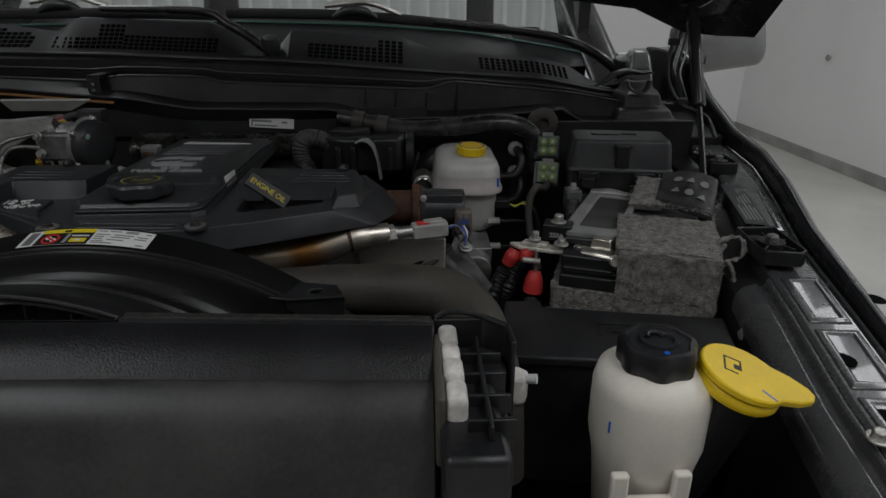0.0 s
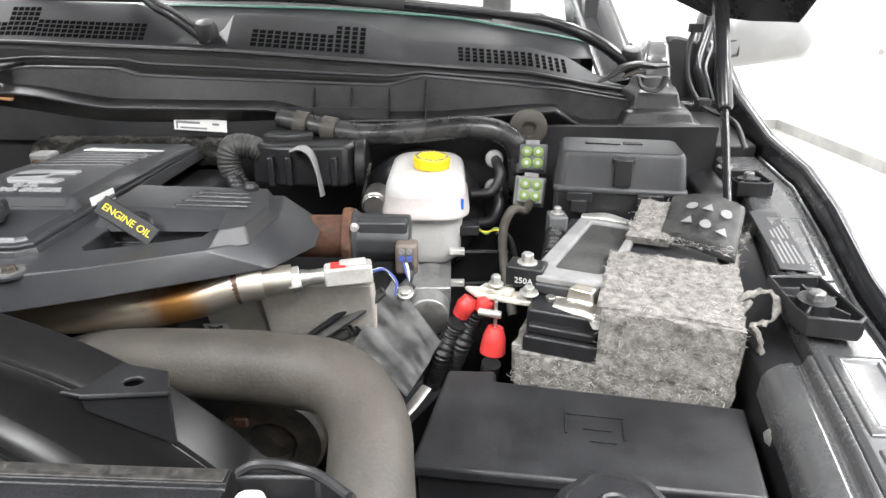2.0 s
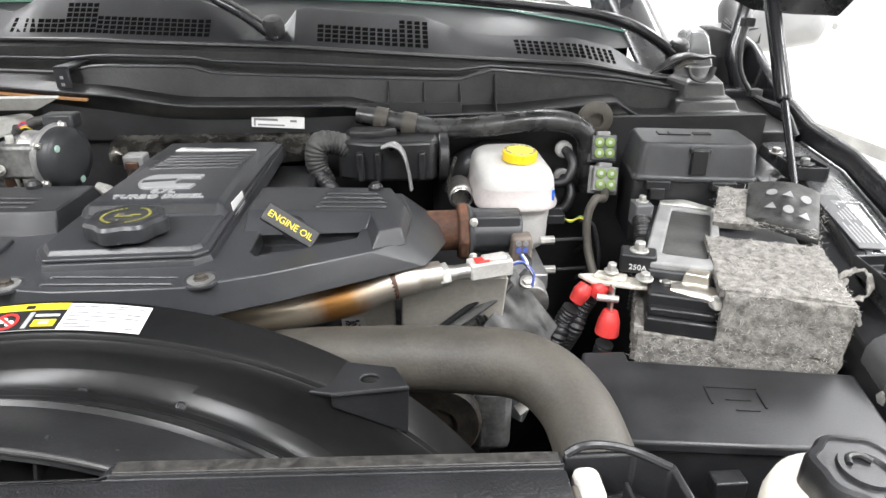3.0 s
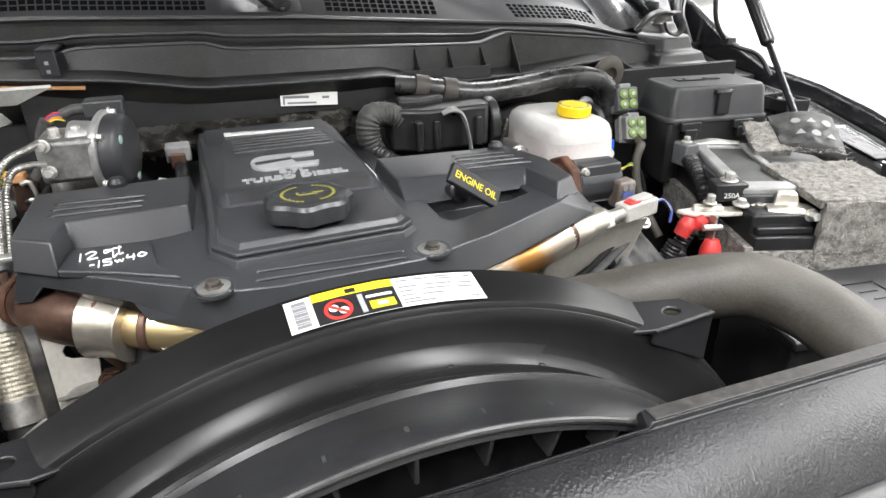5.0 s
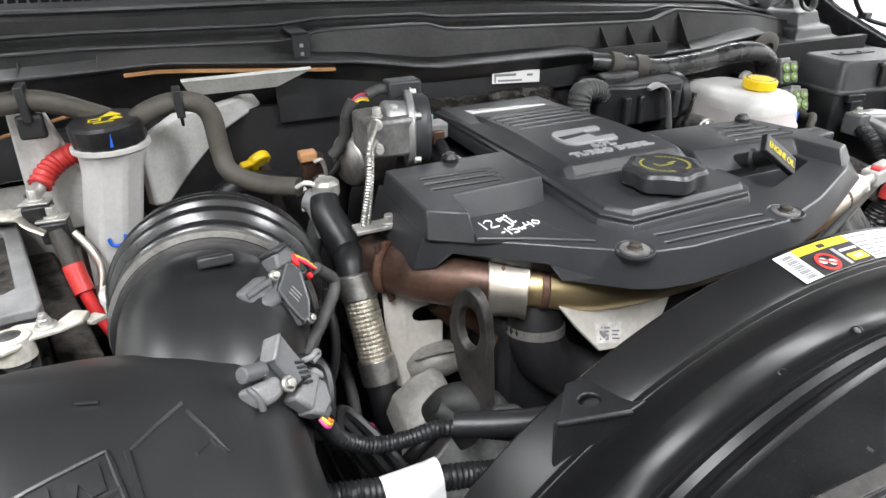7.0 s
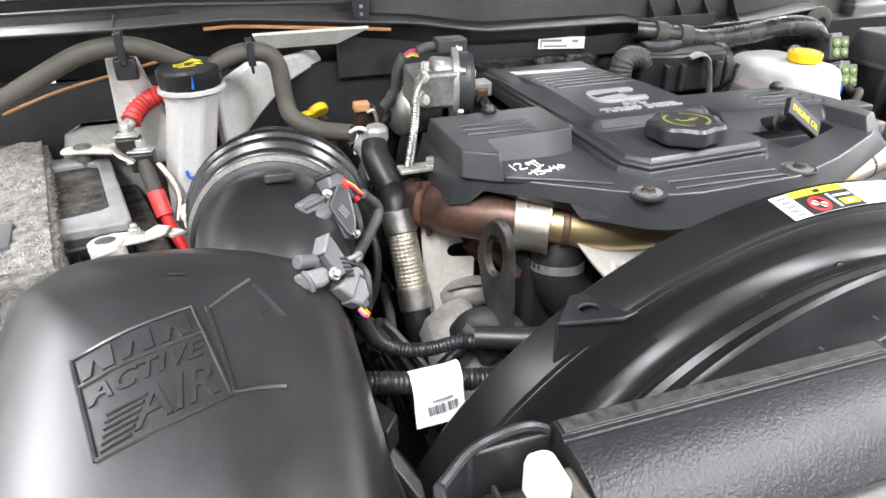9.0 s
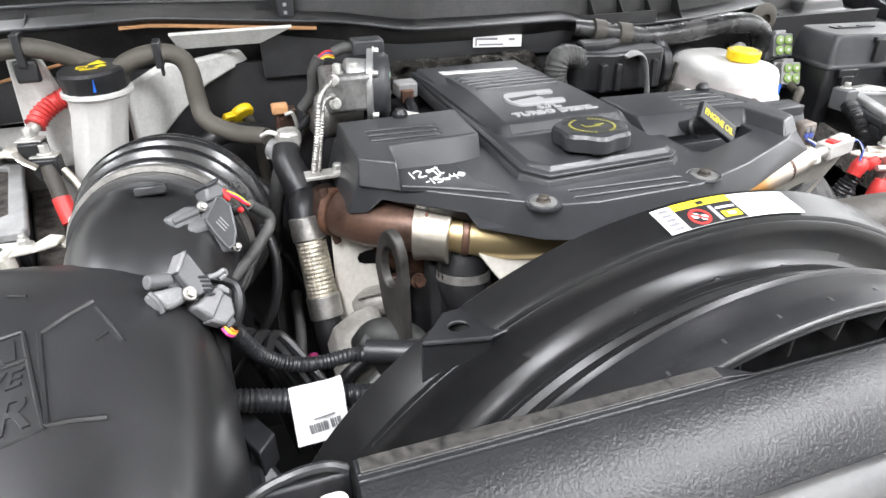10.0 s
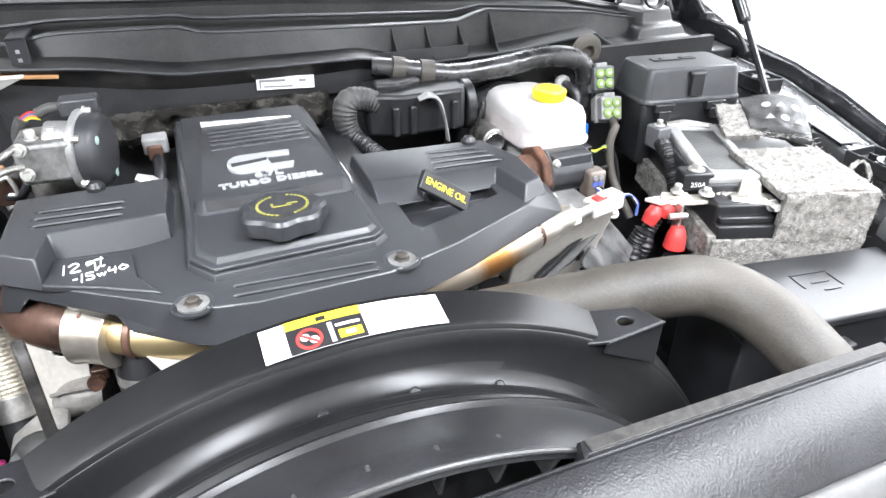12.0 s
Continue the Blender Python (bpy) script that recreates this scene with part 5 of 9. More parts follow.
part("link_body", box((0.262, 1.10, 1.175), (0.290, 1.135, 1.215)), MIDGREY, fus, "grey plug", bev=0.003)
hexbolt(fus, (0.276, 1.118, 1.215), (0, 0, 1), 0.006, 0.008, 0.010)
part("link_boot", tube([(0.272, 1.10, 1.19), (0.262, 1.06, 1.17), (0.25, 1.02, 1.13), (0.242, 1.0, 1.08)], 0.014, 12, 6, ripple=0.001), RUBBER, fus, "black sleeve")
wire(fus, [(0.275, 1.10, 1.185), (0.268, 1.07, 1.178), (0.262, 1.045, 1.165)], 0.0028, REDW, "red_lead")

# ---- black box in front of the battery ----
pb = thing("power_box", "black plastic box cover in front of the battery", "box cover", (0.26, 0.76, 1.0))
PO = [(0.112, 0.850), (0.168, 0.848), (0.166, 0.828), (0.430, 0.780), (0.396, 0.650), (0.076, 0.690)]
part("box_lid", prism([(x, y) for x, y in PO], 1.098, 1.113), BLACK, pb, "satin black lid", bev=0.004)
part("box_side", prism([(0.118, 0.835), (0.160, 0.832), (0.42, 0.773), (0.388, 0.656), (0.083, 0.696)], 0.90, 1.098), BLACK, pb, "black box side", bev=0.003)
sm_ = frame_at((0.262, 0.745, 1.1132), (1, -0.15, 0), (0.15, 1, 0))
part("moulded_mark", bar_print(sm_, [(-0.03, 0.03, 0.018, 0.020), (-0.03, -0.028, -0.012, 0.02), (0.028, 0.03, -0.016, 0.014), (-0.012, 0.016, -0.004, -0.002), (-0.006, 0.02, -0.022, -0.02)], h=0.0012), BLACK, pb, "moulded outline on the lid")
part("box_latch", box((0.20, 0.650, 1.06), (0.235, 0.670, 1.082)), BLACK, pb, "front latch", bev=0.002)

# ---- coolant bottle with black cap, and washer filler ----
cool = thing("steering_fluid_bottle", "cream white fluid bottle with a scalloped black cap", "bottle", (0.218, 0.515, 1.0))
part("bottle_body", lathe([(0.046, 1.00), (0.050, 1.06), (0.054, 1.10), (0.060, 1.13), (0.060, 1.185), (0.056, 1.200), (0.044, 1.209), (0.034, 1.212)], 40, Matrix.Translation((0.215, 0.513, 0.0))), CREAMP, cool, "cream translucent bottle", smooth=60)
ccap = part("cap", lathe([(0.034, 1.206), (0.038, 1.211), (0.038, 1.232), (0.0355, 1.237), (0.031, 1.238), (0.030, 1.236), (0.020, 1.236), (0.019, 1.239), (0.015, 1.239), (0.013, 1.236), (0.0, 1.236)], 84, Matrix.Translation((0.215, 0.513, 0.0)), lobes=7, depth=0.045), BLACK, cool, "scalloped black cap")
part("cap_handle", tube([(0.205, 0.518, 1.2375), (0.208, 0.524, 1.2385), (0.217, 0.525, 1.2385), (0.223, 0.519, 1.2375)], 0.0025, 8, 5), BLACK, ccap)
part("blue_mark", lathe([(0.003, 0), (0.003, 0.0006)], 9, Matrix.Translation((0.214, 0.488, 1.2365))), INKBLUE, ccap, "blue inspection mark")
part("bottle_bracket", cut(box((0.160, 0.446, 1.02), (0.240, 0.456, 1.125)), box((0.178, 0.44, 1.095), (0.222, 0.46, 1.14))), CREAMP, cool, "cream mounting tab", bev=0.003)
hexbolt(cool, (0.200, 0.446, 1.07), (0, -1, 0.1), 0.012, 0.008, 0.016, STEEL)
part("blue_tick", box((0.163, 0.4805, 1.150), (0.170, 0.482, 1.163)), INKBLUE, cool, "blue tick mark")
wash = thing("washer_filler", "yellow washer fluid cap with a lifting tab", "filler cap", (0.30, 0.49, 1.1))
WM = Matrix.Translation((0.293, 0.492, 1.203)) @ pose(0, 0, 0, 4, 16, -14)
part("filler_neck", lathe([(0.030, -0.20), (0.032, -0.02), (0.036, -0.012), (0.036, -0.004)], 32, WM), BLACK, wash, "black filler neck")
part("cap_rim", lathe([(0.040, -0.012), (0.042, -0.009), (0.042, -0.003), (0.040, 0.0)], 40, WM), YELLOW, wash, "yellow rim")
lid_o = [(0.043 * math.cos(radians(a)), 0.043 * math.sin(radians(a))) for a in range(40, 321, 10)] + [(0.052, -0.021), (0.068, -0.010), (0.072, 0.0), (0.068, 0.010), (0.052, 0.021)]
wcap = part("cap", prism(lid_o, 0.002, 0.010, WM), YELLOW, wash, "yellow lid with tab", bev=0.002)
part("wiper_sign", bar_print(WM @ Matrix.Translation((-0.02, 0.004, 0.010)) @ Matrix.Rotation(radians(-8), 4, "Z"), [(0, 0.002, -0.012, 0.014), (0.002, 0.018, 0.012, 0.014), (0.002, 0.014, -0.012, -0.010), (0.016, 0.018, -0.004, 0.012), (0.010, 0.016, -0.004, 0.004)]), BLACKINK, wcap, "black washer sign")
part("blue_tick", bar_print(WM @ Matrix.Translation((0.012, -0.024, 0.010)) @ Matrix.Rotation(radians(-40), 4, "Z"), [(0, 0.016, 0, 0.002)]), INKBLUE, wcap, "blue pen tick")

# ---- exhaust crossover pipe, sensor, EGR valve ----
pipe = thing("exhaust_pipe", "heat-stained steel exhaust gas pipe across the engine front", "pipe", (-0.35, 0.80, 1.2))
PP = [(-0.625, 0.868, 1.212), (-0.585, 0.846, 1.210), (-0.53, 0.834, 1.206), (-0.44, 0.832, 1.200), (-0.34, 0.842, 1.196), (-0.25, 0.850, 1.198), (-0.18, 0.857, 1.207), (-0.128, 0.862, 1.215), (-0.100, 0.868, 1.217)]
part("pipe_run", tube([(x, y, z - 0.006 if -0.58 < x < -0.14 else z) for x, y, z in PP], [0.0205, 0.0225, 0.0245, 0.0250, 0.0250, 0.0250, 0.0235, 0.0205, 0.0196], 28, 10), HEAT, pipe, "gold and straw heat-stained steel")
part("weld_bead", tube([(-0.134, 0.860, 1.2145), (-0.128, 0.862, 1.215), (-0.120, 0.864, 1.2155)], [0.0197, 0.0212, 0.0190], 24, 3), BROWNP, pipe, "brown weld bead")
part("pipe_collar", tube([(-0.124, 0.863, 1.215), (-0.100, 0.870, 1.217), (-0.070, 0.877, 1.218)], [0.0185, 0.0172, 0.0165], 24, 3), CLAMPM, pipe, "straw-stained collar")
part("weld_bead", tube([(-0.588, 0.8475, 1.210), (-0.580, 0.844, 1.2095)], 0.0245, 24, 1, smooth=False), BROWNP, pipe, "brown weld bead", bev=0.002)
elb = [(-0.715, 1.02, 1.188), (-0.705, 0.975, 1.196), (-0.682, 0.925, 1.206), (-0.652, 0.890, 1.211), (-0.625, 0.868, 1.212)]
part("elbow", tube(elb, [0.028, 0.028, 0.029, 0.029, 0.027], 28, 8), BROWNP, pipe, "browned steel elbow")
clamp_ = part("band_clamp", tube([V((-0.634, 0.872, 1.2105)), V((-0.624, 0.867, 1.2105)), V((-0.606, 0.857, 1.2095)), V((-0.598, 0.852, 1.2090))], [0.0345, 0.0325, 0.0325, 0.0345], 36, 1, smooth=False), CLAMPM, pipe, "straw-stained band clamp", bev=0.001)
for a in (60, 100, -60):
    d = (V((0, 0, 1)) * math.sin(radians(a)) + V((0.5, 0.8, 0)).cross(V((0, 0, 1))).normalized() * math.cos(radians(a)))
    p = V((-0.615, 0.862, 1.2100)) + V((-d.x, -abs(d.y), d.z)) * 0.0325
    part("rivet", lathe([(0.004, 0), (0.004, 0.0008), (0.0, 0.0014)], 10, along(p, p + (p - V((-0.615, 0.862, 1.2100))))), RUST, clamp_)
o2 = thing("oxygen_sensor", "steel sensor with a white plug and pink seal", "sensor", (-0.04, 0.88, 1.21))
part("sensor_nut", tube([(-0.074, 0.874, 1.216), (-0.060, 0.878, 1.2175)], 0.0155, 6, 1, smooth=False), ZINC, o2, "hex nut", bev=0.001)
part("sensor_tube", tube([(-0.060, 0.878, 1.2175), (-0.050, 0.880, 1.218), (-0.030, 0.884, 1.219)], [0.011, 0.009, 0.009], 18, 1, smooth=False), STEEL, o2, "steel barrel", bev=0.001)
om = frame_at((-0.004, 0.890, 1.2195), (1, 0.18, 0.05), (-0.18, 1, 0))
part("plug_body", box((-0.030, -0.012, -0.0115), (0.026, 0.012, 0.0115), om, box((-0.012, -0.008, 0.010), (0.020, 0.008, 0.016), om)), PLUGPALE, o2, "white plug body", bev=0.003)
part("plug_lock", box((-0.022, -0.009, 0.011), (-0.004, 0.004, 0.0145), om), REDINK, o2, "red lock slide", bev=0.001)
for k, c in enumerate((BLUEW, WHITEW, BLACK)):
    wire(o2, [om @ V(p) for p in ((0.026, -0.004 + 0.003 * k, 0), (0.040, -0.006, 0.002), (0.052, -0.012, -0.012 - 0.002 * k), (0.050, -0.014, -0.030))], 0.0018, c)
egr = thing("egr_valve", "dark grey gas valve bolted to a rusty pipe flange", "valve", (0.0, 1.04, 1.17))
part("rusty_pipe", tube([(-0.16, 1.045, 1.205), (-0.09, 1.035, 1.209), (-0.028, 1.035, 1.209)], [0.026, 0.030, 0.030], 24, 4), RUST, egr, "rusty iron pipe")
part("flange", tube([(-0.034, 1.034, 1.208), (-0.020, 1.034, 1.208)], 0.044, 8, 1, smooth=False), RUST, egr, "rusty flange plate", bev=0.003)
part("valve_body", tube([(-0.020, 1.034, 1.208), (-0.012, 1.034, 1.208), (0.030, 1.034, 1.207), (0.058, 1.034, 1.206)], [0.042, 0.034, 0.034, 0.034], 12, 1, smooth=False), DARKGREY, egr, "dark grey valve body", bev=0.003)
part("valve_rib", box((-0.012, 1.006, 1.222), (0.055, 1.026, 1.240)), DARKGREY, egr, "moulded rib", bev=0.003)
for z in (1.236, 1.182):
    hexbolt(egr, (-0.014, 1.0, z), (0, -1, 0), 0.005, 0.006, 0.006)
ep = part("valve_plug", box((0.040, 0.985, 1.172), (0.070, 1.012, 1.216)), PLUGBROWN, egr, "grey-brown wire plug", bev=0.005)
for i, c in enumerate((LIGHTGREY, LIGHTGREY, BLUEW, BLUEW)):
    part("pin", lathe([(0.0042, 0), (0.0042, 0.002)], 10, along((0.049 + 0.010 * (i % 2), 0.985, 1.207 - 0.010 * (i // 2)), (0.049 + 0.010 * (i % 2), 0.5, 1.2))), c, ep)
for k, c in enumerate((BLUEW, WHITEW, BLACK, BLACK)):
    wire(egr, [(0.052 + 0.003 * k, 0.984, 1.190), (0.056 + 0.003 * k, 0.968, 1.185), (0.060, 0.962, 1.170), (0.055, 0.955, 1.150)], 0.0018, c)
part("plug_loom", tube([(0.062, 0.963, 1.172), (0.045, 0.955, 1.155), (0.015, 0.945, 1.140), (-0.02, 0.93, 1.118), (-0.06, 0.925, 1.105)], [0.009, 0.011, 0.010, 0.010, 0.008], 12, 8), TAPE, egr, "taped wire loom")
part("loom_sleeve", tube([(0.015, 0.945, 1.140), (0.0, 0.938, 1.130), (-0.018, 0.930, 1.120)], 0.0135, 12, 5, ripple=0.001), BLACK, egr, "corrugated sleeve")

# heat shield with label below the pipe
hs = thing("heat_shield", "pale grey metal heat shield below the exhaust pipe", "heat shield", (-0.1, 0.95, 1.0))
part("shield_panel", loft([[(x, 0.905 + 0.05 * s, 1.195 - 0.10 * s - 0.02 * s * s) for s in (0, 0.3, 0.6, 1.0)] + [(x, 0.925 + 0.05 * s, 1.185 - 0.10 * s) for s in (1.0, 0.6, 0.3, 0)] for x in (-0.26, -0.2, -0.14, -0.128)]), SHIELD, hs, "smooth grey shield half", bev=0.002)
part("shield_panel", loft([[(x, 0.892 + 0.05 * s, 1.202 - 0.11 * s - 0.02 * s * s) for s in (0, 0.3, 0.6, 1.0)] + [(x, 0.92 + 0.05 * s, 1.195 - 0.10 * s) for s in (1.0, 0.6, 0.3, 0)] for x in (-0.120, -0.108, -0.05, 0.0, 0.02)]), SHIELD, hs, "smooth grey shield half", bev=0.003)
hl = frame_at((-0.195, 0.9205, 1.1235), (1, 0.0, 0.06), (0, -0.42, 0.9))
lb = part("shield_label", box((-0.026, -0.014, 0.0), (0.026, 0.014, 0.0008), hl), PAPER, hs, "white part label")
codes = bmesh.new()
rs = random.Random(8)
for i in range(8):
    for j in range(8):
        if rs.random() < 0.5:
            box((0.0 + 0.0024 * i, -0.010 + 0.0024 * j, 0.0008), (0.0024 + 0.0024 * i, -0.0076 + 0.0024 * j, 0.0011), hl, codes)
part("label_code", codes, BLACKINK, lb, "black block print")
part("label_print", bar_print(hl @ Matrix.Translation((0, 0, 0.0008)), [(-0.022, -0.004, -0.006, -0.003), (-0.022, -0.006, 0.0, 0.003)]), INK, lb)
# tray bracket beside the reservoir
br = thing("splash_bracket", "dusty black bracket plate with rubbed grey face", "bracket", (0.05, 0.93, 1.0))
part("bracket_plate", prism([(-0.035, 0.925), (0.050, 0.995), (0.108, 0.965), (0.040, 0.845)], 1.00, 1.022, top=[(-0.020, 0.935), (0.050, 0.99), (0.085, 0.97), (0.035, 0.90)]), BLACK, br, bev=0.004)
def crumple(a, b, c, d, n=26):
    """A thin creased sheet over the corners a, b, c, d."""
    a, b, c, d = V(a), V(b), V(c), V(d)
    nm = (b - a).cross(d - a).normalized()
    bm = bmesh.new()
    for k, off in ((0, 0.0), (1, -0.004)):
        g = []
        for i in range(n + 1):
            u = i / n
            row = []
            for j in range(n + 1):
                v = j / n
                p = a.lerp(b, u).lerp(d.lerp(c, u), v)
                q = V((u * 5.0, v * 1.6, 0.3))
                row.append(bm.verts.new(p + nm * (off + 0.007 * noise.noise(q) + 0.003 * noise.noise(q * 2.7) + 0.010 * abs(u - 0.45))))
            g.append(row)
        for i in range(n):
            for j in range(n):
                f4 = (g[i][j], g[i + 1][j], g[i + 1][j + 1], g[i][j + 1])
                bm.faces.new(f4 if k == 0 else f4[::-1])
    return bm


part("bracket_sheet", crumple((-0.010, 0.912, 1.110), (0.040, 0.955, 1.182), (0.102, 0.938, 1.098), (0.058, 0.895, 1.040)), SPLASH, br, "crumpled dusty grey sheet", smooth=60)
part("taped_strip", tube([(-0.082, 0.912, 1.100), (-0.036, 0.918, 1.130), (0.005, 0.924, 1.158), (0.030, 0.930, 1.176)], [0.012, 0.015, 0.015, 0.010], 12, 5, flat=0.45), TAPE, br, "black taped strip")
part("strip_channel", tube([(-0.084, 0.908, 1.108), (-0.040, 0.912, 1.140), (0.004, 0.918, 1.172)], 0.0042, 8, 4), BLACK, br, "black edge channel")
part("bracket_face", loft([[(-0.006, 0.940, 1.095), (0.042, 0.972, 1.160), (0.050, 0.980, 1.150), (0.002, 0.95, 1.085)], [(0.055, 0.915, 1.030), (0.096, 0.952, 1.080), (0.100, 0.965, 1.070), (0.060, 0.93, 1.02)]]), BLACK, br, "black bracket behind the sheet", bev=0.004)
hexbolt(br, (0.056, 0.945, 1.166), (0, -0.5, 0.8), 0.008, 0.005, 0.011, STEEL)
part("shiny_band", tube([(0.030, 0.84, 1.03), (0.06, 0.85, 1.05), (0.085, 0.875, 1.07)], 0.010, 10, 4, flat=0.3), STEEL, br, "dull steel band")


# ---- coolant expansion bottle and hoses ----
exp = thing("coolant_bottle", "white ribbed coolant bottle with a black warning cap", "bottle", (-0.975, 1.2, 1.1))
BX, BY = -0.973, 1.20
octo = lambda r, z, dx=0.0: [(BX + dx + r * math.cos(radians(22.5 + 45 * k)), BY + r * math.sin(radians(22.5 + 45 * k)), z) for k in range(8)]
part("bottle_body", loft([octo(0.033, 1.03, -0.035), octo(0.034, 1.12, -0.032), octo(0.036, 1.20, -0.024), octo(0.037, 1.29, -0.004), octo(0.040, 1.308), octo(0.042, 1.312)]), WHITEP, exp, "white faceted bottle", bev=0.004)
part("neck_flange", loft([[(BX + r * math.cos(radians(12 * k)), BY + r * math.sin(radians(12 * k)), z) for k in range(30)] for r, z in ((0.040, 1.311), (0.044, 1.314), (0.044, 1.319), (0.036, 1.321))]), WHITEP, exp)
ecap = part("cap", lathe([(0.040, 0.0), (0.041, 0.002), (0.041, 0.024), (0.038, 0.0275), (0.0, 0.028)], 64, Matrix.Translation((-0.972, BY, 1.320)) @ pose(0, 0, 0, 3, -3, 0), lobes=16, depth=0.012), BLACK, exp, "black screw cap")
cm_ = Matrix.Translation((-0.972, BY, 1.3485)) @ pose(0, 0, 0, 3, -3, 0)
signs = bar_print(cm_, [(-0.018, -0.004, -0.010, -0.008), (-0.018, -0.016, -0.010, 0.0), (-0.006, -0.004, -0.010, 0.0), (-0.018, -0.004, -0.001, 0.001), (-0.012, 0.010, -0.017, -0.0145)], h=0.0004)
prism([(-0.006, 0.004), (0.018, 0.004), (0.006, 0.022)], 0, 0.0004, cm_, signs)
prism([(0.004, -0.010), (0.020, -0.010), (0.012, 0.001)], 0, 0.0004, cm_, signs)
part("cap_print", signs, BRIGHTY, ecap, "yellow warning triangles")
part("blue_mark", box((-0.974, 1.1585, 1.324), (-0.967, 1.1595, 1.340)), INKBLUE, ecap, "blue pen mark")
part("blue_hook", tube([(-1.000, 1.163, 1.212), (-0.997, 1.162, 1.203), (-0.985, 1.162, 1.203), (-0.981, 1.163, 1.214)], 0.0022, 6, 5), INKBLUE, exp, "blue hooked pen mark")
FINM = frame_at((-0.944, 1.240, 1.306), (0.75, 0.66, 0), (0, 0, 1))
part("mount_fin", prism([(-0.01, 0.002), (0.060, 0.022), (0.100, 0.016), (0.245, 0.015), (0.246, 0.001), (0.125, -0.025), (0.062, -0.058), (0.010, -0.090), (-0.012, -0.085)], 0.0, 0.016, FINM), MILKY, exp, "milky mounting fin", bev=0.004)
part("fin_hole", lathe([(0.005, 0), (0.005, 0.001)], 12, FINM @ Matrix.Translation((0.232, 0.008, 0.016))), PIT, exp)
leg = cut(prism([(-1.078, 1.355), (-1.041, 1.355), (-1.012, 1.245), (-1.012, 1.20), (-1.088, 1.20), (-1.084, 1.258)], 0.0, 0.018, frame_at((0, 1.262, 0), (1, 0, 0), (0, 0, 1))), prism([(-1.066, 1.343), (-1.052, 1.343), (-1.052, 1.330), (-1.066, 1.330)], -0.03, 0.03, frame_at((0, 1.262, 0), (1, 0, 0), (0, 0, 1))))
part("mount_leg", leg, MILKY, exp, "milky mounting leg", bev=0.003)
tank = thing("washer_tank", "smoky translucent tank behind the battery", "tank", (-1.10, 1.3, 1.0))
part("tank_shell", loft([rrect(-1.105, 1.325, w, d, 0.025, z) for z, w, d in ((1.0, 0.15, 0.05), (1.20, 0.16, 0.05), (1.232, 0.14, 0.045), (1.245, 0.09, 0.03))]), TANKP, tank, "smoky plastic shell", smooth=60)
part("tank_foot", loft([rrect(-1.005, 1.295, w, d, 0.02, z) for z, w, d in ((1.0, 0.10, 0.06), (1.15, 0.10, 0.06), (1.185, 0.08, 0.05))]), BROWNP, tank, "brown fluid showing low in the tank", smooth=60)
fh = thing("heater_hose", "brown-grey rubber heater hose along the firewall", "hose", (-0.9, 1.2, 1.3), "heater hoses")
part("hose_body", tube([(-0.945, 1.205, 1.332), (-0.931, 1.2, 1.347), (-0.900, 1.2, 1.357), (-0.870, 1.2, 1.354), (-0.855, 1.2, 1.335), (-0.852, 1.195, 1.29), (-0.845, 1.18, 1.266), (-0.810, 1.16, 1.250), (-0.770, 1.13, 1.250)], 0.0125, 18, 8), OLDHOSE, fh, "brown-grey rubber")
part("hose_clip", box((-0.894, 1.185, 1.340), (-0.884, 1.216, 1.374), bm=box((-0.891, 1.205, 1.325), (-0.887, 1.22, 1.345))), BLACK, fh, "black hose clip", bev=0.002)
fh2 = thing("heater_hose", "brown-grey rubber heater hose over the battery", "hose", (-1.1, 1.22, 1.3), "heater hoses")
part("hose_body", tube([(-1.26, 1.22, 1.29), (-1.20, 1.22, 1.318), (-1.165, 1.22, 1.336), (-1.10, 1.22, 1.366), (-1.05, 1.22, 1.373), (-1.018, 1.22, 1.366), (-0.99, 1.23, 1.35), (-0.965, 1.24, 1.335)], 0.0125, 18, 8), OLDHOSE, fh2, "brown-grey rubber")
part("hose_clip", box((-1.055, 1.205, 1.350), (-1.045, 1.236, 1.392)), BLACK, fh2, "black hose clip", bev=0.002)
part("clip_foot", box((-1.064, 1.21, 1.33), (-1.036, 1.222, 1.358)), BLACK, fh2, bev=0.003)
wire(tank, [(-1.22, 1.25, 1.29), (-1.15, 1.27, 1.31), (-1.06, 1.27, 1.33), (-0.99, 1.27, 1.345)], 0.0022, TAN, "orange_lead")

# ---- hose joint, elbow and braided pipe ----
jt = thing("turbo_coolant_pipe", "black elbow and braided steel pipe with a zinc joint", "pipe", (-0.735, 1.02, 1.0))
part("joint_cap", lathe([(0.014, 0), (0.017, 0.002), (0.017, 0.016), (0.013, 0.021), (0.006, 0.022), (0.0, 0.022)], 8, Matrix.Translation((-0.745, 1.088, 1.250))), ZINC, jt, "zinc joint cap", bev=0.001)
part("joint_body", tube([(-0.768, 1.10, 1.245), (-0.757, 1.09, 1.238), (-0.752, 1.08, 1.20)], [0.014, 0.016, 0.012], 12, 4), LIGHTGREY, jt, "pale spring clip body")
part("spring_clip", tube([(-0.778, 1.10, 1.262), (-0.768, 1.088, 1.270), (-0.757, 1.088, 1.262), (-0.760, 1.095, 1.235), (-0.775, 1.10, 1.232)], 0.003, 8, 5), WHITEW, jt, "white spring clip")
part("elbow", tube([(-0.750, 1.082, 1.250), (-0.752, 1.068, 1.235), (-0.745, 1.05, 1.215), (-0.738, 1.03, 1.195), (-0.742, 1.005, 1.196), (-0.744, 0.992, 1.18)], [0.017, 0.019, 0.021, 0.021, 0.020, 0.020], 20, 6), RUBBER, jt, "black rubber elbow")
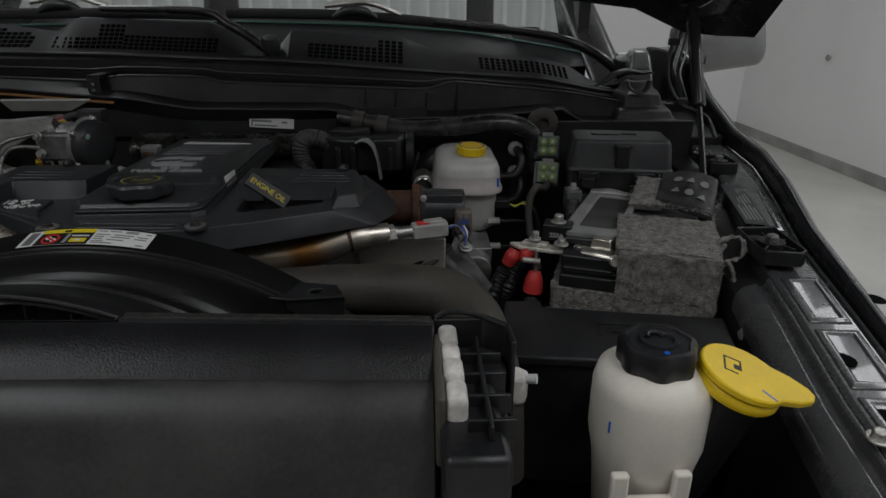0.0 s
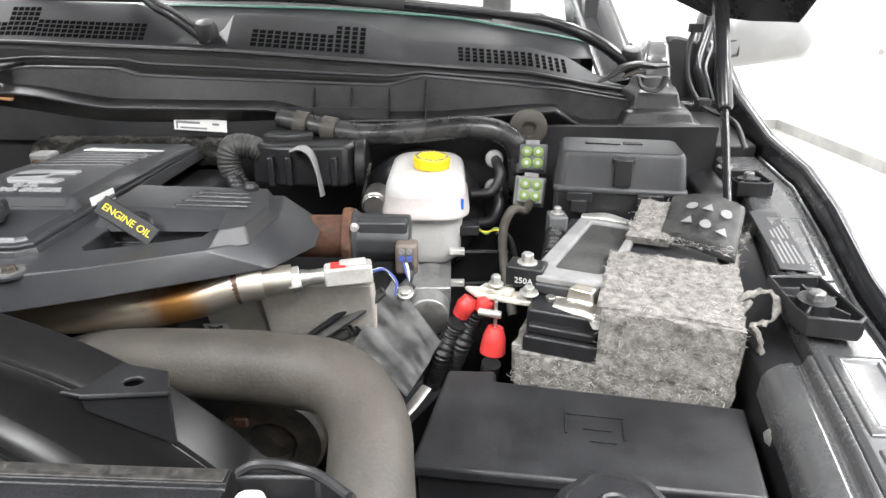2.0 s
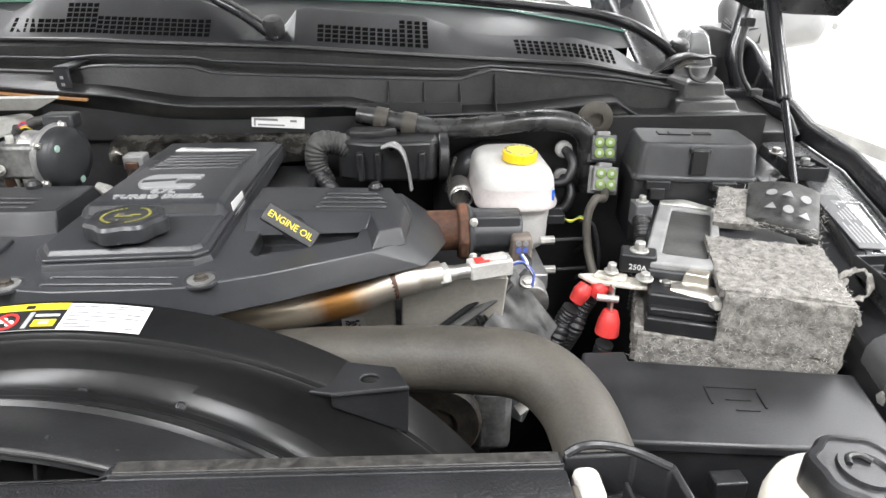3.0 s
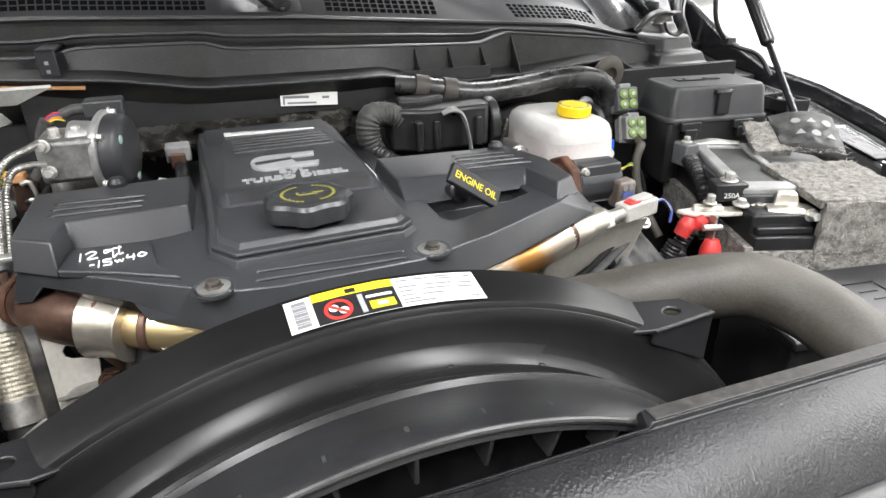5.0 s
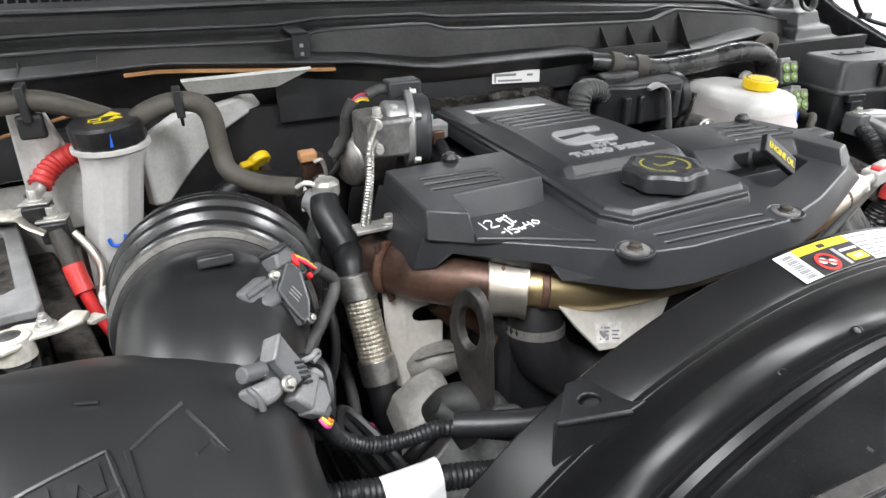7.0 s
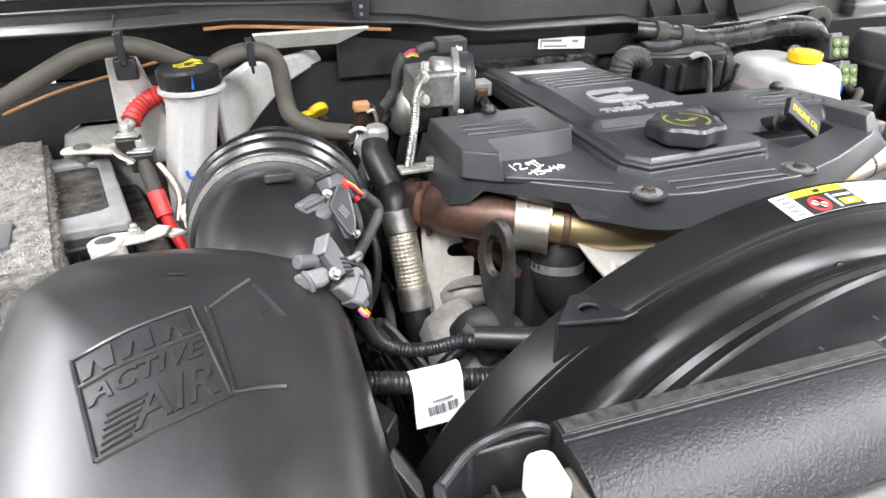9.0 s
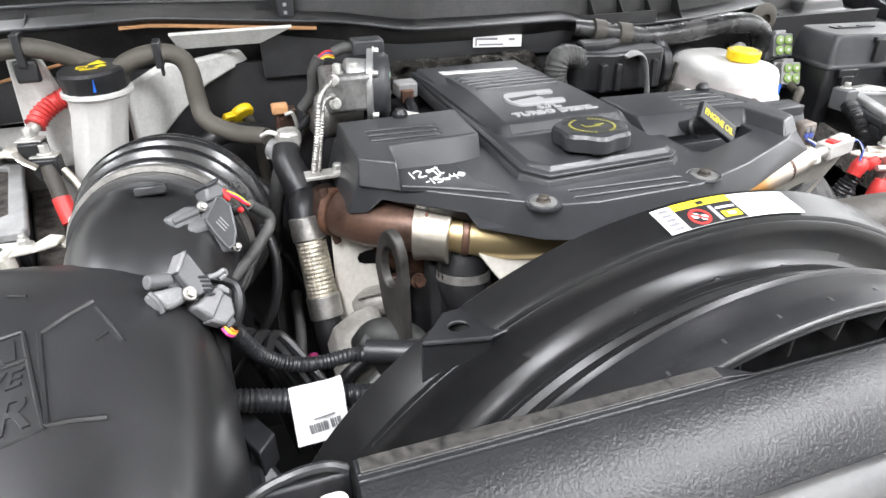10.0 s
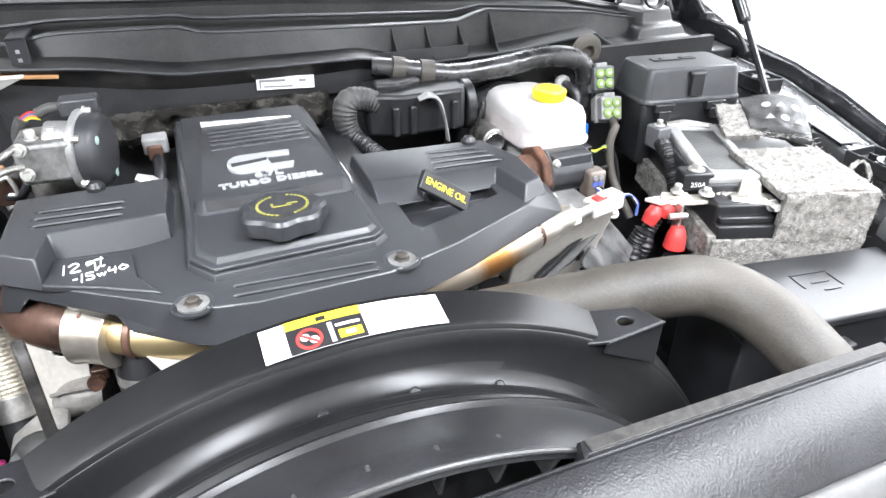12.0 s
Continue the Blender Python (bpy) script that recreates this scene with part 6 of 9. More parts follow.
P1, P2 = V((-0.745, 0.990, 1.190)), V((-0.739, 0.938, 1.075))
lp = lambda k: P1.lerp(P2, k)


def woven(a, b, r, n=60, m=84):
    """A braided sleeve from a to b: crossing strands stand proud."""
    fm_ = along(a, b)
    L = (b - a).length
    rings = []
    for i in range(m + 1):
        h = L * i / m
        ring = []
        for j in range(n):
            g = 2 * math.pi * j / n
            q = r + 0.0008 * math.cos(10 * g + 2 * math.pi * h / 0.0105) * math.cos(10 * g - 2 * math.pi * h / 0.0105)
            ring.append(fm_ @ V((q * math.cos(g), q * math.sin(g), h)))
        rings.append(ring)
    return loft(rings)


part("sleeve", tube([lp(0.0), lp(0.24)], 0.0215, 24, 1, smooth=False), STEEL, jt, "steel end sleeve", bev=0.002)
part("braid", woven(lp(0.22), lp(0.82), 0.0188), BRAIDM, jt, "woven steel braid")
part("sleeve", tube([lp(0.80), lp(1.04)], 0.0215, 24, 1, smooth=False), STEEL, jt, "steel end sleeve", bev=0.002)
part("lower_hose", tube([lp(1.0), lp(1.3), (-0.728, 0.92, 0.98), (-0.72, 0.93, 0.90)], 0.0185, 18, 5), RUBBER, jt, "black rubber hose")
dip = thing("transmission_dipstick", "yellow dipstick handle on a steel tube", "dipstick", (-0.80, 1.25, 1.1))
dm = frame_at((-0.796, 1.305, 1.233), (-0.85, -0.5, 0.0), (0, -0.7, 0.7))
part("handle", lathe([(0.017, -0.006), (0.019, -0.003), (0.019, 0.005), (0.016, 0.008)], 24, dm, box((0.008, -0.007, -0.005), (0.034, 0.007, 0.005), dm)), YELLOW, dip, "yellow plastic handle", bev=0.002)
part("dipstick_tube", tube([(-0.792, 1.312, 1.228), (-0.785, 1.318, 1.205), (-0.776, 1.315, 1.15), (-0.77, 1.30, 1.0)], 0.0095, 12, 6), OLDHOSE, dip, "dull steel tube")

# ---- turbo actuator ----
act = thing("turbo_actuator", "grey cast actuator with a round cover and wiring plug", "actuator", (-0.65, 1.12, 1.25))
am = along((-0.600, 1.116, 1.306), (-0.45, 1.078, 1.300))
am2 = am @ Matrix.Translation((0, 0, -0.022)) @ Matrix.Diagonal((0.88, 0.88, 1, 1))
part("gear_housing", lathe([(0.030, -0.006), (0.050, -0.003), (0.052, 0.004), (0.052, 0.018), (0.047, 0.024), (0.030, 0.027), (0.0, 0.027)], 36, am2), DARKGREY, act, "dark grey round cover", smooth=45)
part("cover_flange", lathe([(0.055, -0.005), (0.056, -0.003), (0.056, 0.002), (0.053, 0.004)], 36, am2, lobes=5, depth=0.03), ALU, act, "cast flange")
for k in range(5):
    a = 2 * math.pi * k / 5
    p = am2 @ V((0.054 * math.cos(a), 0.054 * math.sin(a), 0.002))
    hexbolt(act, p, am2.to_3x3() @ V((0, 0, 1)), 0.0045, 0.006, 0.006)
for k in (1, 3):
    part("cover_plug", lathe([(0.0058, 0), (0.0058, 0.0008), (0.0, 0.0012)], 16, am2 @ Matrix.Translation((0.040 * math.cos(2 * math.pi * k / 5 + 1.2), 0.040 * math.sin(2 * math.pi * k / 5 + 1.2), 0.0255))), PALEGREEN, act, "pale green sealing plug")
part("motor_housing", box((-0.690, 1.078, 1.286), (-0.625, 1.15, 1.336)), DULLAL, act, "cast aluminium block", bev=0.006)
part("motor_neck", tube([(-0.66, 1.115, 1.318), (-0.610, 1.112, 1.312)], 0.032, 18, 1, smooth=False), ALU, act, bev=0.004)
for x in (-0.682, -0.660):
    hexbolt(act, (x + 0.012, 1.10, 1.334), (0, 0, 1), 0.006, 0.010, 0.008)
for z in (1.332, 1.302):
    hexbolt(act, (-0.680, 1.076, z), (0, -1, 0.1), 0.006, 0.008, 0.008)
part("wiring_plug", box((-0.640, 1.135, 1.345), (-0.596, 1.165, 1.366)), DARKGREY, act, "grey wiring plug", bev=0.003)
for k, c in enumerate((REDW, BLUEW, ORANGEINK, YELW)):
    wire(act, [(-0.664, 1.15, 1.352 - 0.003 * k), (-0.674, 1.15, 1.353 - 0.0025 * k), (-0.684, 1.152, 1.347 - 0.002 * k), (-0.69, 1.155, 1.335)], 0.0012, c)
part("plug_lead", tube([(-0.640, 1.15, 1.355), (-0.652, 1.15, 1.355), (-0.666, 1.15, 1.350)], 0.007, 10, 4), TAPE, act, "taped lead")
part("plug_lead", tube([(-0.684, 1.152, 1.345), (-0.694, 1.155, 1.325), (-0.698, 1.16, 1.295), (-0.715, 1.165, 1.272)], 0.008, 10, 6), TAPE, act, "taped lead")
part("round_motor", lathe([(0.03, 0), (0.036, 0.006), (0.036, 0.06), (0.03, 0.066)], 24, along((-0.70, 1.16, 1.262), (-0.60, 1.20, 1.262))), STEEL, act, "dull metal motor can", smooth=50)
part("link_rod", tube([(-0.683, 1.074, 1.336), (-0.690, 1.05, 1.336), (-0.702, 1.025, 1.334), (-0.711, 1.008, 1.322), (-0.716, 1.0, 1.295), (-0.727, 0.998, 1.243)], 0.0036, 14, 8, ripple=0.0004, pitch=0.0034), STEEL, act, "ribbed steel link")
part("link_rod", tube([(-0.683, 1.074, 1.312), (-0.692, 1.05, 1.319), (-0.702, 1.028, 1.320), (-0.708, 1.012, 1.308), (-0.712, 1.006, 1.290), (-0.7205, 1.002, 1.243)], 0.0036, 14, 8, ripple=0.0004, pitch=0.0034), STEEL, act, "ribbed steel link")
part("link_bracket", box((-0.738, 0.985, 1.238), (-0.690, 1.008, 1.243)), ZINC, act, "zinc bracket plate", bev=0.001)
hexbolt(act, (-0.698, 0.993, 1.243), (0, 0, 1), 0.006, 0.008, 0.008)
tv = thing("turbo_flange", "rusty turbo outlet flange with a band clamp", "flange", (-0.70, 0.99, 1.18))
part("flange_ring", tube([(-0.716, 0.975, 1.200), (-0.708, 0.968, 1.200)], 0.030, 24, 1, smooth=False), RUST, tv, "rusty round flange", bev=0.003)
part("flange_stub", tube([(-0.708, 0.968, 1.200), (-0.685, 0.95, 1.205)], 0.025, 20, 1, smooth=False), RUST, tv, "rusty stub", bev=0.002)
part("flange_clamp", tube([(-0.722, 0.966, 1.235), (-0.719, 0.955, 1.20), (-0.712, 0.955, 1.165)], 0.005, 8, 5, flat=0.5), BROWNP, tv, "browned clamp strip")
vlv = thing("coolant_valve", "brown plastic valve with a tan plug near the firewall", "valve", (-0.74, 1.2, 1.2))
part("valve_body", box((-0.752, 1.185, 1.222), (-0.720, 1.215, 1.266)), BROWNP, vlv, "brown body", bev=0.004)
part("valve_plug", box((-0.756, 1.18, 1.262), (-0.732, 1.20, 1.276)), TAN, vlv, "tan plug", bev=0.003)
part("valve_pipe", tube([(-0.74, 1.19, 1.235), (-0.72, 1.18, 1.24), (-0.70, 1.175, 1.262), (-0.69, 1.17, 1.275)], 0.006, 10, 6), BLACK, vlv)
part("hose_clamp", tube([(-0.738, 1.18, 1.262), (-0.728, 1.178, 1.264), (-0.724, 1.178, 1.242), (-0.734, 1.18, 1.240)], 0.003, 8, 4), ZINC, vlv, "zinc spring clamp")

# ---- engine front below the cover ----
sp = thing("turbo_heat_plate", "scuffed silver heat plate beside the turbo", "heat shield", (-0.70, 0.93, 1.0))
pf = frame_at((-0.698, 0.966, 1.176), (0.97, -0.2, 0), (0, 0.25, 0.97))
part("plate", prism([(0.0004, -0.0095), (0.0060, -0.0055), (0.0123, 0.0011), (0.0260, 0.0035), (0.0394, 0.0025), (0.0490, -0.0030), (0.0520, -0.0100), (0.0506, -0.0216), (0.0432, -0.026), (0.0200, -0.0300), (0.0130, -0.0330), (0.0100, -0.0385), (0.0120, -0.0445), (0.0180, -0.0470), (0.0420, -0.0480), (0.0456, -0.0510), (0.044, -0.0751), (0.0219, -0.086), (0.0080, -0.098), (0.0035, -0.108), (0.0025, -0.1313)], 0, 0.003, pf), SHIELD, sp, "scuffed pale plate with an open slot", bev=0.001)
part("plate_flange", loft([[pf @ V((0.001 + a, b, c)) for a, b, c in ((0.001, y0, 0.0028), (-0.004, y0 + 0.002, 0.002), (-0.022, y0 + 0.006, -0.010), (-0.022, y0 + 0.006, -0.013), (-0.002, y0 + 0.001, -0.001))] for y0 in (-0.0095, -0.035, -0.070, -0.100, -0.1313)]), SHIELD, sp, "folded plate flange", bev=0.0006)
part("plate_boss", lathe([(0.0125, 0.0), (0.0125, 0.0012), (0.0090, 0.0024), (0.0060, 0.0008)], 24, pf @ Matrix.Translation((0.0345, -0.0080, 0.003))), SHIELD, sp, "raised round boss")
hexbolt(sp, pf @ V((0.0345, -0.0080, 0.003)), pf.to_3x3() @ V((0, 0, 1)), 0.0048, 0.004, 0.006, BROWNP)
th = thing("thermostat_housing", "rough cast aluminium coolant housing", "housing", (-0.68, 0.89, 1.05))
part("housing_body", tube([(-0.690, 0.945, 1.070), (-0.678, 0.935, 1.080), (-0.660, 0.930, 1.084), (-0.645, 0.926, 1.084)], [0.020, 0.022, 0.022, 0.018], 20, 6), PALEALU, th, "pale rough cast body", smooth=60)
part("housing_seam", tube([(-0.700, 0.925, 1.098), (-0.680, 0.918, 1.104), (-0.655, 0.910, 1.108)], 0.0025, 8, 4), PALEALU, th, "cast seam")
part("housing_clip", prism([(-0.655, 0.920), (-0.636, 0.918), (-0.632, 0.928), (-0.652, 0.932)], 1.108, 1.122), BROWNP, th, "browned clip", bev=0.002)
oc = thing("oil_cooler_elbow", "dull dark cast elbow with a bolted foot", "pipe elbow", (-0.68, 0.82, 1.05))
part("elbow_body", tube([(-0.712, 0.840, 1.090), (-0.700, 0.830, 1.108), (-0.682, 0.822, 1.112), (-0.662, 0.815, 1.100), (-0.648, 0.810, 1.075)], [0.016, 0.019, 0.020, 0.020, 0.018], 20, 6), OILGREY, oc, "dull cast elbow", smooth=60)
part("elbow_spout", tube([(-0.716, 0.825, 1.112), (-0.700, 0.815, 1.100), (-0.690, 0.800, 1.078)], [0.012, 0.014, 0.012], 16, 5), OILGREY, oc, "short spout", smooth=60)
fm2 = frame_at((-0.659, 0.775, 1.1165), (0.95, -0.05, -0.28), (0.1, 0.75, 0.55))
part("elbow_foot", prism([(-0.030, 0.000), (-0.014, 0.016), (0.010, 0.017), (0.026, 0.006), (0.030, -0.012), (-0.010, -0.016)], -0.012, 0.001, fm2), OILGREY, oc, "flat bolted foot", bev=0.003)
hexbolt(oc, fm2 @ V((0, 0, 0.001)), fm2.to_3x3() @ V((0, 0, 1)), 0.0062, 0.006, 0.0085, PAPERBOLT)
be = thing("lifting_eye", "dark cast iron engine lifting eye", "lifting eye", (-0.66, 0.83, 1.08))
em = frame_at((-0.672, 0.826, 1.160), (0.30, -0.95, 0), (0.05, 0.0, 1)) @ Matrix.Diagonal((0.82, 0.86, 0.9, 1))
ring_o = [(0.034 * math.cos(radians(a)) * (0.9 if math.sin(radians(a)) > 0 else 1), 0.05 * math.sin(radians(a)) + 0.045) for a in range(-20, 201, 12)]
eye = cut(prism([*ring_o, (-0.016, -0.02), (0.016, -0.07), (0.040, -0.05)], 0, 0.012, em), prism([(0.018 * math.cos(radians(a)), 0.027 * math.sin(radians(a)) + 0.046) for a in range(0, 360, 15)], -0.02, 0.03, em))
part("eye_plate", eye, EYEIRON, be, "dark cast plate", bev=0.002)
man = thing("exhaust_manifold", "rusty cast iron exhaust manifold", "manifold", (-0.62, 0.95, 1.1))
for x, y, z, r in ((-0.64, 0.93, 1.15, 0.032), (-0.60, 0.95, 1.13, 0.034), (-0.66, 0.97, 1.14, 0.03)):
    part("runner", tube([(x, y, z + 0.03), (x + 0.02, y - 0.01, z), (x + 0.05, y, z - 0.04), (x + 0.06, y + 0.03, z - 0.09)], r * 0.8, 16, 5), RUST, man, "rusty runner", smooth=60)
part("runner", tube([(-0.66, 0.95, 1.165), (-0.635, 0.945, 1.150), (-0.60, 0.93, 1.135), (-0.565, 0.92, 1.125)], 0.022, 16, 5), RUST, man, "rusty runner", smooth=60)
hexbolt(man, (-0.637, 0.865, 1.148), (0.2, -1, 0.3), 0.008, 0.006, 0.009, RUST)
up = thing("coolant_hose_elbow", "fat black rubber hose elbow below the cover", "hose", (-0.55, 0.85, 1.1))
part("hose_clamp", tube([(-0.583, 0.857, 1.158), (-0.584, 0.855, 1.148)], 0.0325, 24, 1, smooth=False), STEEL, up, "dull steel clamp band")
part("hose_body", tube([(-0.575, 0.865, 1.185), (-0.585, 0.855, 1.150), (-0.570, 0.845, 1.110), (-0.530, 0.835, 1.085), (-0.48, 0.83, 1.080), (-0.40, 0.84, 1.09)], 0.031, 22, 8), RUBBER, up, "black rubber")
sh2 = thing("timing_cover_plate", "pale aluminium plate with a part label", "plate", (-0.52, 0.8, 1.15))
pm_ = frame_at((-0.600, 0.828, 1.206), (0.96, -0.02, -0.28), (0.1, 0.5, 0.85))
part("plate", prism([(0.012, 0.006), (0.13, 0.03), (0.19, 0.03), (0.165, -0.012), (0.125, -0.044), (0.075, -0.050), (0.045, -0.026)], 0, 0.004, pm_), SHIELD, sh2, "pale plate", bev=0.001)
plb = part("part_label", box((0.070, -0.042, 0.004), (0.104, -0.020, 0.0048), pm_), CLIPW, sh2, "worn white label")
code = bmesh.new()
rs = random.Random(21)
for i in range(7):
    for j in range(7):
        if rs.random() < 0.5:
            box((0.074 + 0.002 * i, -0.039 + 0.002 * j, 0.0048), (0.076 + 0.002 * i, -0.037 + 0.002 * j, 0.0051), pm_, code)
part("label_print", bar_print(pm_ @ Matrix.Translation((0.091, -0.038, 0.0048)), [(0, 0.010, 0, 0.0018), (0, 0.008, 0.004, 0.0058), (0, 0.010, 0.008, 0.0098)], code), INK, plb)
eng = thing("engine_block", "grimy dark engine block and hidden lower parts", "engine", (-0.41, 1.05, 0.6))
part("block_casting", box((-0.62, 0.86, 0.55), (-0.20, 1.33, 1.165)), DEEP, eng, "grimy dark casting", bev=0.01)
part("valve_cover", box((-0.56, 0.90, 1.16), (-0.26, 1.30, 1.235)), BLACK, eng, "black valve cover", bev=0.01)
for x0, y0, z0, x1, y1, z1, m_ in ((-0.74, 0.80, 0.85, -0.62, 0.93, 0.99, DEEP), (-0.30, 0.82, 0.8, -0.12, 0.98, 1.10, DEEP), (-0.66, 0.76, 0.9, -0.50, 0.84, 1.0, DULLAL), (-0.20, 0.98, 0.8, 0.02, 1.2, 1.12, DEEP)):
    part("lower_casting", box((x0, y0, z0), (x1, y1, z1)), m_, eng, bev=0.012)
brk = thing("accessory_bracket", "stained aluminium accessory bracket", "bracket", (-0.70, 0.8, 1.0))
part("bracket_arm", loft([[(-0.748, y, 1.050 + h), (-0.738, y, 1.074 + h), (-0.712, y, 1.092 + h), (-0.690, y, 1.097 + h), (-0.678, y, 1.090 + h), (-0.682, y, 1.078 + h), (-0.700, y, 1.062 + h), (-0.705, y, 1.040 + h)] for y, h in ((0.900, 0.006), (0.868, 0.0), (0.850, -0.010), (0.840, -0.03))]), PALEALU, brk, "pale cast arm", bev=0.004)
part("bracket_arm", prism([(0, 0), (0.055, 0.03), (0.085, 0.062), (0.10, 0.05), (0.16, 0.03), (0.165, 0.0), (0.09, -0.03), (0.02, -0.03)], 0, 0.03, frame_at((-0.765, 0.85, 1.00), (0.97, -0.2, 0), (0.1, 0.6, 0.75))), DULLAL, brk, "stained cast arm", bev=0.006)

# ---- air intake tube, sensors and air box ----
it = thing("intake_tube", "black ribbed rubber intake tube with a band clamp", "air duct", (-0.88, 0.93, 1.2))
AX = V((0.12, 0.98, -0.14)).normalized()
C0 = V((-0.902, 0.850, 1.232))
AXM = along(C0, C0 + AX)
rib_prof = [(0.085, 0.034)]
for k, r in enumerate((0.092, 0.099, 0.104, 0.102)):
    h = 0.054 + 0.023 * k
    rib_prof += [(r - 0.011, h), (r - 0.003, h + 0.002), (r, h + 0.006), (r, h + 0.012), (r - 0.003, h + 0.016), (r - 0.011, h + 0.018)]
part("ribbed_boot", lathe([*rib_prof, (0.085, 0.15), (0.066, 0.18)], 64, AXM), GLOSSRUB, it, "glossy ribbed rubber boot", smooth=60)
part("tube_neck", tube([C0 + AX * 0.045, C0 + AX * 0.012, C0 - AX * 0.014 + V((-0.002, 0, -0.006)), (-0.910, 0.795, 1.212), (-0.917, 0.760, 1.172), (-0.92, 0.745, 1.11)], [0.080, 0.078, 0.073, 0.069, 0.070, 0.072], 48, 7), AIRBOX, it, "smooth black neck", smooth=60)
part("neck_rim", lathe([(0.079, 0.020), (0.0845, 0.022), (0.0845, 0.034), (0.080, 0.036)], 64, AXM), AIRBOX, it, "raised neck rim")
part("band_clamp", lathe([(0.087, 0.038), (0.0895, 0.038), (0.0895, 0.049), (0.087, 0.049)], 64, AXM), STEEL, it, "dull steel band clamp")
part("clamp_screw", box((-0.014, -0.004, -0.006), (0.014, 0.005, 0.006), frame_at(C0 + AX * 0.030 + V((0.010, -0.028, 0.082)), (1, 0, 0), (0, 0.3, 1))), BLACK, it, "black clamp catch", bev=0.002)
part("duct_elbow", tube([C0 + AX * 0.13, C0 + AX * 0.20, (-0.85, 1.09, 1.13), (-0.80, 1.12, 1.05), (-0.76, 1.10, 0.96)], [0.072, 0.066, 0.06, 0.06, 0.06], 32, 6), RUBBER, it, "black duct elbow")
SZ, SX = V((0.60, -0.55, 0.58)), V((0.52, -0.15, -0.84))
SY = SZ.cross(SX)
m1 = frame_at((-0.838, 0.834, 1.271), SX, SY)
s1 = thing("air_flow_sensor", "dark grey air flow sensor with a red locked plug", "sensor", m1.translation, "intake sensors")
lid = [(-0.0150, -0.0060), (-0.0200, 0.0200), (-0.0160, 0.0245), (-0.0057, 0.0256), (0.0139, 0.0095), (0.0209, -0.0032), (0.0193, -0.0098), (0.0150, -0.0105), (-0.0014, -0.0093)]
grow = lambda p, k: [(0.001 + (a - 0.001) * k, 0.006 + (b - 0.006) * k) for a, b in p]
part("sensor_pad", prism(grow(lid, 1.35), -0.050, -0.020, m1), AIRBOX, s1, "moulded mounting pad", bev=0.004)
part("sensor_body", prism(grow(lid, 1.15), -0.022, 0.000, m1), MIDGREY, s1, "grey body", bev=0.003)
part("sensor_lid", prism(lid, 0.000, 0.0035, m1), DARKGREY, s1, "dark lid", bev=0.001)
part("lid_rim", tube([m1 @ V((*p, 0.0035)) for p in lid + lid[:1]], 0.0011, 6, 1, smooth=False), MIDGREY, s1, "raised lid rim")
part("lid_print", bar_print(m1 @ Matrix.Translation((-0.006, 0.000, 0.0035)), [(0.0, 0.012, 0.000 + 0.0035 * k, 0.001 + 0.0035 * k) for k in range(3)]), INKW, s1, "faint print bars")
part("sensor_port", prism([(-0.0404, -0.0320), (-0.0340, -0.0070), (-0.0290, 0.0000), (-0.0215, 0.0040), (-0.0150, -0.0040), (-0.0120, -0.0200), (-0.0258, -0.0340)], -0.020, -0.001, m1), MIDGREY, s1, "grey port block", bev=0.004, segs=3)
part("port_barrel", tube([m1 @ V(p) for p in ((-0.0190, -0.0330, -0.011), (-0.0150, -0.0200, -0.008), (-0.0110, -0.0060, -0.008))], [0.0095, 0.010, 0.010], 18, 4), MIDGREY, s1, "rounded port")
part("port_ridge", tube([m1 @ V((-0.0330, -0.0300, -0.002)), m1 @ V((-0.0240, -0.0040, 0.000))], 0.0030, 10, 1, smooth=False), MIDGREY, s1)
part("port_lip", tube([m1 @ V((-0.0130, -0.0370, -0.006)), m1 @ V((-0.0090, -0.0230, -0.004))], 0.0018, 8, 1, smooth=False), MIDGREY, s1)
for p in ((-0.0246, 0.0012, 0.002), (0.0250, -0.0006, -0.001)):
    hexbolt(s1, m1 @ V(p), m1.to_3x3() @ V((0, 0, 1)), 0.0036, 0.003, 0.0048, STEEL)
part("bolt_ear", prism([(0.016, -0.006), (0.024, -0.007), (0.030, -0.001), (0.027, 0.005), (0.018, 0.004)], -0.012, -0.002, m1), MIDGREY, s1, "bolt ear", bev=0.002)
part("wire_plug", prism([(-0.0338, 0.0203), (-0.0292, 0.0350), (-0.0207, 0.0380), (-0.0150, 0.0285), (-0.0185, 0.0219), (-0.0232, 0.0108)], -0.016, 0.003, m1), MIDGREY, s1, "grey wire plug", bev=0.0025)
part("plug_hood", prism([(-0.0370, 0.0200), (-0.0325, 0.0195), (-0.0285, 0.0350), (-0.0320, 0.0370)], -0.016, 0.006, m1), DARKGREY, s1, bev=0.0015)
part("plug_latch", prism([(-0.0180, 0.0215), (-0.0140, 0.0300), (0.0040, 0.0370), (0.0090, 0.0330), (-0.0040, 0.0262)], -0.012, -0.002, m1), BLACK, s1, "black latch frame", bev=0.0015)
for k in range(3):
    part("latch_bar", tube([m1 @ V((-0.0130 + 0.006 * k, 0.0245 + 0.002 * k, 0.0)), m1 @ V((-0.0110 + 0.006 * k, 0.0310 + 0.002 * k, 0.0))], 0.0011, 6, 1, smooth=False), DARKGREY, s1)
part("plug_lock", prism([(-0.0220, 0.0330), (-0.0190, 0.0370), (-0.0090, 0.0340), (-0.0085, 0.0300), (-0.0140, 0.0290)], -0.002, 0.003, m1), REDW, s1, "red lock tab", bev=0.001)
part("plug_lock", box((0.0035, 0.0330, -0.003), (0.0085, 0.0370, 0.002), m1), REDW, s1, "red tab", bev=0.0008)
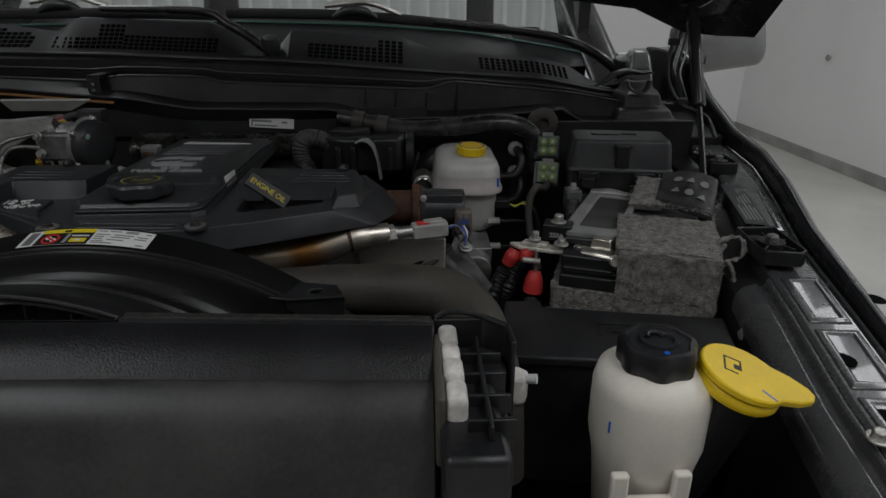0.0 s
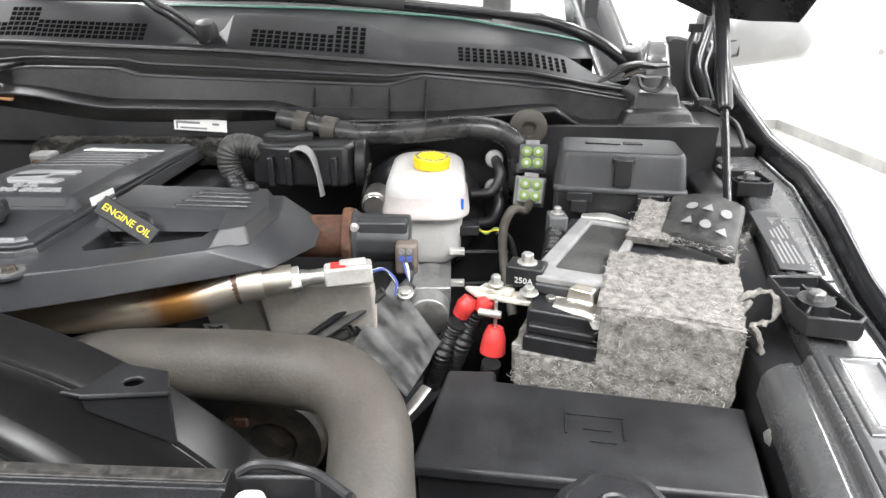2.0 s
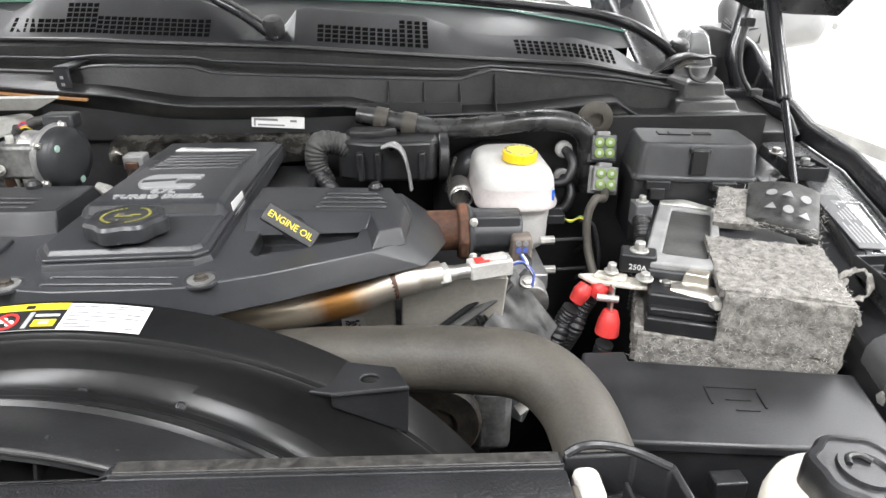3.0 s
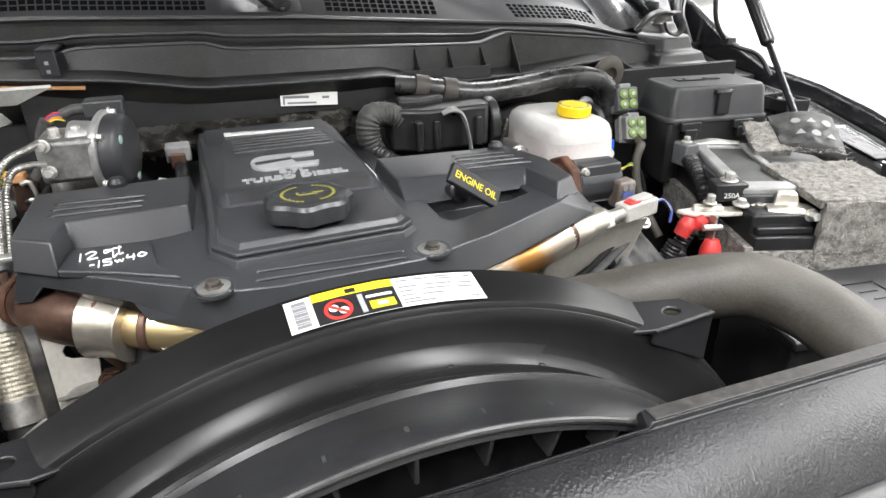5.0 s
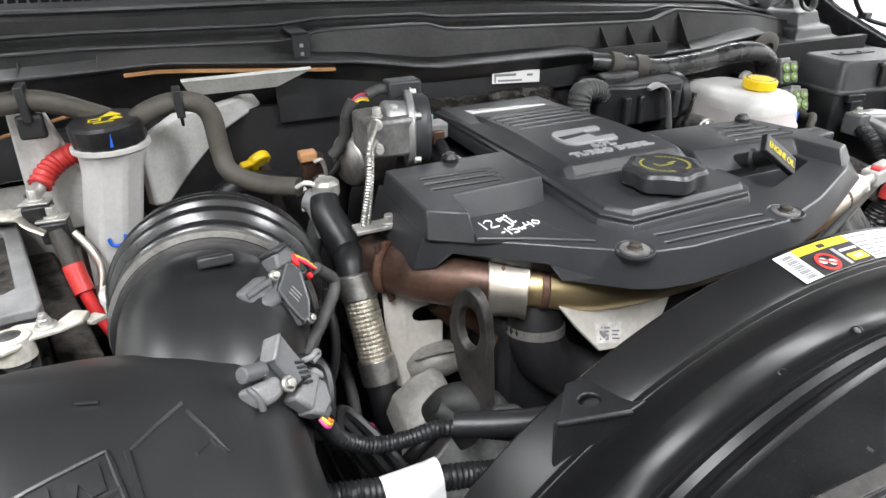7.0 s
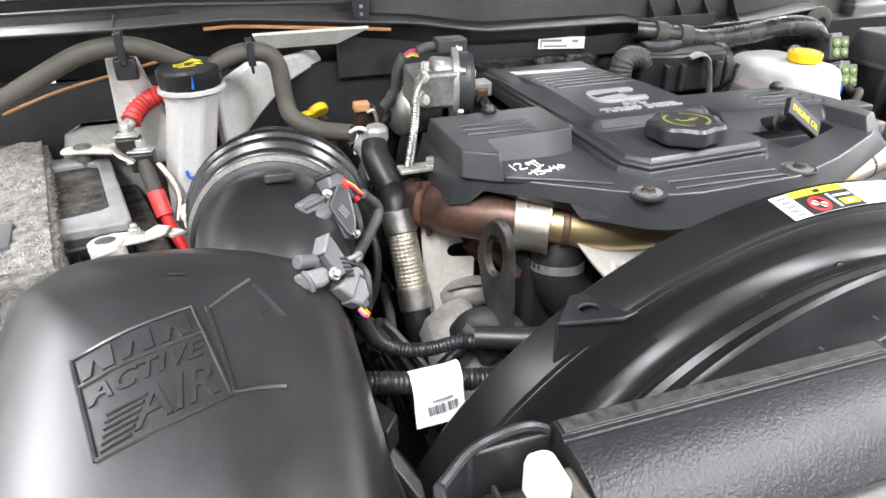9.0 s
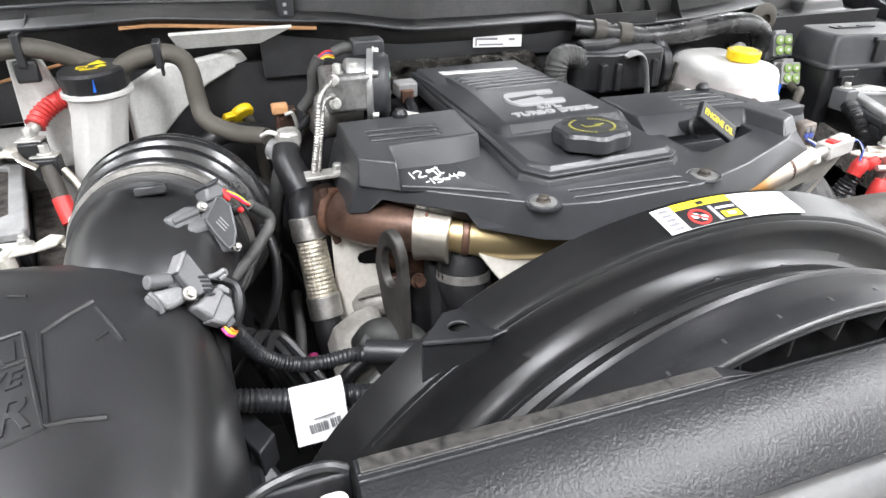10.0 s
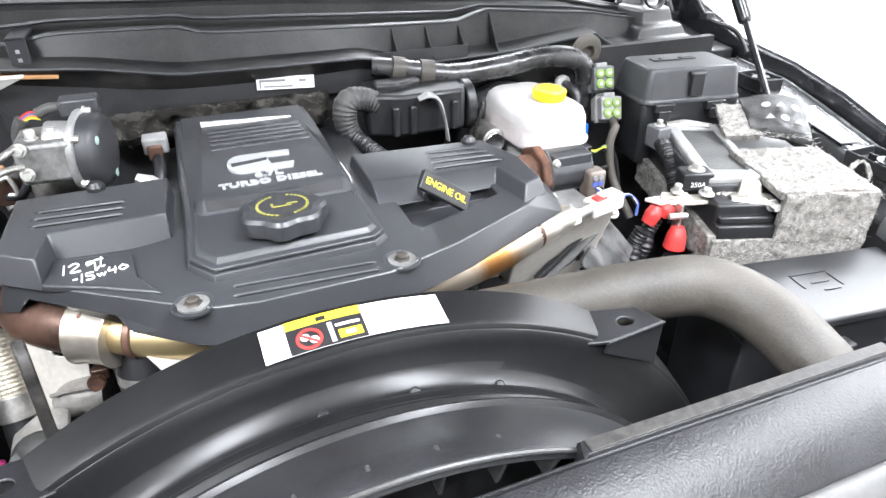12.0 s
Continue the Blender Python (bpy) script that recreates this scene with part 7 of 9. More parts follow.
for k, c in enumerate((YELW, PINKW, REDW)):
    wire(s1, [m1 @ V(p) for p in ((-0.0160, 0.0400 - 0.002 * k, -0.002), (-0.0040, 0.0465 - 0.002 * k, -0.002), (0.0060, 0.0505 - 0.0015 * k, -0.004), (0.0140, 0.0540, -0.006))], 0.0010, c)
part("sensor_lead", tube([m1 @ V(p) for p in ((0.0110, 0.0530, -0.006), (0.0250, 0.0620, -0.010), (0.0367, 0.0670, -0.012), (0.0440, 0.0600, -0.014), (0.0464, 0.0450, -0.016), (0.0484, 0.0192, -0.018), (0.0480, -0.0063, -0.020), (0.052, -0.030, -0.024), (0.075, -0.045, -0.03))], 0.0058, 10, 6), TAPE, s1, "taped black lead")
part("side_lead", tube([m1 @ V(p) for p in ((0.040, 0.060, -0.020), (0.050, 0.052, -0.026), (0.058, 0.030, -0.032), (0.062, 0.005, -0.034), (0.070, -0.02, -0.04))], 0.0042, 8, 6), RUBBER, s1, "thin black lead")
m2 = frame_at((-0.8621, 0.7245, 1.2738), SX, SY)
nrm2 = m2.to_3x3() @ V((0, 0, 1))
s2 = thing("pressure_sensor", "grey pressure sensor with a pale wire plug", "sensor", m2.translation, "intake sensors")
part("sensor_pad", prism([(-0.010, 0.000), (0.014, 0.000), (0.016, 0.020), (-0.010, 0.022)], -0.060, -0.022, m2), AIRBOX, s2, "moulded mounting pad", bev=0.004)
part("sensor_body", prism([(-0.0190, -0.0040), (0.0060, -0.0040), (0.0150, 0.0150), (0.0130, 0.0200), (-0.0160, 0.0230)], -0.024, -0.006, m2), DARKGREY, s2, "dark grey body", bev=0.003)
part("sensor_wing", prism([(-0.0166, 0.0055), (-0.0227, 0.0218), (-0.0203, 0.0253), (0.0134, 0.0196), (0.0075, 0.0030), (-0.004, 0.0040)], -0.008, 0.001, m2), MIDGREY, s2, "raised flat wing", bev=0.0012)
part("wing_end", prism([(-0.0185, 0.0040), (-0.0247, 0.0215), (-0.0227, 0.0250), (-0.0160, 0.0060)], -0.012, 0.003, m2), PLUGGREY, s2, "pale wing edge", bev=0.001)
part("port_barrel", tube([m2 @ V((-0.0270, -0.0120, -0.010)), m2 @ V((-0.0150, 0.0030, -0.010))], 0.0058, 16, 1, smooth=False), MIDGREY, s2, "round port", bev=0.001)
part("sensor_port", prism([(-0.0210, -0.0187), (-0.0140, -0.0080), (-0.0071, 0.0028), (0.0046, -0.0018), (0.0011, -0.0133), (-0.0048, -0.0230)], -0.020, -0.002, m2), PLUGGREY, s2, "pale grey port block", bev=0.004, segs=3)
part("port_rim", tube([m2 @ V(p) for p in ((-0.0220, -0.0200, -0.004), (-0.0130, -0.0220, -0.002), (-0.0050, -0.0245, -0.004))], 0.0022, 8, 3), MIDGREY, s2)
hexbolt(s2, m2 @ V((0.001, 0.000, -0.001)), nrm2, 0.0040, 0.003, 0.0060, STEEL)
part("plug_shell", prism([(0.0110, -0.0040), (0.0130, 0.0090), (0.0160, 0.0235), (0.0240, 0.0250), (0.0300, -0.0010)], -0.016, -0.001, m2), PLUGGREY, s2, "pale grey plug shell", bev=0.0025)
part("plug_rear", prism([(0.0290, -0.0026), (0.0230, 0.0240), (0.0320, 0.0270), (0.0367, 0.0232), (0.0434, 0.0180), (0.0424, 0.0036)], -0.018, -0.003, m2), PLUGGREY, s2, "pale plug rear", bev=0.0025)
part("plug_latch", prism([(0.0160, 0.0240), (0.0180, 0.0300), (0.0260, 0.0320), (0.0300, 0.0280), (0.0230, 0.0250)], -0.012, -0.004, m2), PLUGGREY, s2, "latch arm", bev=0.0015)
part("plug_ear", prism([(0.0400, 0.0060), (0.0480, 0.0050), (0.0490, 0.0150), (0.0420, 0.0170)], -0.014, -0.006, m2), MIDGREY, s2, "cable collar", bev=0.002)
for k in range(5):
    part("body_rib", tube([m2 @ V((-0.002 + 0.0032 * k, 0.0155 - 0.0018 * k, 0.0012)), m2 @ V((0.004 + 0.0032 * k, 0.0215 - 0.0018 * k, 0.0012))], 0.0012, 6, 1, smooth=False), DARKGREY, s2, "moulded rib")
part("tie_clip", tube([m2 @ V(p) for p in ((0.0060, 0.0250, -0.004), (0.0090, 0.0300, 0.000), (0.0110, 0.0370, 0.000), (0.0150, 0.0380, -0.002), (0.0140, 0.0310, -0.004))], 0.0022, 8, 4), PLUGGREY, s2, "pale tie clip")
for k, c in enumerate((PINKW, YELW, ORANGEINK)):
    wire(s2, [m2 @ V(p) for p in ((0.043, 0.003 + 0.003 * k, -0.010), (0.050, 0.001 + 0.003 * k, -0.008), (0.056, 0.007 + 0.002 * k, -0.012), (0.056, 0.014 + 0.001 * k, -0.016))], 0.0013, c)
part("sensor_lead", tube([m2 @ V(p) for p in ((0.0535, 0.0119, -0.014), (0.0520, 0.0260, -0.018), (0.0458, 0.0409, -0.020), (0.0353, 0.0500, -0.022), (0.0227, 0.0467, -0.024), (0.0100, 0.038, -0.03))], 0.0048, 8, 6), RUBBER, s2, "looped black lead")

ab = thing("air_box", "smooth black plastic air filter box with moulded emblem", "air filter box", (-1.05, 0.62, 0.9))
AB = [(-1.125, 0.815), (-1.088, 0.860), (-1.02, 0.862), (-0.955, 0.848), (-0.895, 0.822), (-0.858, 0.765), (-0.850, 0.66), (-0.852, 0.56), (-0.858, 0.47), (-0.88, 0.38), (-0.94, 0.33), (-1.02, 0.31), (-1.09, 0.33), (-1.128, 0.42), (-1.135, 0.62)]
def shrink(poly, k, c=(-0.965, 0.60)):
    return [(c[0] + (x - c[0]) * k, c[1] + (y - c[1]) * k) for x, y in poly]
def abz(x, y, top):
    return top + 0.26 * (y - 0.76) if y < 0.76 else top
DOME = [(1.05, 1.00), (1.045, 1.15), (1.028, 1.20), (0.985, 1.234), (0.92, 1.257), (0.82, 1.273), (0.69, 1.285), (0.50, 1.295), (0.30, 1.302), (0.12, 1.305)]
rings = []
for k, z in DOME:
    rings.append([(x, y, abz(x, y, z) if z > 1.1 else z) for x, y in shrink(AB, k)])
dense = []
for r in rings:
    pts = curve_points([*r, r[0]], 5)[:-1]
    dense.append([tuple(p) for p in pts])
rim = sorted((math.atan2(p.y - 0.60, p.x + 0.965), math.hypot(p.x + 0.965, p.y - 0.60)) for p in curve_points([(x, y, 0) for x, y in [*AB, AB[0]]], 6))
part("box_shell", loft(dense), AIRBOX, ab, "smooth rounded black shell", smooth=70)


def shell_z(x, y):
    """Height of the air box's upper face near the emblem."""
    r = float(np.interp(math.atan2(y - 0.60, x + 0.965), [q[0] for q in rim], [q[1] for q in rim], period=2 * math.pi))
    k = math.hypot(x + 0.965, y - 0.60) / r
    return abz(x, y, float(np.interp(k, [d[0] for d in DOME[::-1]], [d[1] for d in DOME[::-1]])))


def on_box(x, y, h=0.001):
    return V((x, y, shell_z(x, y) + h))


def ridge(pts, w=0.0034, h=0.0012):
    return tube([on_box(x, y, h * 0.6) for x, y in pts], w * 0.6, 6, 1, smooth=False)


EO = V((-0.994, 0.644))
EU, EV_ = V((0.965, 0.263)), V((-0.262, 0.965))
ep2 = lambda u, v: tuple(EO + EU * u + EV_ * v)
fr_ = ((-0.0405, -0.043), (0.0395, -0.043), (0.0395, 0.044), (-0.0405, 0.040), (-0.0405, -0.043))
part("emblem_frame", ridge([ep2(a[0] + (b[0] - a[0]) * k / 6, a[1] + (b[1] - a[1]) * k / 6) for a, b in zip(fr_, fr_[1:]) for k in range(6)] + [ep2(*fr_[0])], 0.0028), AIRBOX, ab, "moulded emblem outline")


def box_letters(words, size, u, v, spread=1.0, slant=0.25, wide=1.0):
    """Raised letters laid on the curved box."""
    bm = text(words, size, Matrix.Identity(4), 0.0010, spread, bold=0.0003)
    for w in bm.verts:
        w.co = on_box(*ep2(u + wide * (w.co.x + slant * w.co.y), v + w.co.y), 0.0006 + w.co.z)
    return bm


def box_block(pts, h=0.0016):
    """A raised plain shape on the curved box."""
    bm = bmesh.new()
    loft([[on_box(*ep2(*p), -0.002) for p in pts], [on_box(*ep2(*p), h) for p in pts]], bm)
    return bm


for u0 in (-0.037, -0.012, 0.013):
    part("emblem_block", box_block([(u0, 0.018), (u0 + 0.005, 0.018), (u0 + 0.009, 0.030), (u0 + 0.013, 0.018), (u0 + 0.020, 0.018), (u0 + 0.021, 0.037), (u0 + 0.004, 0.036)]), AIRBOX, ab, "plain raised block")
part("emblem_rule", ridge([ep2(-0.040 + 0.0795 * k / 8, 0.015 + 0.001 * k / 8) for k in range(9)], 0.0026), AIRBOX, ab)
part("emblem_letters", box_letters("ACTIVE", 0.0205, 0.000, 0.002, 1.06, 0.3, 0.98), AIRBOX, ab, "raised moulded letters")
part("emblem_letters", box_letters("AIR", 0.036, 0.011, -0.0265, 1.0, 0.3, 0.92), AIRBOX, ab, "raised moulded letters")
for i in range(6):
    part("emblem_stripe", ridge([ep2(-0.0375 + 0.0016 * i, -0.0385 + 0.0044 * i), ep2(-0.030 + 0.0016 * i, -0.0380 + 0.0044 * i), ep2(-0.020 + 0.0030 * i, -0.0375 + 0.0044 * i)], 0.0026), AIRBOX, ab)
part("arrow_ridge", ridge([(-0.927, 0.722), (-0.942, 0.708), (-0.957, 0.693), (-0.950, 0.655), (-0.943, 0.615), (-0.928, 0.6165), (-0.912, 0.618)], 0.0036), AIRBOX, ab, "moulded arrow ridge")
part("arrow_ridge", ridge([(-0.924, 0.714), (-0.914, 0.696), (-0.905, 0.679), (-0.914, 0.688), (-0.922, 0.680)], 0.0024), AIRBOX, ab, "moulded arrow ridge")
part("arrow_ridge", ridge([(-0.985, 0.742), (-0.972, 0.738)], 0.002), AIRBOX, ab, "moulded tick")
part("box_flange", prism([(-0.848, 0.74), (-0.836, 0.70), (-0.830, 0.60), (-0.836, 0.40), (-0.855, 0.40), (-0.855, 0.74)], 1.085, 1.10), BLACK, ab, "side flange of the box", bev=0.003)

# ---- second battery ----
bat2 = thing("battery", "black car battery with light grey frame and thick felt jacket", "battery", (-1.14, 1.15, 1.08), "batteries")
b2 = lambda u, w: (-1.050 - 0.22 * u - 0.975 * w, 0.985 + 0.975 * u - 0.22 * w)
part("battery_case", prism([b2(0.050, 0.004), b2(0.345, 0.004), b2(0.345, 0.170), b2(0.050, 0.170)], 1.075, 1.188), BLACK, bat2, "black battery case", bev=0.004)
part("case_foot", prism([b2(-0.03, 0.004), b2(0.052, 0.006), b2(0.052, 0.168), b2(-0.03, 0.168)], 1.075, 1.150), BLACK, bat2, "lower terminal ledge", bev=0.004)
for w in (0.012, 0.060):
    part("case_rib", prism([b2(-0.02, w), b2(0.052, w), b2(0.052, w + 0.008), b2(-0.02, w + 0.008)], 1.150, 1.178), BLACK, bat2, "moulded rib", bev=0.002)
inner = [b2(0.126, 0.017), b2(0.300, 0.016), b2(0.312, 0.030), b2(0.316, 0.064), b2(0.312, 0.085), b2(0.120, 0.085), b2(0.117, 0.062), b2(0.119, 0.028)]
part("dusty_panel", prism(inner, 1.186, 1.1925), DUSTLID, bat2, "dusty dark lid panel", bev=0.001)
hold = cut(prism([b2(0.064, 0.002), b2(0.074, -0.003), b2(0.328, -0.003), b2(0.340, 0.006), b2(0.352, 0.050), b2(0.354, 0.110), b2(0.082, 0.110), b2(0.074, 0.060)], 1.187, 1.200), prism(inner, 1.17, 1.22))
part("handle_frame", hold, LIGHTGREY, bat2, "light grey handle frame", bev=0.003, segs=3)
part("frame_lip", prism([b2(0.066, 0.002), b2(0.073, -0.001), b2(0.078, 0.062), b2(0.075, 0.075)], 1.170, 1.190), MIDGREY, bat2, "grey front lip", bev=0.002)
part("side_dirt", prism([b2(0.02, -0.040), b2(0.33, -0.030), b2(0.33, 0.002), b2(0.06, 0.002)], 1.09, 1.150), DUSTLID, bat2, "dirt-caked black side tray", bev=0.004)
d2, w2 = V((-0.22, 0.975, 0)), V((-0.975, -0.22, 0))
fl = lambda u, w, z: V((*b2(u, w), z))
jacket2 = [(fl(0.475, 0.080, 1.212), d2 * -0.515, w2 * -0.001 + V((0, 0, -0.13))), (fl(-0.040, 0.080, 1.214), d2 * 0.515, w2 * 0.14 + V((0, 0, -0.006))), (fl(-0.040, 0.222, 1.085), w2 * -0.142, V((0, 0, 0.128)))]
part("felt_jacket", felt_box(jacket2, 0, 9, 0.005), FELT, bat2, "thick grey felt jacket", smooth=80)
fz = part("felt_fuzz", fibres(jacket2, 900, 14, 0.010), FELTHAIR, bat2, "loose felt fibres")
fz["kind"] = "stuff"
part("label_patch", prism([b2(0.02, 0.118), b2(0.085, 0.115), b2(0.09, 0.135), b2(0.02, 0.138)], 1.2155, 1.2215), MIDGREY, bat2, "grey printed patch", bev=0.001)
tc = thing("terminal_clamp", "pale stamped battery clamp with a bolt", "clamp", (-1.08, 0.99, 1.19))
part("clamp_plate", prism([(-1.099, 0.978), (-1.095, 1.000), (-1.079, 1.012), (-1.060, 1.010), (-1.052, 0.996), (-1.046, 0.997), (-1.030, 1.019), (-1.014, 1.010), (-1.019, 0.994), (-1.040, 0.985), (-1.061, 0.982), (-1.073, 0.969), (-1.089, 0.962)], 1.199, 1.2045), PALEZINC, tc, "pale clamp plate", bev=0.0016)
part("clamp_collar", lathe([(0.019, -0.02), (0.019, 0.003), (0.016, 0.005), (0.0125, 0.005)], 28, Matrix.Translation((-1.081, 0.986, 1.2035)) @ Matrix.Diagonal((1, 0.85, 1, 1))), PALEZINC, tc, "round collar")
part("post", lathe([(0.0125, -0.03), (0.0125, 0.004), (0.0095, 0.0055), (0.0, 0.006)], 24, Matrix.Translation((-1.081, 0.986, 1.204)) @ Matrix.Diagonal((1, 0.85, 1, 1))), DULLAL, tc, "grey lead post")
hexbolt(tc, (-1.051, 0.996, 1.2045), (0, 0, 1), 0.0065, 0.007, 0.010, ZINC)
part("bolt_stud", lathe([(0.0042, 0), (0.0042, 0.007), (0.003, 0.009)], 14, Matrix.Translation((-1.051, 0.996, 1.2105))), ZINC, tc, "threaded stud end")
part("clamp_strap", prism([(-1.028, 1.006), (-1.010, 1.016), (-0.996, 1.006), (-1.012, 0.996)], 1.194, 1.199, top=[(-1.026, 1.006), (-1.012, 1.014), (-1.000, 1.004), (-1.014, 0.996)]), PALEZINC, tc, "bent strap end", bev=0.001)
tb = thing("terminal_bus", "zinc terminal bar with fuse links behind the battery", "terminal", (-1.09, 1.2, 1.2))
part("bus_bar", prism([(-1.178, 1.284), (-1.178, 1.301), (-1.162, 1.314), (-1.134, 1.315), (-1.116, 1.299), (-1.091, 1.312), (-1.083, 1.284), (-1.106, 1.262), (-1.131, 1.272)], 1.214, 1.2195), PALEZINC, tb, "pale stamped terminal bar", bev=0.0016)
part("post", lathe([(0.0125, -0.03), (0.0125, 0.003), (0.010, 0.005), (0.0, 0.0055)], 24, Matrix.Translation((-1.149, 1.294, 1.2185))), DULLAL, tb, "grey lead post")
part("bar_riser", prism([(-1.100, 1.304), (-1.086, 1.312), (-1.070, 1.268), (-1.086, 1.262)], 1.210, 1.236, top=[(-1.106, 1.312), (-1.090, 1.318), (-1.070, 1.262), (-1.084, 1.256)]), BLACK, tb, "black bar carrier", bev=0.003)
for x, y, z in ((-1.066, 1.190, 1.262), (-1.052, 1.178, 1.243)):
    part("fuse_link", box((x - 0.015, y - 0.016, z - 0.026), (x + 0.015, y + 0.016, z)), BLACK, tb, "black fuse link", bev=0.003)
    part("link_plate", prism([(x - 0.018, y - 0.010), (x + 0.014, y - 0.014), (x + 0.018, y + 0.006), (x - 0.012, y + 0.012)], z, z + 0.003), ZINC, tb, "zinc plate", bev=0.001)
    hexbolt(tb, (x, y, z + 0.003), (0, 0, 1), 0.007, 0.011, 0.010)
part("link_strap", tube([(-1.085, 1.175, 1.252), (-1.075, 1.160, 1.246), (-1.06, 1.155, 1.236)], 0.005, 8, 4, flat=0.4), CLAMPM, tb, "pale strap")
rc = thing("starter_cable", "red corrugated cable behind the battery", "cable", (-1.03, 1.25, 1.2), "red cables")
part("red_sleeve", tube([(-1.060, 1.208, 1.276), (-1.052, 1.220, 1.286), (-1.036, 1.233, 1.296), (-1.015, 1.235, 1.303), (-0.990, 1.24, 1.300), (-0.978, 1.25, 1.25), (-0.975, 1.25, 1.15)], 0.0125, 14, 7, ripple=0.0012, pitch=0.007), RED, rc, "red corrugated sleeve")
part("cable_lug", tube([(-1.068, 1.196, 1.268), (-1.060, 1.208, 1.276)], 0.008, 10, 1, smooth=False), ZINC, rc, "crimped lug")
rc2 = thing("starter_cable", "red cable dropping beside the battery", "cable", (-1.03, 1.15, 1.1), "red cables")
part("grey_boot", tube([(-1.051, 1.168, 1.232), (-1.047, 1.158, 1.212), (-1.043, 1.148, 1.192)], 0.010, 12, 5), HOSE, rc2, "grey rubber boot")
part("red_sleeve", tube([(-1.043, 1.148, 1.194), (-1.040, 1.140, 1.180), (-1.036, 1.130, 1.164)], 0.0115, 12, 5), RED, rc2, "red sleeve")
part("red_cable", tube([(-1.037, 1.132, 1.168), (-1.028, 1.118, 1.14), (-1.012, 1.10, 1.105), (-0.99, 1.08, 1.05)], 0.0075, 12, 6), REDW, rc2, "red cable")
part("tan_tube", tube([(-1.035, 1.17, 1.225), (-1.022, 1.16, 1.205), (-1.015, 1.15, 1.18), (-1.022, 1.135, 1.152)], 0.005, 10, 6), CLAMPM, rc2, "tan tube")
vs = thing("vent_fitting", "white ribbed hose fitting beside the intake tube", "fitting", (-0.985, 1.0, 1.2))
part("fitting_body", lathe([(0.010, 0), (0.012, 0.004), (0.012, 0.014), (0.014, 0.016), (0.014, 0.026), (0.008, 0.030)], 12, along((-0.985, 0.985, 1.21), (-0.982, 0.975, 1.25))), CLIPW, vs, "white ribbed body", bev=0.001)
part("fitting_hose", tube([(-0.985, 0.986, 1.212), (-0.988, 0.99, 1.18), (-0.99, 1.0, 1.12)], 0.009, 10, 4), RUBBER, vs)

# ---- looms and tag ----
lm = thing("wiring_loom", "black corrugated loom across the engine front", "wiring", (-0.75, 0.79, 1.1), "looms")
part("loom_tube", tube([(-0.845, 0.745, 1.230), (-0.8385, 0.765, 1.199), (-0.8205, 0.785, 1.150), (-0.792, 0.79, 1.127), (-0.762, 0.79, 1.121), (-0.726, 0.785, 1.125), (-0.681, 0.78, 1.108), (-0.64, 0.775, 1.09)], 0.0078, 14, 8, ripple=0.0006, pitch=0.0045), BLACK, lm, "corrugated tube")
lm2 = thing("wiring_loom", "black corrugated loom carrying a white tag", "wiring", (-0.77, 0.73, 1.1), "looms")
part("loom_tube", tube([(-0.88, 0.74, 1.150), (-0.831, 0.735, 1.140), (-0.7975, 0.735, 1.130), (-0.743, 0.735, 1.119), (-0.694, 0.73, 1.1085), (-0.653, 0.73, 1.0985), (-0.61, 0.725, 1.09)], 0.0108, 16, 8, ripple=0.0009, pitch=0.005), BLACK, lm2, "corrugated tube")
part("loom_branch", tube([(-0.72, 0.77, 1.14), (-0.68, 0.75, 1.143), (-0.64, 0.735, 1.145), (-0.60, 0.73, 1.14)], 0.012, 12, 6), BLACK, lm2, "taped branch")
tg = thing("white_tag", "white printed paper tag folded over the loom", "tag", (-0.778, 0.72, 1.1))
tag_pts = [(0.0, 0.752, 1.120), (0.0, 0.742, 1.139), (0.0, 0.729, 1.143), (0.0, 0.719, 1.132), (0.0, 0.716, 1.116), (0.0, 0.713, 1.104), (0.0, 0.710, 1.094)]
tag_pts = curve_points(tag_pts, 4)
part("tag_sheet", loft([[(x + 0.02 * (1.14 - p.z) * (0.1 if x > -0.77 else -0.3), p.y, p.z + (0.014 * i / len(tag_pts) if x > -0.77 else 0)) for i, p in enumerate(tag_pts)] + [(x, p.y + 0.001, p.z) for p in tag_pts[::-1]] for x in (-0.802, -0.79, -0.77, -0.753)]), PAPER, tg, "bright white tag", smooth=60)
bars = bmesh.new()
tm2 = frame_at((-0.7885, 0.7128, 1.104), (1, 0, 0.12), (0, 0.16, 0.98))
for i in range(14):
    w = 0.0012 if i % 3 else 0.002
    if i != 8:
        box((0.0022 * i, 0.0, 0.0), (0.0022 * i + w, 0.010, 0.0006), tm2, bars)
box((0.006, 0.014, 0), (0.026, 0.0155, 0.0006), tm2, bars)
part("tag_print", bars, INK, tg, "grey bar print")
mis = thing("support_arm", "black steel arm between air box and radiator", "bracket", (-0.80, 0.66, 1.0))
part("arm", tube([(-0.855, 0.72, 1.11), (-0.83, 0.69, 1.08), (-0.79, 0.63, 1.03), (-0.74, 0.57, 0.98)], 0.012, 6, 3, flat=0.5), BLACK, mis, "black steel arm", bev=0.001)
part("arm_plate", prism([(-0.862, 0.74), (-0.845, 0.755), (-0.82, 0.71), (-0.835, 0.69)], 1.085, 1.12), BLACK, mis, bev=0.002)
part("lower_panel", box((-0.84, 0.60, 0.93), (-0.62, 0.72, 0.96)), DULLAL, mis, "oily grey plate", bev=0.004)
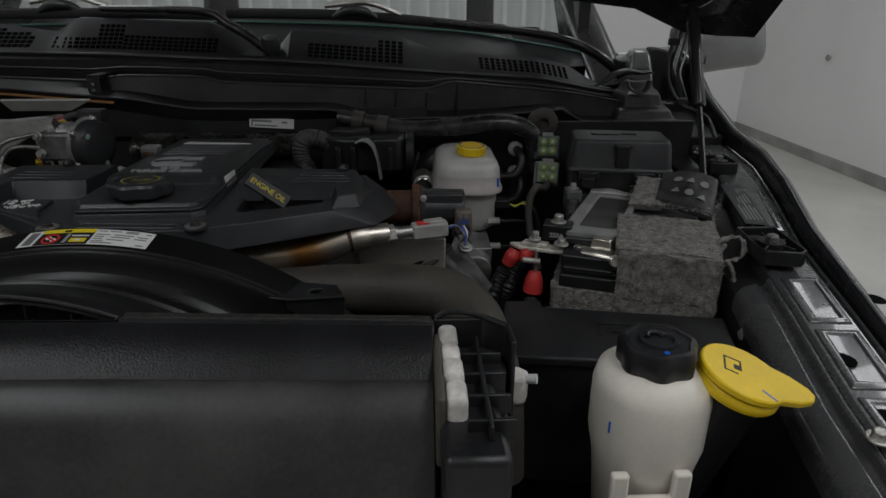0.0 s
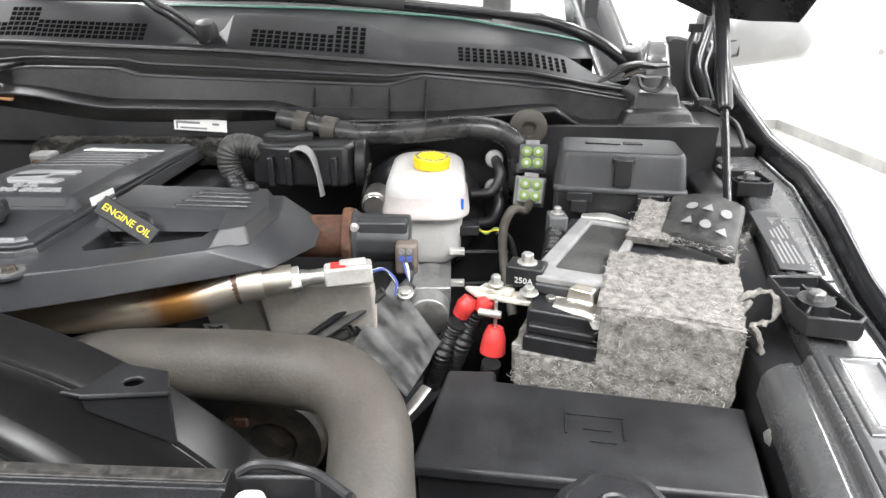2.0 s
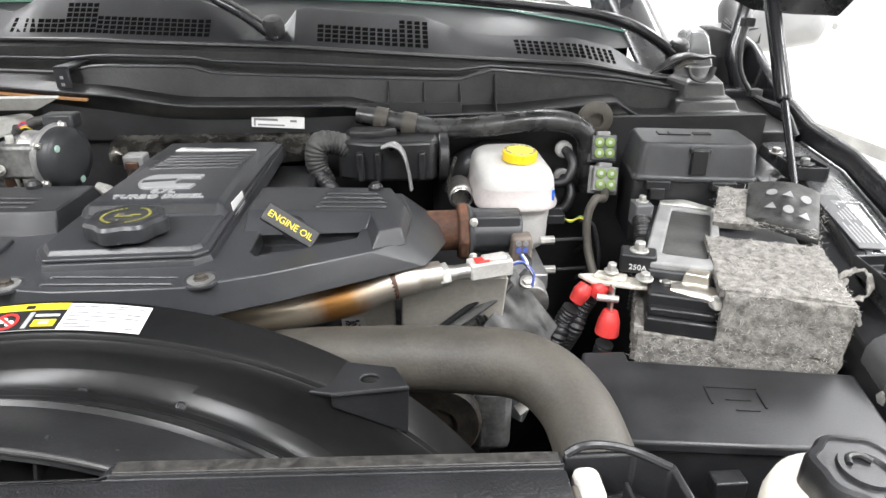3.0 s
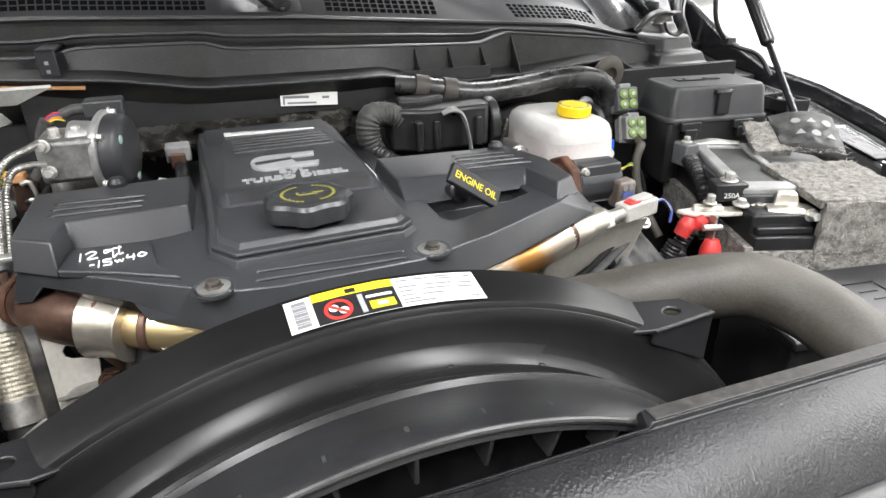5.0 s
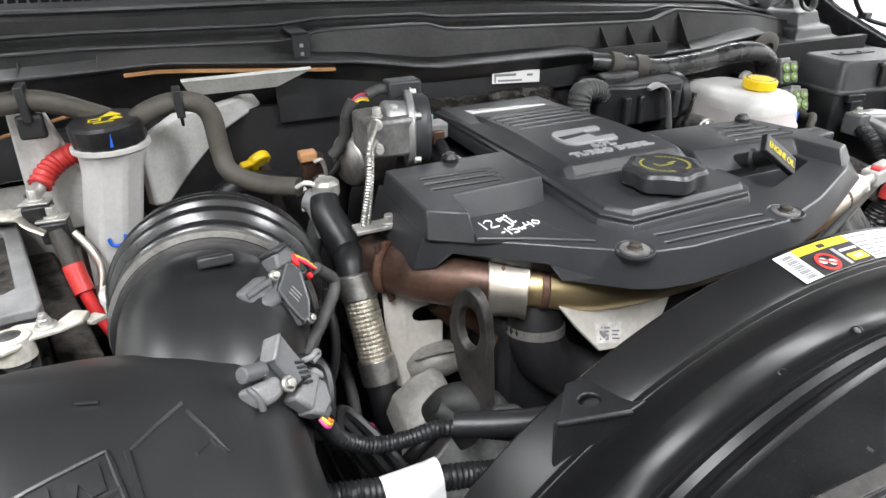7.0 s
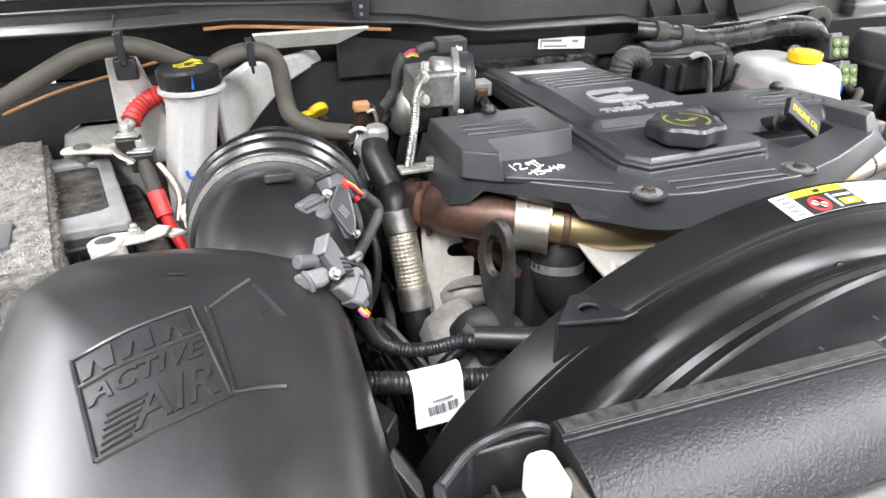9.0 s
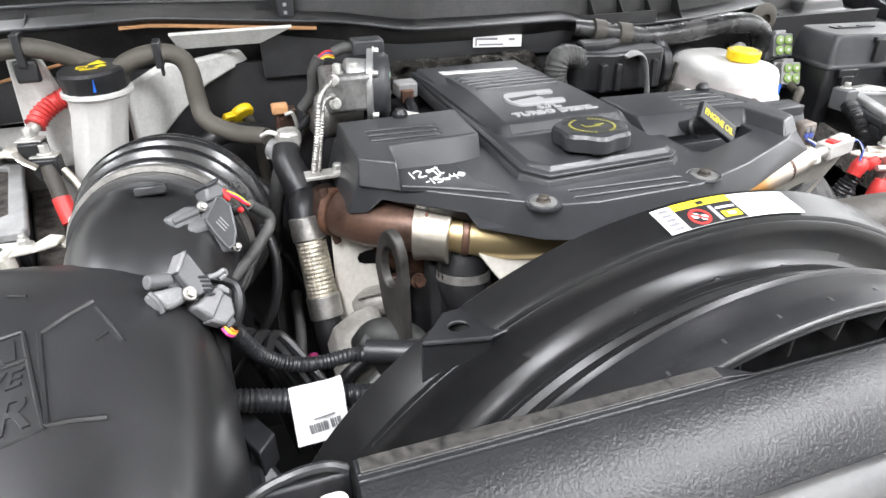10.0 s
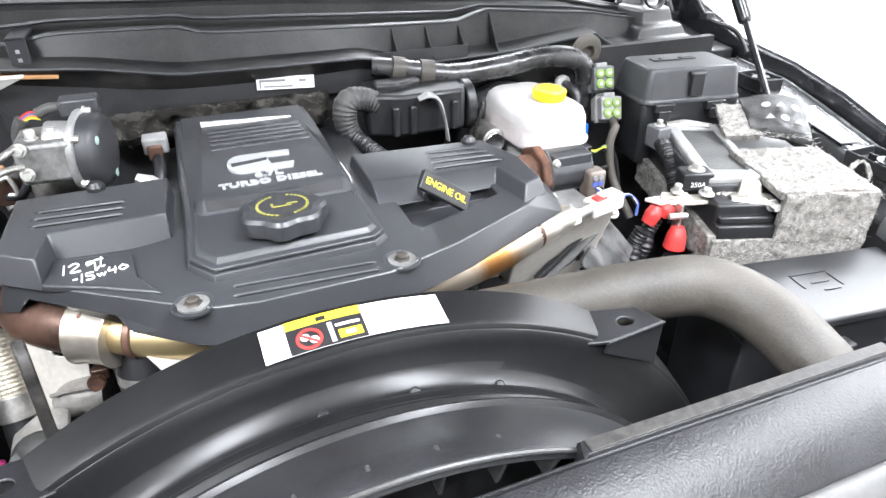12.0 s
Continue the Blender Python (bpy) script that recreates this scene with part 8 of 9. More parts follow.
for k in range(5):
    wire(lm, [(-0.87 + 0.012 * k, 0.84 - 0.01 * k, 1.20 - 0.02 * k), (-0.84 + 0.01 * k, 0.85, 1.12), (-0.82 + 0.02 * k, 0.86 - 0.02 * k, 1.04), (-0.80 + 0.02 * k, 0.84, 0.95)], 0.006 + 0.001 * (k % 2), RUBBER, "branch_wire", 8)
pk = thing("pink_cap", "small pink rubber cap low in the bay", "cap", (-0.762, 0.93, 1.02))
part("cap_body", lathe([(0.005, 0), (0.006, 0.009), (0.0, 0.012)], 14, Matrix.Translation((-0.765, 0.905, 1.030))), PINKW, pk, "pink rubber")
part("cap_wire", tube([(-0.762, 0.90, 1.036), (-0.762, 0.905, 0.99), (-0.75, 0.92, 0.93)], 0.006, 8, 4), RUBBER, pk)

# ---- engine cover details ----
oil = thing("oil_filler_cap", "black scalloped oil filler cap with yellow print", "filler cap", (-0.420, 0.876, 1.28))
OM = Matrix.Translation((-0.4245, 0.866, 1.2845)) @ pose(0, 0, 0, -2, 0, 0) @ Matrix.Diagonal((1.1, 1.1, 0.95, 1))
oc = part("cap_body", lathe([(0.026, 0), (0.028, 0.003), (0.0375, 0.006), (0.0385, 0.009), (0.0385, 0.022), (0.036, 0.026), (0.030, 0.0275), (0.028, 0.0265), (0.0, 0.0265)], 98, OM, lobes=7, depth=0.06), COVER, oil, "scalloped cap", smooth=30)
arcs = bmesh.new()
for k in range(34):
    if k in (0, 1, 16, 17, 18, 33):
        continue
    a = 2 * math.pi * k / 34
    box((-0.0013, 0.0215, 0.0268), (0.0013, 0.0242, 0.0273), OM @ Matrix.Rotation(a, 4, "Z"), arcs)
box((-0.010, -0.004, 0.0268), (0.008, -0.002, 0.0273), OM, arcs), box((-0.010, -0.004, 0.0268), (-0.008, 0.005, 0.0273), OM, arcs), box((0.004, 0.0, 0.0268), (0.014, 0.002, 0.0273), OM, arcs)
part("cap_print", arcs, OLIVEP, oc, "ring of yellow print and oil can sign")
em_ = thing("cover_emblem", "silver grey rounded emblem on the engine cover", "emblem", (-0.42, 1.017, 1.3))
EMM = frame_at((-0.4185, 1.0135, 1.2988), (1, -0.02, 0), (0, 1, 0)) @ Matrix.Diagonal((0.90, 1.42, 1.2, 1))
outer = [(-0.032 + 0.016 * math.cos(radians(a)) * 1.25 - 0.0, 0.019 * math.sin(radians(a))) for a in range(90, 271, 12)] + [(0.030, -0.019), (0.034, -0.009), (0.004, -0.009)]
inner = [(0.004, -0.006), (0.0, 0.004), (0.004, 0.010), (0.032, 0.010), (0.034, 0.019)]
part("emblem_body", prism(outer + inner, -0.001, 0.0028, EMM), LETTER, em_, "silver grey shape", bev=0.0005)
part("emblem_band", prism([(-0.046, -0.006), (0.0, 0.0), (0.0, 0.005), (-0.047, 0.001)], 0.0028, 0.0034, EMM), DARKGREY, em_, "dark band across it")
LBM = frame_at((-0.419, 1.2365, 1.2836), (1, 0.0, -0.015), (0, 1, -0.10))
cl = thing("cover_label", "white paper label on the engine cover rear", "label", (-0.419, 1.236, 1.283))
part("label_sheet", box((-0.065, -0.024, 0.0), (0.064, 0.026, 0.0016), LBM), PAPER, cl, "white sheet")
part("label_print", bar_print(LBM @ Matrix.Translation((0, 0, 0.0016)), [(-0.055, -0.01, 0.008, 0.012), (0.0, 0.05, 0.008, 0.011), (-0.055, 0.03, 0.0, 0.003), (-0.055, 0.045, -0.008, -0.005)]), INK, cl, "grey print bars")
sl = thing("side_label", "white paper label on the centre block side", "label", (-0.325, 0.98, 1.28))
part("label_sheet", prism([(0, 0), (0.052, 0.0), (0.056, 0.020), (0.004, 0.022)], 0, 0.001, frame_at((-0.3285, 0.95, 1.268), (0.02, 1, 0), (-0.2, 0, 1))), PAPER, sl, "white sheet")
part("label_print", bar_print(frame_at((-0.3268, 0.955, 1.270), (0.02, 1, 0), (-0.2, 0, 1)) @ Matrix.Translation((0, 0, 0.001)), [(0.004, 0.04, 0.003, 0.006), (0.004, 0.044, 0.009, 0.012)], h=0.0006), INK, sl)
part("orange_label", prism([(0, 0), (0.045, 0.0), (0.045, 0.018), (0.0, 0.018)], 0, 0.001, frame_at((-0.330, 1.03, 1.268), (0.02, 1, 0), (-0.2, 0, 1))), ORANGEINK, sl, "orange warning label")
for x, y in ((-0.523, 0.787), (-0.326, 0.786)):
    sc = thing("cover_screw", "dark steel cover screw in a round recess", "screw", (x, y, 1.267), "cover screws")
    part("recess_ring", lathe([(0.0190, -0.003), (0.0190, -0.0004), (0.0182, 0.0), (0.0165, -0.0012), (0.0150, -0.0026)], 36, Matrix.Translation((x, y, 1.2674))), COVER, sc)
    part("washer", lathe([(0.0140, -0.002), (0.0140, 0.0002), (0.006, 0.0006)], 28, Matrix.Translation((x, y, 1.2676))), DULLAL, sc, "grey washer")
    part("screw_head", lathe([(0.0085, 0.001), (0.0085, 0.0025), (0.0065, 0.003), (0.0065, 0.0065), (0.005, 0.0072)], 6, Matrix.Translation((x, y, 1.2662))), IRON, sc, "dark steel hex head", bev=0.0005)
for x, y in ((-0.608, 1.022), (-0.150, 1.012)):
    gd = thing("cover_grommet", "small black push grommet on the cover", "grommet", (x, y, 1.29), "cover grommets")
    part("grommet_body", lathe([(0.010, 0), (0.010, 0.006), (0.006, 0.011), (0.0, 0.011)], 16, Matrix.Translation((x, y, 1.292 if x < -0.4 else 1.282))), BLACK, gd)
dt = thing("oil_dipstick", "black dipstick tag lettered ENGINE OIL in yellow", "dipstick", (-0.24, 0.88, 1.26))
TX = V((0.0535, -0.004, -0.038)).normalized()
TM = frame_at((-0.2445, 0.871, 1.2900), TX, (0.10, 0.35, 0.60))
part("tag_plate", prism([(-0.034, -0.0115), (0.034, -0.0115), (0.034, 0.0115), (-0.034, 0.0115)], -0.004, 0.004, TM), BLACK, dt, "black tag plate", bev=0.0015)
part("tag_letters", text("ENGINE OIL", 0.0113, TM @ Matrix.Translation((0, 0, 0.0042)), 0.0003, 0.95), BRIGHTY, dt, "yellow letters")
part("tag_neck", tube([TM @ V((0, 0.0, -0.003)), (-0.245, 0.895, 1.278), (-0.250, 0.91, 1.272), (-0.255, 0.935, 1.262)], [0.010, 0.011, 0.010, 0.009], 14, 4), BLACK, dt, "black neck")
part("neck_ring", lathe([(0.012, -0.003), (0.015, 0), (0.012, 0.003)], 18, along((-0.247, 0.90, 1.276), (-0.255, 0.935, 1.262))), BLACK, dt)
hw = thing("marker_writing", "white paint marker note on the engine cover", "writing", (-0.60, 0.875, 1.271))
WR = frame_at((-0.636, 0.876, 1.2716), (0.99, 0.134, 0), (-0.134, 0.99, 0)) @ Matrix.Diagonal((0.83, 0.83, 1, 1))


def stroke(pts, ox, oy, s=1.0):
    return tube([WR @ V((ox + s * x, oy + s * y, 0.0004)) for x, y in pts], 0.0008, 6, 5)


DIG = {"1": [(0.002, 0.0), (0.003, 0.014)], "2": [(0.0, 0.011), (0.004, 0.014), (0.007, 0.010), (0.001, 0.001), (0.008, 0.0)], "q": [(0.006, 0.009), (0.001, 0.010), (0.001, 0.005), (0.006, 0.007), (0.006, -0.006), (0.009, -0.001)], "t": [(0.004, 0.016), (0.003, 0.0), (0.006, 0.0)], "-": [(0.0, 0.006), (0.006, 0.0065)], "5": [(0.007, 0.013), (0.001, 0.013), (0.001, 0.008), (0.006, 0.007), (0.006, 0.001), (0.0, 0.001)], "w": [(0.0, 0.007), (0.002, 0.001), (0.004, 0.006), (0.006, 0.001), (0.008, 0.007)], "4": [(0.001, 0.012), (0.0, 0.006), (0.007, 0.006)], "l": [(0.006, 0.012), (0.005, 0.0)], "0": [(0.003, 0.010), (0.0, 0.005), (0.003, 0.001), (0.007, 0.005), (0.003, 0.010)]}
for c, x, y, k in (("1", 0.0, 0.0, 1.5), ("2", 0.009, 0.0, 1.5), ("q", 0.027, 0.002, 1.5), ("t", 0.038, 0.0, 1.4), ("-", 0.036, 0.008, 1.6), ("-", 0.012, -0.022, 0.8), ("1", 0.018, -0.026, 1.2), ("5", 0.025, -0.026, 1.25), ("w", 0.037, -0.024, 1.05), ("4", 0.049, -0.023, 1.2), ("l", 0.049, -0.024, 1.2), ("0", 0.060, -0.022, 1.3)):
    part("pen_stroke", stroke(DIG[c], x, y, k), CHALK, hw)

# ---- shroud label ----
slb = thing("warning_label", "white yellow and black fan warning label", "label", (-0.40, 0.665, 1.29))


ring_a = lambda a: 79.4 + 0.674 * (a - 80.5)


def on_ring(a, y, lift):
    y = 0.6475 + (y - 0.6515) * 0.95
    r = 0.4458 + (y - 0.6475) * 0.166 + lift
    a = radians(ring_a(a))
    return V((-0.416 + r * math.cos(a), y, 0.850 + r * math.sin(a)))


def ring_patch(a0, a1, y0, y1, lift, n=10):
    rows = []
    for i in range(n + 1):
        a = a0 + (a1 - a0) * i / n
        rows.append([on_ring(a, y0, lift), on_ring(a, y1, lift), on_ring(a, y1, lift - 0.0006), on_ring(a, y0, lift - 0.0006)])
    return loft(rows)


part("label_sheet", ring_patch(80.5, 107.8, 0.6515, 0.686, 0.0008, 20), PAPER, slb, "white sheet")
part("yellow_band", ring_patch(93.0, 104.2, 0.677, 0.686, 0.0013), BRIGHTY, slb, "yellow band")
part("black_field", ring_patch(93.0, 104.2, 0.6515, 0.677, 0.0013), BLACKINK, slb, "black field")
ro = on_ring(101.2, 0.6625, 0.0016)
RM = frame_at(ro, (math.sin(radians(ring_a(101.2))), 0, -math.cos(radians(ring_a(101.2)))), (0, 1, 0.2))
ringbm = bmesh.new()
for k in range(28):
    box((-0.0013, 0.0076, 0.0), (0.0013, 0.0100, 0.0004), RM @ Matrix.Rotation(2 * math.pi * k / 28, 4, "Z"), ringbm)
part("red_ring", ringbm, REDINK, slb, "red ring sign")
part("red_slash", bar_print(RM @ Matrix.Rotation(radians(-40), 4, "Z"), [(-0.009, 0.009, -0.0012, 0.0012)], h=0.0006), REDINK, slb)
part("white_blades", lathe([(0.0035, 0), (0.0035, 0.0003)], 10, RM @ Matrix.Translation((-0.003, 0.002, 0)), lathe([(0.0035, 0), (0.0035, 0.0003)], 10, RM @ Matrix.Translation((0.0035, -0.002, 0)))), PAPER, slb, "white fan blades")
part("grey_bar", ring_patch(97.6, 98.3, 0.653, 0.674, 0.0017, 3), LETTER, slb)
part("yellow_field", ring_patch(93.6, 97.0, 0.655, 0.6635, 0.0017, 4), BRIGHTY, slb, "yellow field")
part("white_box", ring_patch(94.6, 96.0, 0.6575, 0.661, 0.002, 3), PAPER, slb)
part("white_squiggle", ring_patch(93.6, 97.2, 0.668, 0.6705, 0.0017, 4), PAPER, slb)
part("black_triangle", ring_patch(98.2, 99.6, 0.6785, 0.683, 0.0017, 3), BLACKINK, slb)
for k in range(14):
    part("bar_line", ring_patch(105.0, 106.9, 0.654 + 0.0021 * k, 0.654 + 0.0021 * k + (0.0012 if k % 3 else 0.0016), 0.0012, 2), INK, slb)
for a0, a1, y in ((90.6, 92.4, 0.681), (87.6, 90.0, 0.681), (84.0, 86.6, 0.682), (84.0, 86.6, 0.679), (81.2, 82.2, 0.680), (89.5, 92.4, 0.673), (84.5, 88.5, 0.673), (81.5, 83.6, 0.672), (90.5, 92.4, 0.668), (85.0, 89.0, 0.668), (81.5, 84.0, 0.667), (90.5, 92.4, 0.663), (86.0, 89.5, 0.662), (90.0, 92.4, 0.658), (88.0, 92.4, 0.6545), (81.4, 83.0, 0.6545)):
    part("print_line", ring_patch(a0, a1, y, y + 0.0016, 0.0012, 3), INK, slb)


# ---- hoses and leads in the depth of the bay ----
dk = thing("hose_bundle", "black hoses and leads in the shadow behind the intake", "hoses", (-0.85, 1.25, 1.1))
for pts, r, mt in (
        ([(-0.93, 1.30, 1.00), (-0.90, 1.28, 1.14), (-0.86, 1.27, 1.20), (-0.81, 1.27, 1.215), (-0.76, 1.26, 1.20), (-0.73, 1.24, 1.12)], 0.016, RUBBER),
        ([(-0.90, 1.22, 0.98), (-0.87, 1.22, 1.10), (-0.84, 1.20, 1.16), (-0.80, 1.17, 1.17), (-0.77, 1.15, 1.12), (-0.76, 1.13, 1.0)], 0.012, RUBBER),
        ([(-0.71, 1.24, 1.10), (-0.70, 1.22, 1.20), (-0.68, 1.20, 1.235), (-0.65, 1.18, 1.22), (-0.63, 1.17, 1.15)], 0.018, RUBBER),
        ([(-0.79, 1.05, 0.95), (-0.785, 1.06, 1.06), (-0.78, 1.08, 1.14), (-0.765, 1.09, 1.20), (-0.755, 1.09, 1.225)], 0.011, TAPE),
        ([(-0.83, 1.12, 0.95), (-0.81, 1.10, 1.05), (-0.775, 1.06, 1.10), (-0.75, 1.02, 1.05)], 0.006, RUBBER),
        ([(-0.86, 0.92, 1.02), (-0.83, 0.90, 1.08), (-0.80, 0.90, 1.13), (-0.79, 0.92, 1.18), (-0.80, 0.95, 1.22)], 0.0055, RUBBER),
        ([(-0.80, 0.86, 0.95), (-0.785, 0.88, 1.02), (-0.775, 0.93, 1.06), (-0.77, 0.99, 1.08)], 0.007, TAPE),
        ([(-0.76, 0.86, 0.96), (-0.755, 0.84, 1.02), (-0.735, 0.83, 1.06), (-0.70, 0.84, 1.075)], 0.008, RUBBER)):
    part("hose", tube(pts, r, 12, 7), mt, dk)
for x, z in ((-0.745, 1.225), (-0.725, 1.21)):
    part("hose_clamp", tube([(x, 1.25, z - 0.02), (x + 0.004, 1.245, z - 0.028)], 0.0185, 18, 1, smooth=False), ZINC, dk, "zinc spring clamp")
pu = thing("accessory_pulley", "dark grooved pulley and belt below the radiator hose", "pulley", (-0.08, 0.80, 1.06))
pm3 = along((-0.085, 0.80, 1.06), (-0.085, 0.70, 1.06))
part("pulley_wheel", lathe([(0.055, 0), (0.060, 0.003), (0.056, 0.006), (0.060, 0.009), (0.056, 0.012), (0.060, 0.015), (0.056, 0.02), (0.03, 0.022), (0.026, 0.012), (0.012, 0.014), (0.0, 0.016)], 40, pm3), IRON, pu, "dark steel wheel", smooth=30)
part("belt", tube([(-0.145, 0.79, 1.06), (-0.15, 0.79, 1.0), (-0.16, 0.79, 0.92)], 0.008, 8, 3, flat=0.4), RUBBER, pu, "black belt")
part("red_tag", box((-0.122, 0.775, 1.085), (-0.106, 0.785, 1.096)), RUST, pu, "faded red tag", bev=0.002)
part("bracket_stay", tube([(-0.02, 0.80, 1.13), (-0.04, 0.80, 1.08), (-0.055, 0.80, 1.03)], 0.004, 8, 3), STEEL, pu, "thin steel stay")
part("pump_body", box((-0.03, 0.82, 0.98), (0.02, 0.90, 1.08)), DULLAL, pu, "oily grey pump body", bev=0.01)


# ---- cowl details ----
def cowl_grid(x0, x1, z0, z1, nx, nz):
    """Near-black cells on the sloping cowl top, painting the shade in one air grille's openings; the cowl left between
    them makes the bars.
    """
    for i in range(nx):
        xa, xb = x0 + (x1 - x0) * (i + 0.10) / nx, x0 + (x1 - x0) * (i + 0.90) / nx
        for j in range(nz):
            zs = max(z0, seal_z((xa + xb) / 2) + 0.0145)
            za, zb = zs + (z1 - z0) * (j + 0.12) / nz, zs + (z1 - z0) * (j + 0.88) / nz
            for _ in (0,):
                xm = (xa + xb) / 2
                b = bow(xm)
                s0, s1 = seal_z(xm) + 0.012, top_z(xm) - 0.004
                yy = lambda z: 1.455 + b + 0.060 * (z - s0) / max(0.01, s1 - s0)
                if zb > s1 - 0.003 or za < s0 + 0.001:
                    continue
                GRID.append([(xa, yy(za), za), (xb, yy(za), za), (xb, yy(zb), zb), (xa, yy(zb), zb)])


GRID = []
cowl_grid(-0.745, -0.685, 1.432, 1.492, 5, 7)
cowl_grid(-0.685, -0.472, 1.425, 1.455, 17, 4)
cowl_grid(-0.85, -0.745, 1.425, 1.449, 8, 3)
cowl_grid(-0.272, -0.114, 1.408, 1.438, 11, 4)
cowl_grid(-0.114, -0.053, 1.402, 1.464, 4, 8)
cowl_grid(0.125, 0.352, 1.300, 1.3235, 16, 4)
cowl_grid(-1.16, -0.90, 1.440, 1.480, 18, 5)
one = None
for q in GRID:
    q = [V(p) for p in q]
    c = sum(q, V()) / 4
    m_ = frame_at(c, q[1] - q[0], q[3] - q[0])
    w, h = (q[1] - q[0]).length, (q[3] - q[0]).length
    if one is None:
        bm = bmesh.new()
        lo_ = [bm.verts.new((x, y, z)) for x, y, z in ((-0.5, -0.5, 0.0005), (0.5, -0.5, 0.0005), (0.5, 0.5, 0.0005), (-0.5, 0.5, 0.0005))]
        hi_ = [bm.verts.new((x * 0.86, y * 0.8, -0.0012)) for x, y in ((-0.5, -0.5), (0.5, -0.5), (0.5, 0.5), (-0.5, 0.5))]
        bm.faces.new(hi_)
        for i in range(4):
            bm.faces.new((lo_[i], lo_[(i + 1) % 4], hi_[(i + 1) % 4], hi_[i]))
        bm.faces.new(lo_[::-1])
        one = bpy.data.meshes.new("grille_shade_cell")
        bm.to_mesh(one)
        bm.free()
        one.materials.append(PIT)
    ob = new("grille_shade_cell", one)
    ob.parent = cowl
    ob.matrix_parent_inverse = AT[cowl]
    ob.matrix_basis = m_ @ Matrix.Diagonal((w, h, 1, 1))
# ribs on the trough face
for x in (-0.135, -0.068, 0.0, 0.068, -1.08, -0.98, -0.90, -0.82):
    b = bow(x)
    part("trough_rib", prism([(1.322 + b, lip_z(x) + 0.002), (1.366 + b, lip_z(x) + 0.006), (1.376 + b, step_z(x) - 0.002), (1.368 + b, step_z(x) - 0.006)], -0.0015, 0.0015, Matrix.Translation((x, 0, 0)) @ Matrix(((0, 0, 1, 0), (1, 0, 0, 0), (0, 1, 0, 0), (0, 0, 0, 1)))), COWLDUST, cowl, bev=0.0006)
part("trough_strap", box((-0.716, 1.345, 1.352), (-0.690, 1.350, 1.405), bm=box((-0.716, 1.345, 1.40), (-0.690, 1.43, 1.405))), COWLM, cowl, "black hold-down strap", bev=0.002)
for z in (1.372, 1.384):
    part("strap_slot", box((-0.706, 1.3435, z), (-0.701, 1.3455, z + 0.005)), LIGHTGREY, cowl)
part("corner_flap", tube([(0.395, 1.448, 1.366), (0.412, 1.450, 1.374), (0.440, 1.455, 1.391), (0.470, 1.464, 1.397), (0.505, 1.475, 1.393), (0.530, 1.481, 1.394), (0.545, 1.485, 1.390)], [0.004, 0.010, 0.017, 0.020, 0.015, 0.010, 0.002], 14, 6, flat=0.4), LIPM, cowl, "torn dusty grey corner flap")
part("flap_fold", tube([(0.440, 1.446, 1.375), (0.462, 1.448, 1.384), (0.486, 1.456, 1.386)], [0.004, 0.009, 0.004], 10, 5, flat=0.5), OLDHOSE, cowl, "worn fold")
part("corner_hook", tube([(0.470, 1.445, 1.378), (0.478, 1.442, 1.360), (0.498, 1.440, 1.352), (0.516, 1.444, 1.358), (0.526, 1.452, 1.376)], 0.0075, 10, 5, flat=0.5), LIPM, cowl, "grey moulded hook")
tier = lambda z, x0, x1, y0: [(x0, y0, z), (x1, y0 + 0.012, z), (x1 + 0.02, 1.53, z), (x0 - 0.01, 1.53, z)]
part("corner_step", loft([tier(1.270, 0.40, 0.604, 1.385), tier(1.286, 0.405, 0.600, 1.392), tier(1.291, 0.44, 0.584, 1.412), tier(1.312, 0.452, 0.576, 1.420), tier(1.317, 0.468, 0.562, 1.436), tier(1.345, 0.474, 0.556, 1.446), tier(1.352, 0.486, 0.545, 1.470), tier(1.372, 0.492, 0.540, 1.485)]), LIPM, cowl, "dusty moulded corner steps", bev=0.004, segs=3)
part("lip_end", prism([(0.50, 1.392), (0.60, 1.425), (0.622, 1.458), (0.612, 1.472), (0.52, 1.43)], 1.274, 1.284), LIPM, cowl, "pale lip end", bev=0.003)
part("foam_strip", strip([(x, 1.316 + bow(x), lip_z(x) - 0.009) for x in np.linspace(-0.95, -0.66, 8)], [(x, 1.332 + bow(x), lip_z(x) - 0.006) for x in np.linspace(-0.95, -0.66, 8)], 0.003), TAN, cowl, "tan foam edge")
part("foam_strip", strip([(x, 1.314 + bow(x), lip_z(x) - 0.009) for x in np.linspace(-0.178, -0.09, 5)], [(x, 1.330 + bow(x), lip_z(x) - 0.006) for x in np.linspace(-0.178, -0.09, 5)], 0.003), TAN, cowl, "tan foam edge")
fl = thing("firewall_label", "white printed label on the black firewall", "label", (-0.335, 1.345, 1.30))
FLM = frame_at((-0.338, 1.338, 1.304), (1, 0.0, -0.06), (0, 0.1, 1))
part("backing_panel", strip([(x, 1.348, 1.335 if x > -0.6 else 1.35) for x in np.linspace(-0.75, 0.0, 8)], [(x, 1.344, 1.276) for x in np.linspace(-0.75, 0.0, 8)], 0.004), BLACK, fl, "black firewall pad edge")
part("label_sheet", box((-0.047, -0.010, 0.0), (0.048, 0.011, 0.001), FLM), PAPER, fl, "white sheet")
part("label_print", bar_print(FLM @ Matrix.Translation((0, 0, 0.001)), [(-0.040, 0.0, 0.002, 0.006), (-0.036, 0.012, -0.007, -0.004), (0.022, 0.034, 0.001, 0.005), (-0.043, -0.040, -0.008, 0.006)]), INK, fl, "grey print bars")
fo = thing("foil_blanket", "crumpled silver foil insulation behind the engine", "insulation", (-0.45, 1.31, 1.2))
rs = random.Random(11)
rows = []
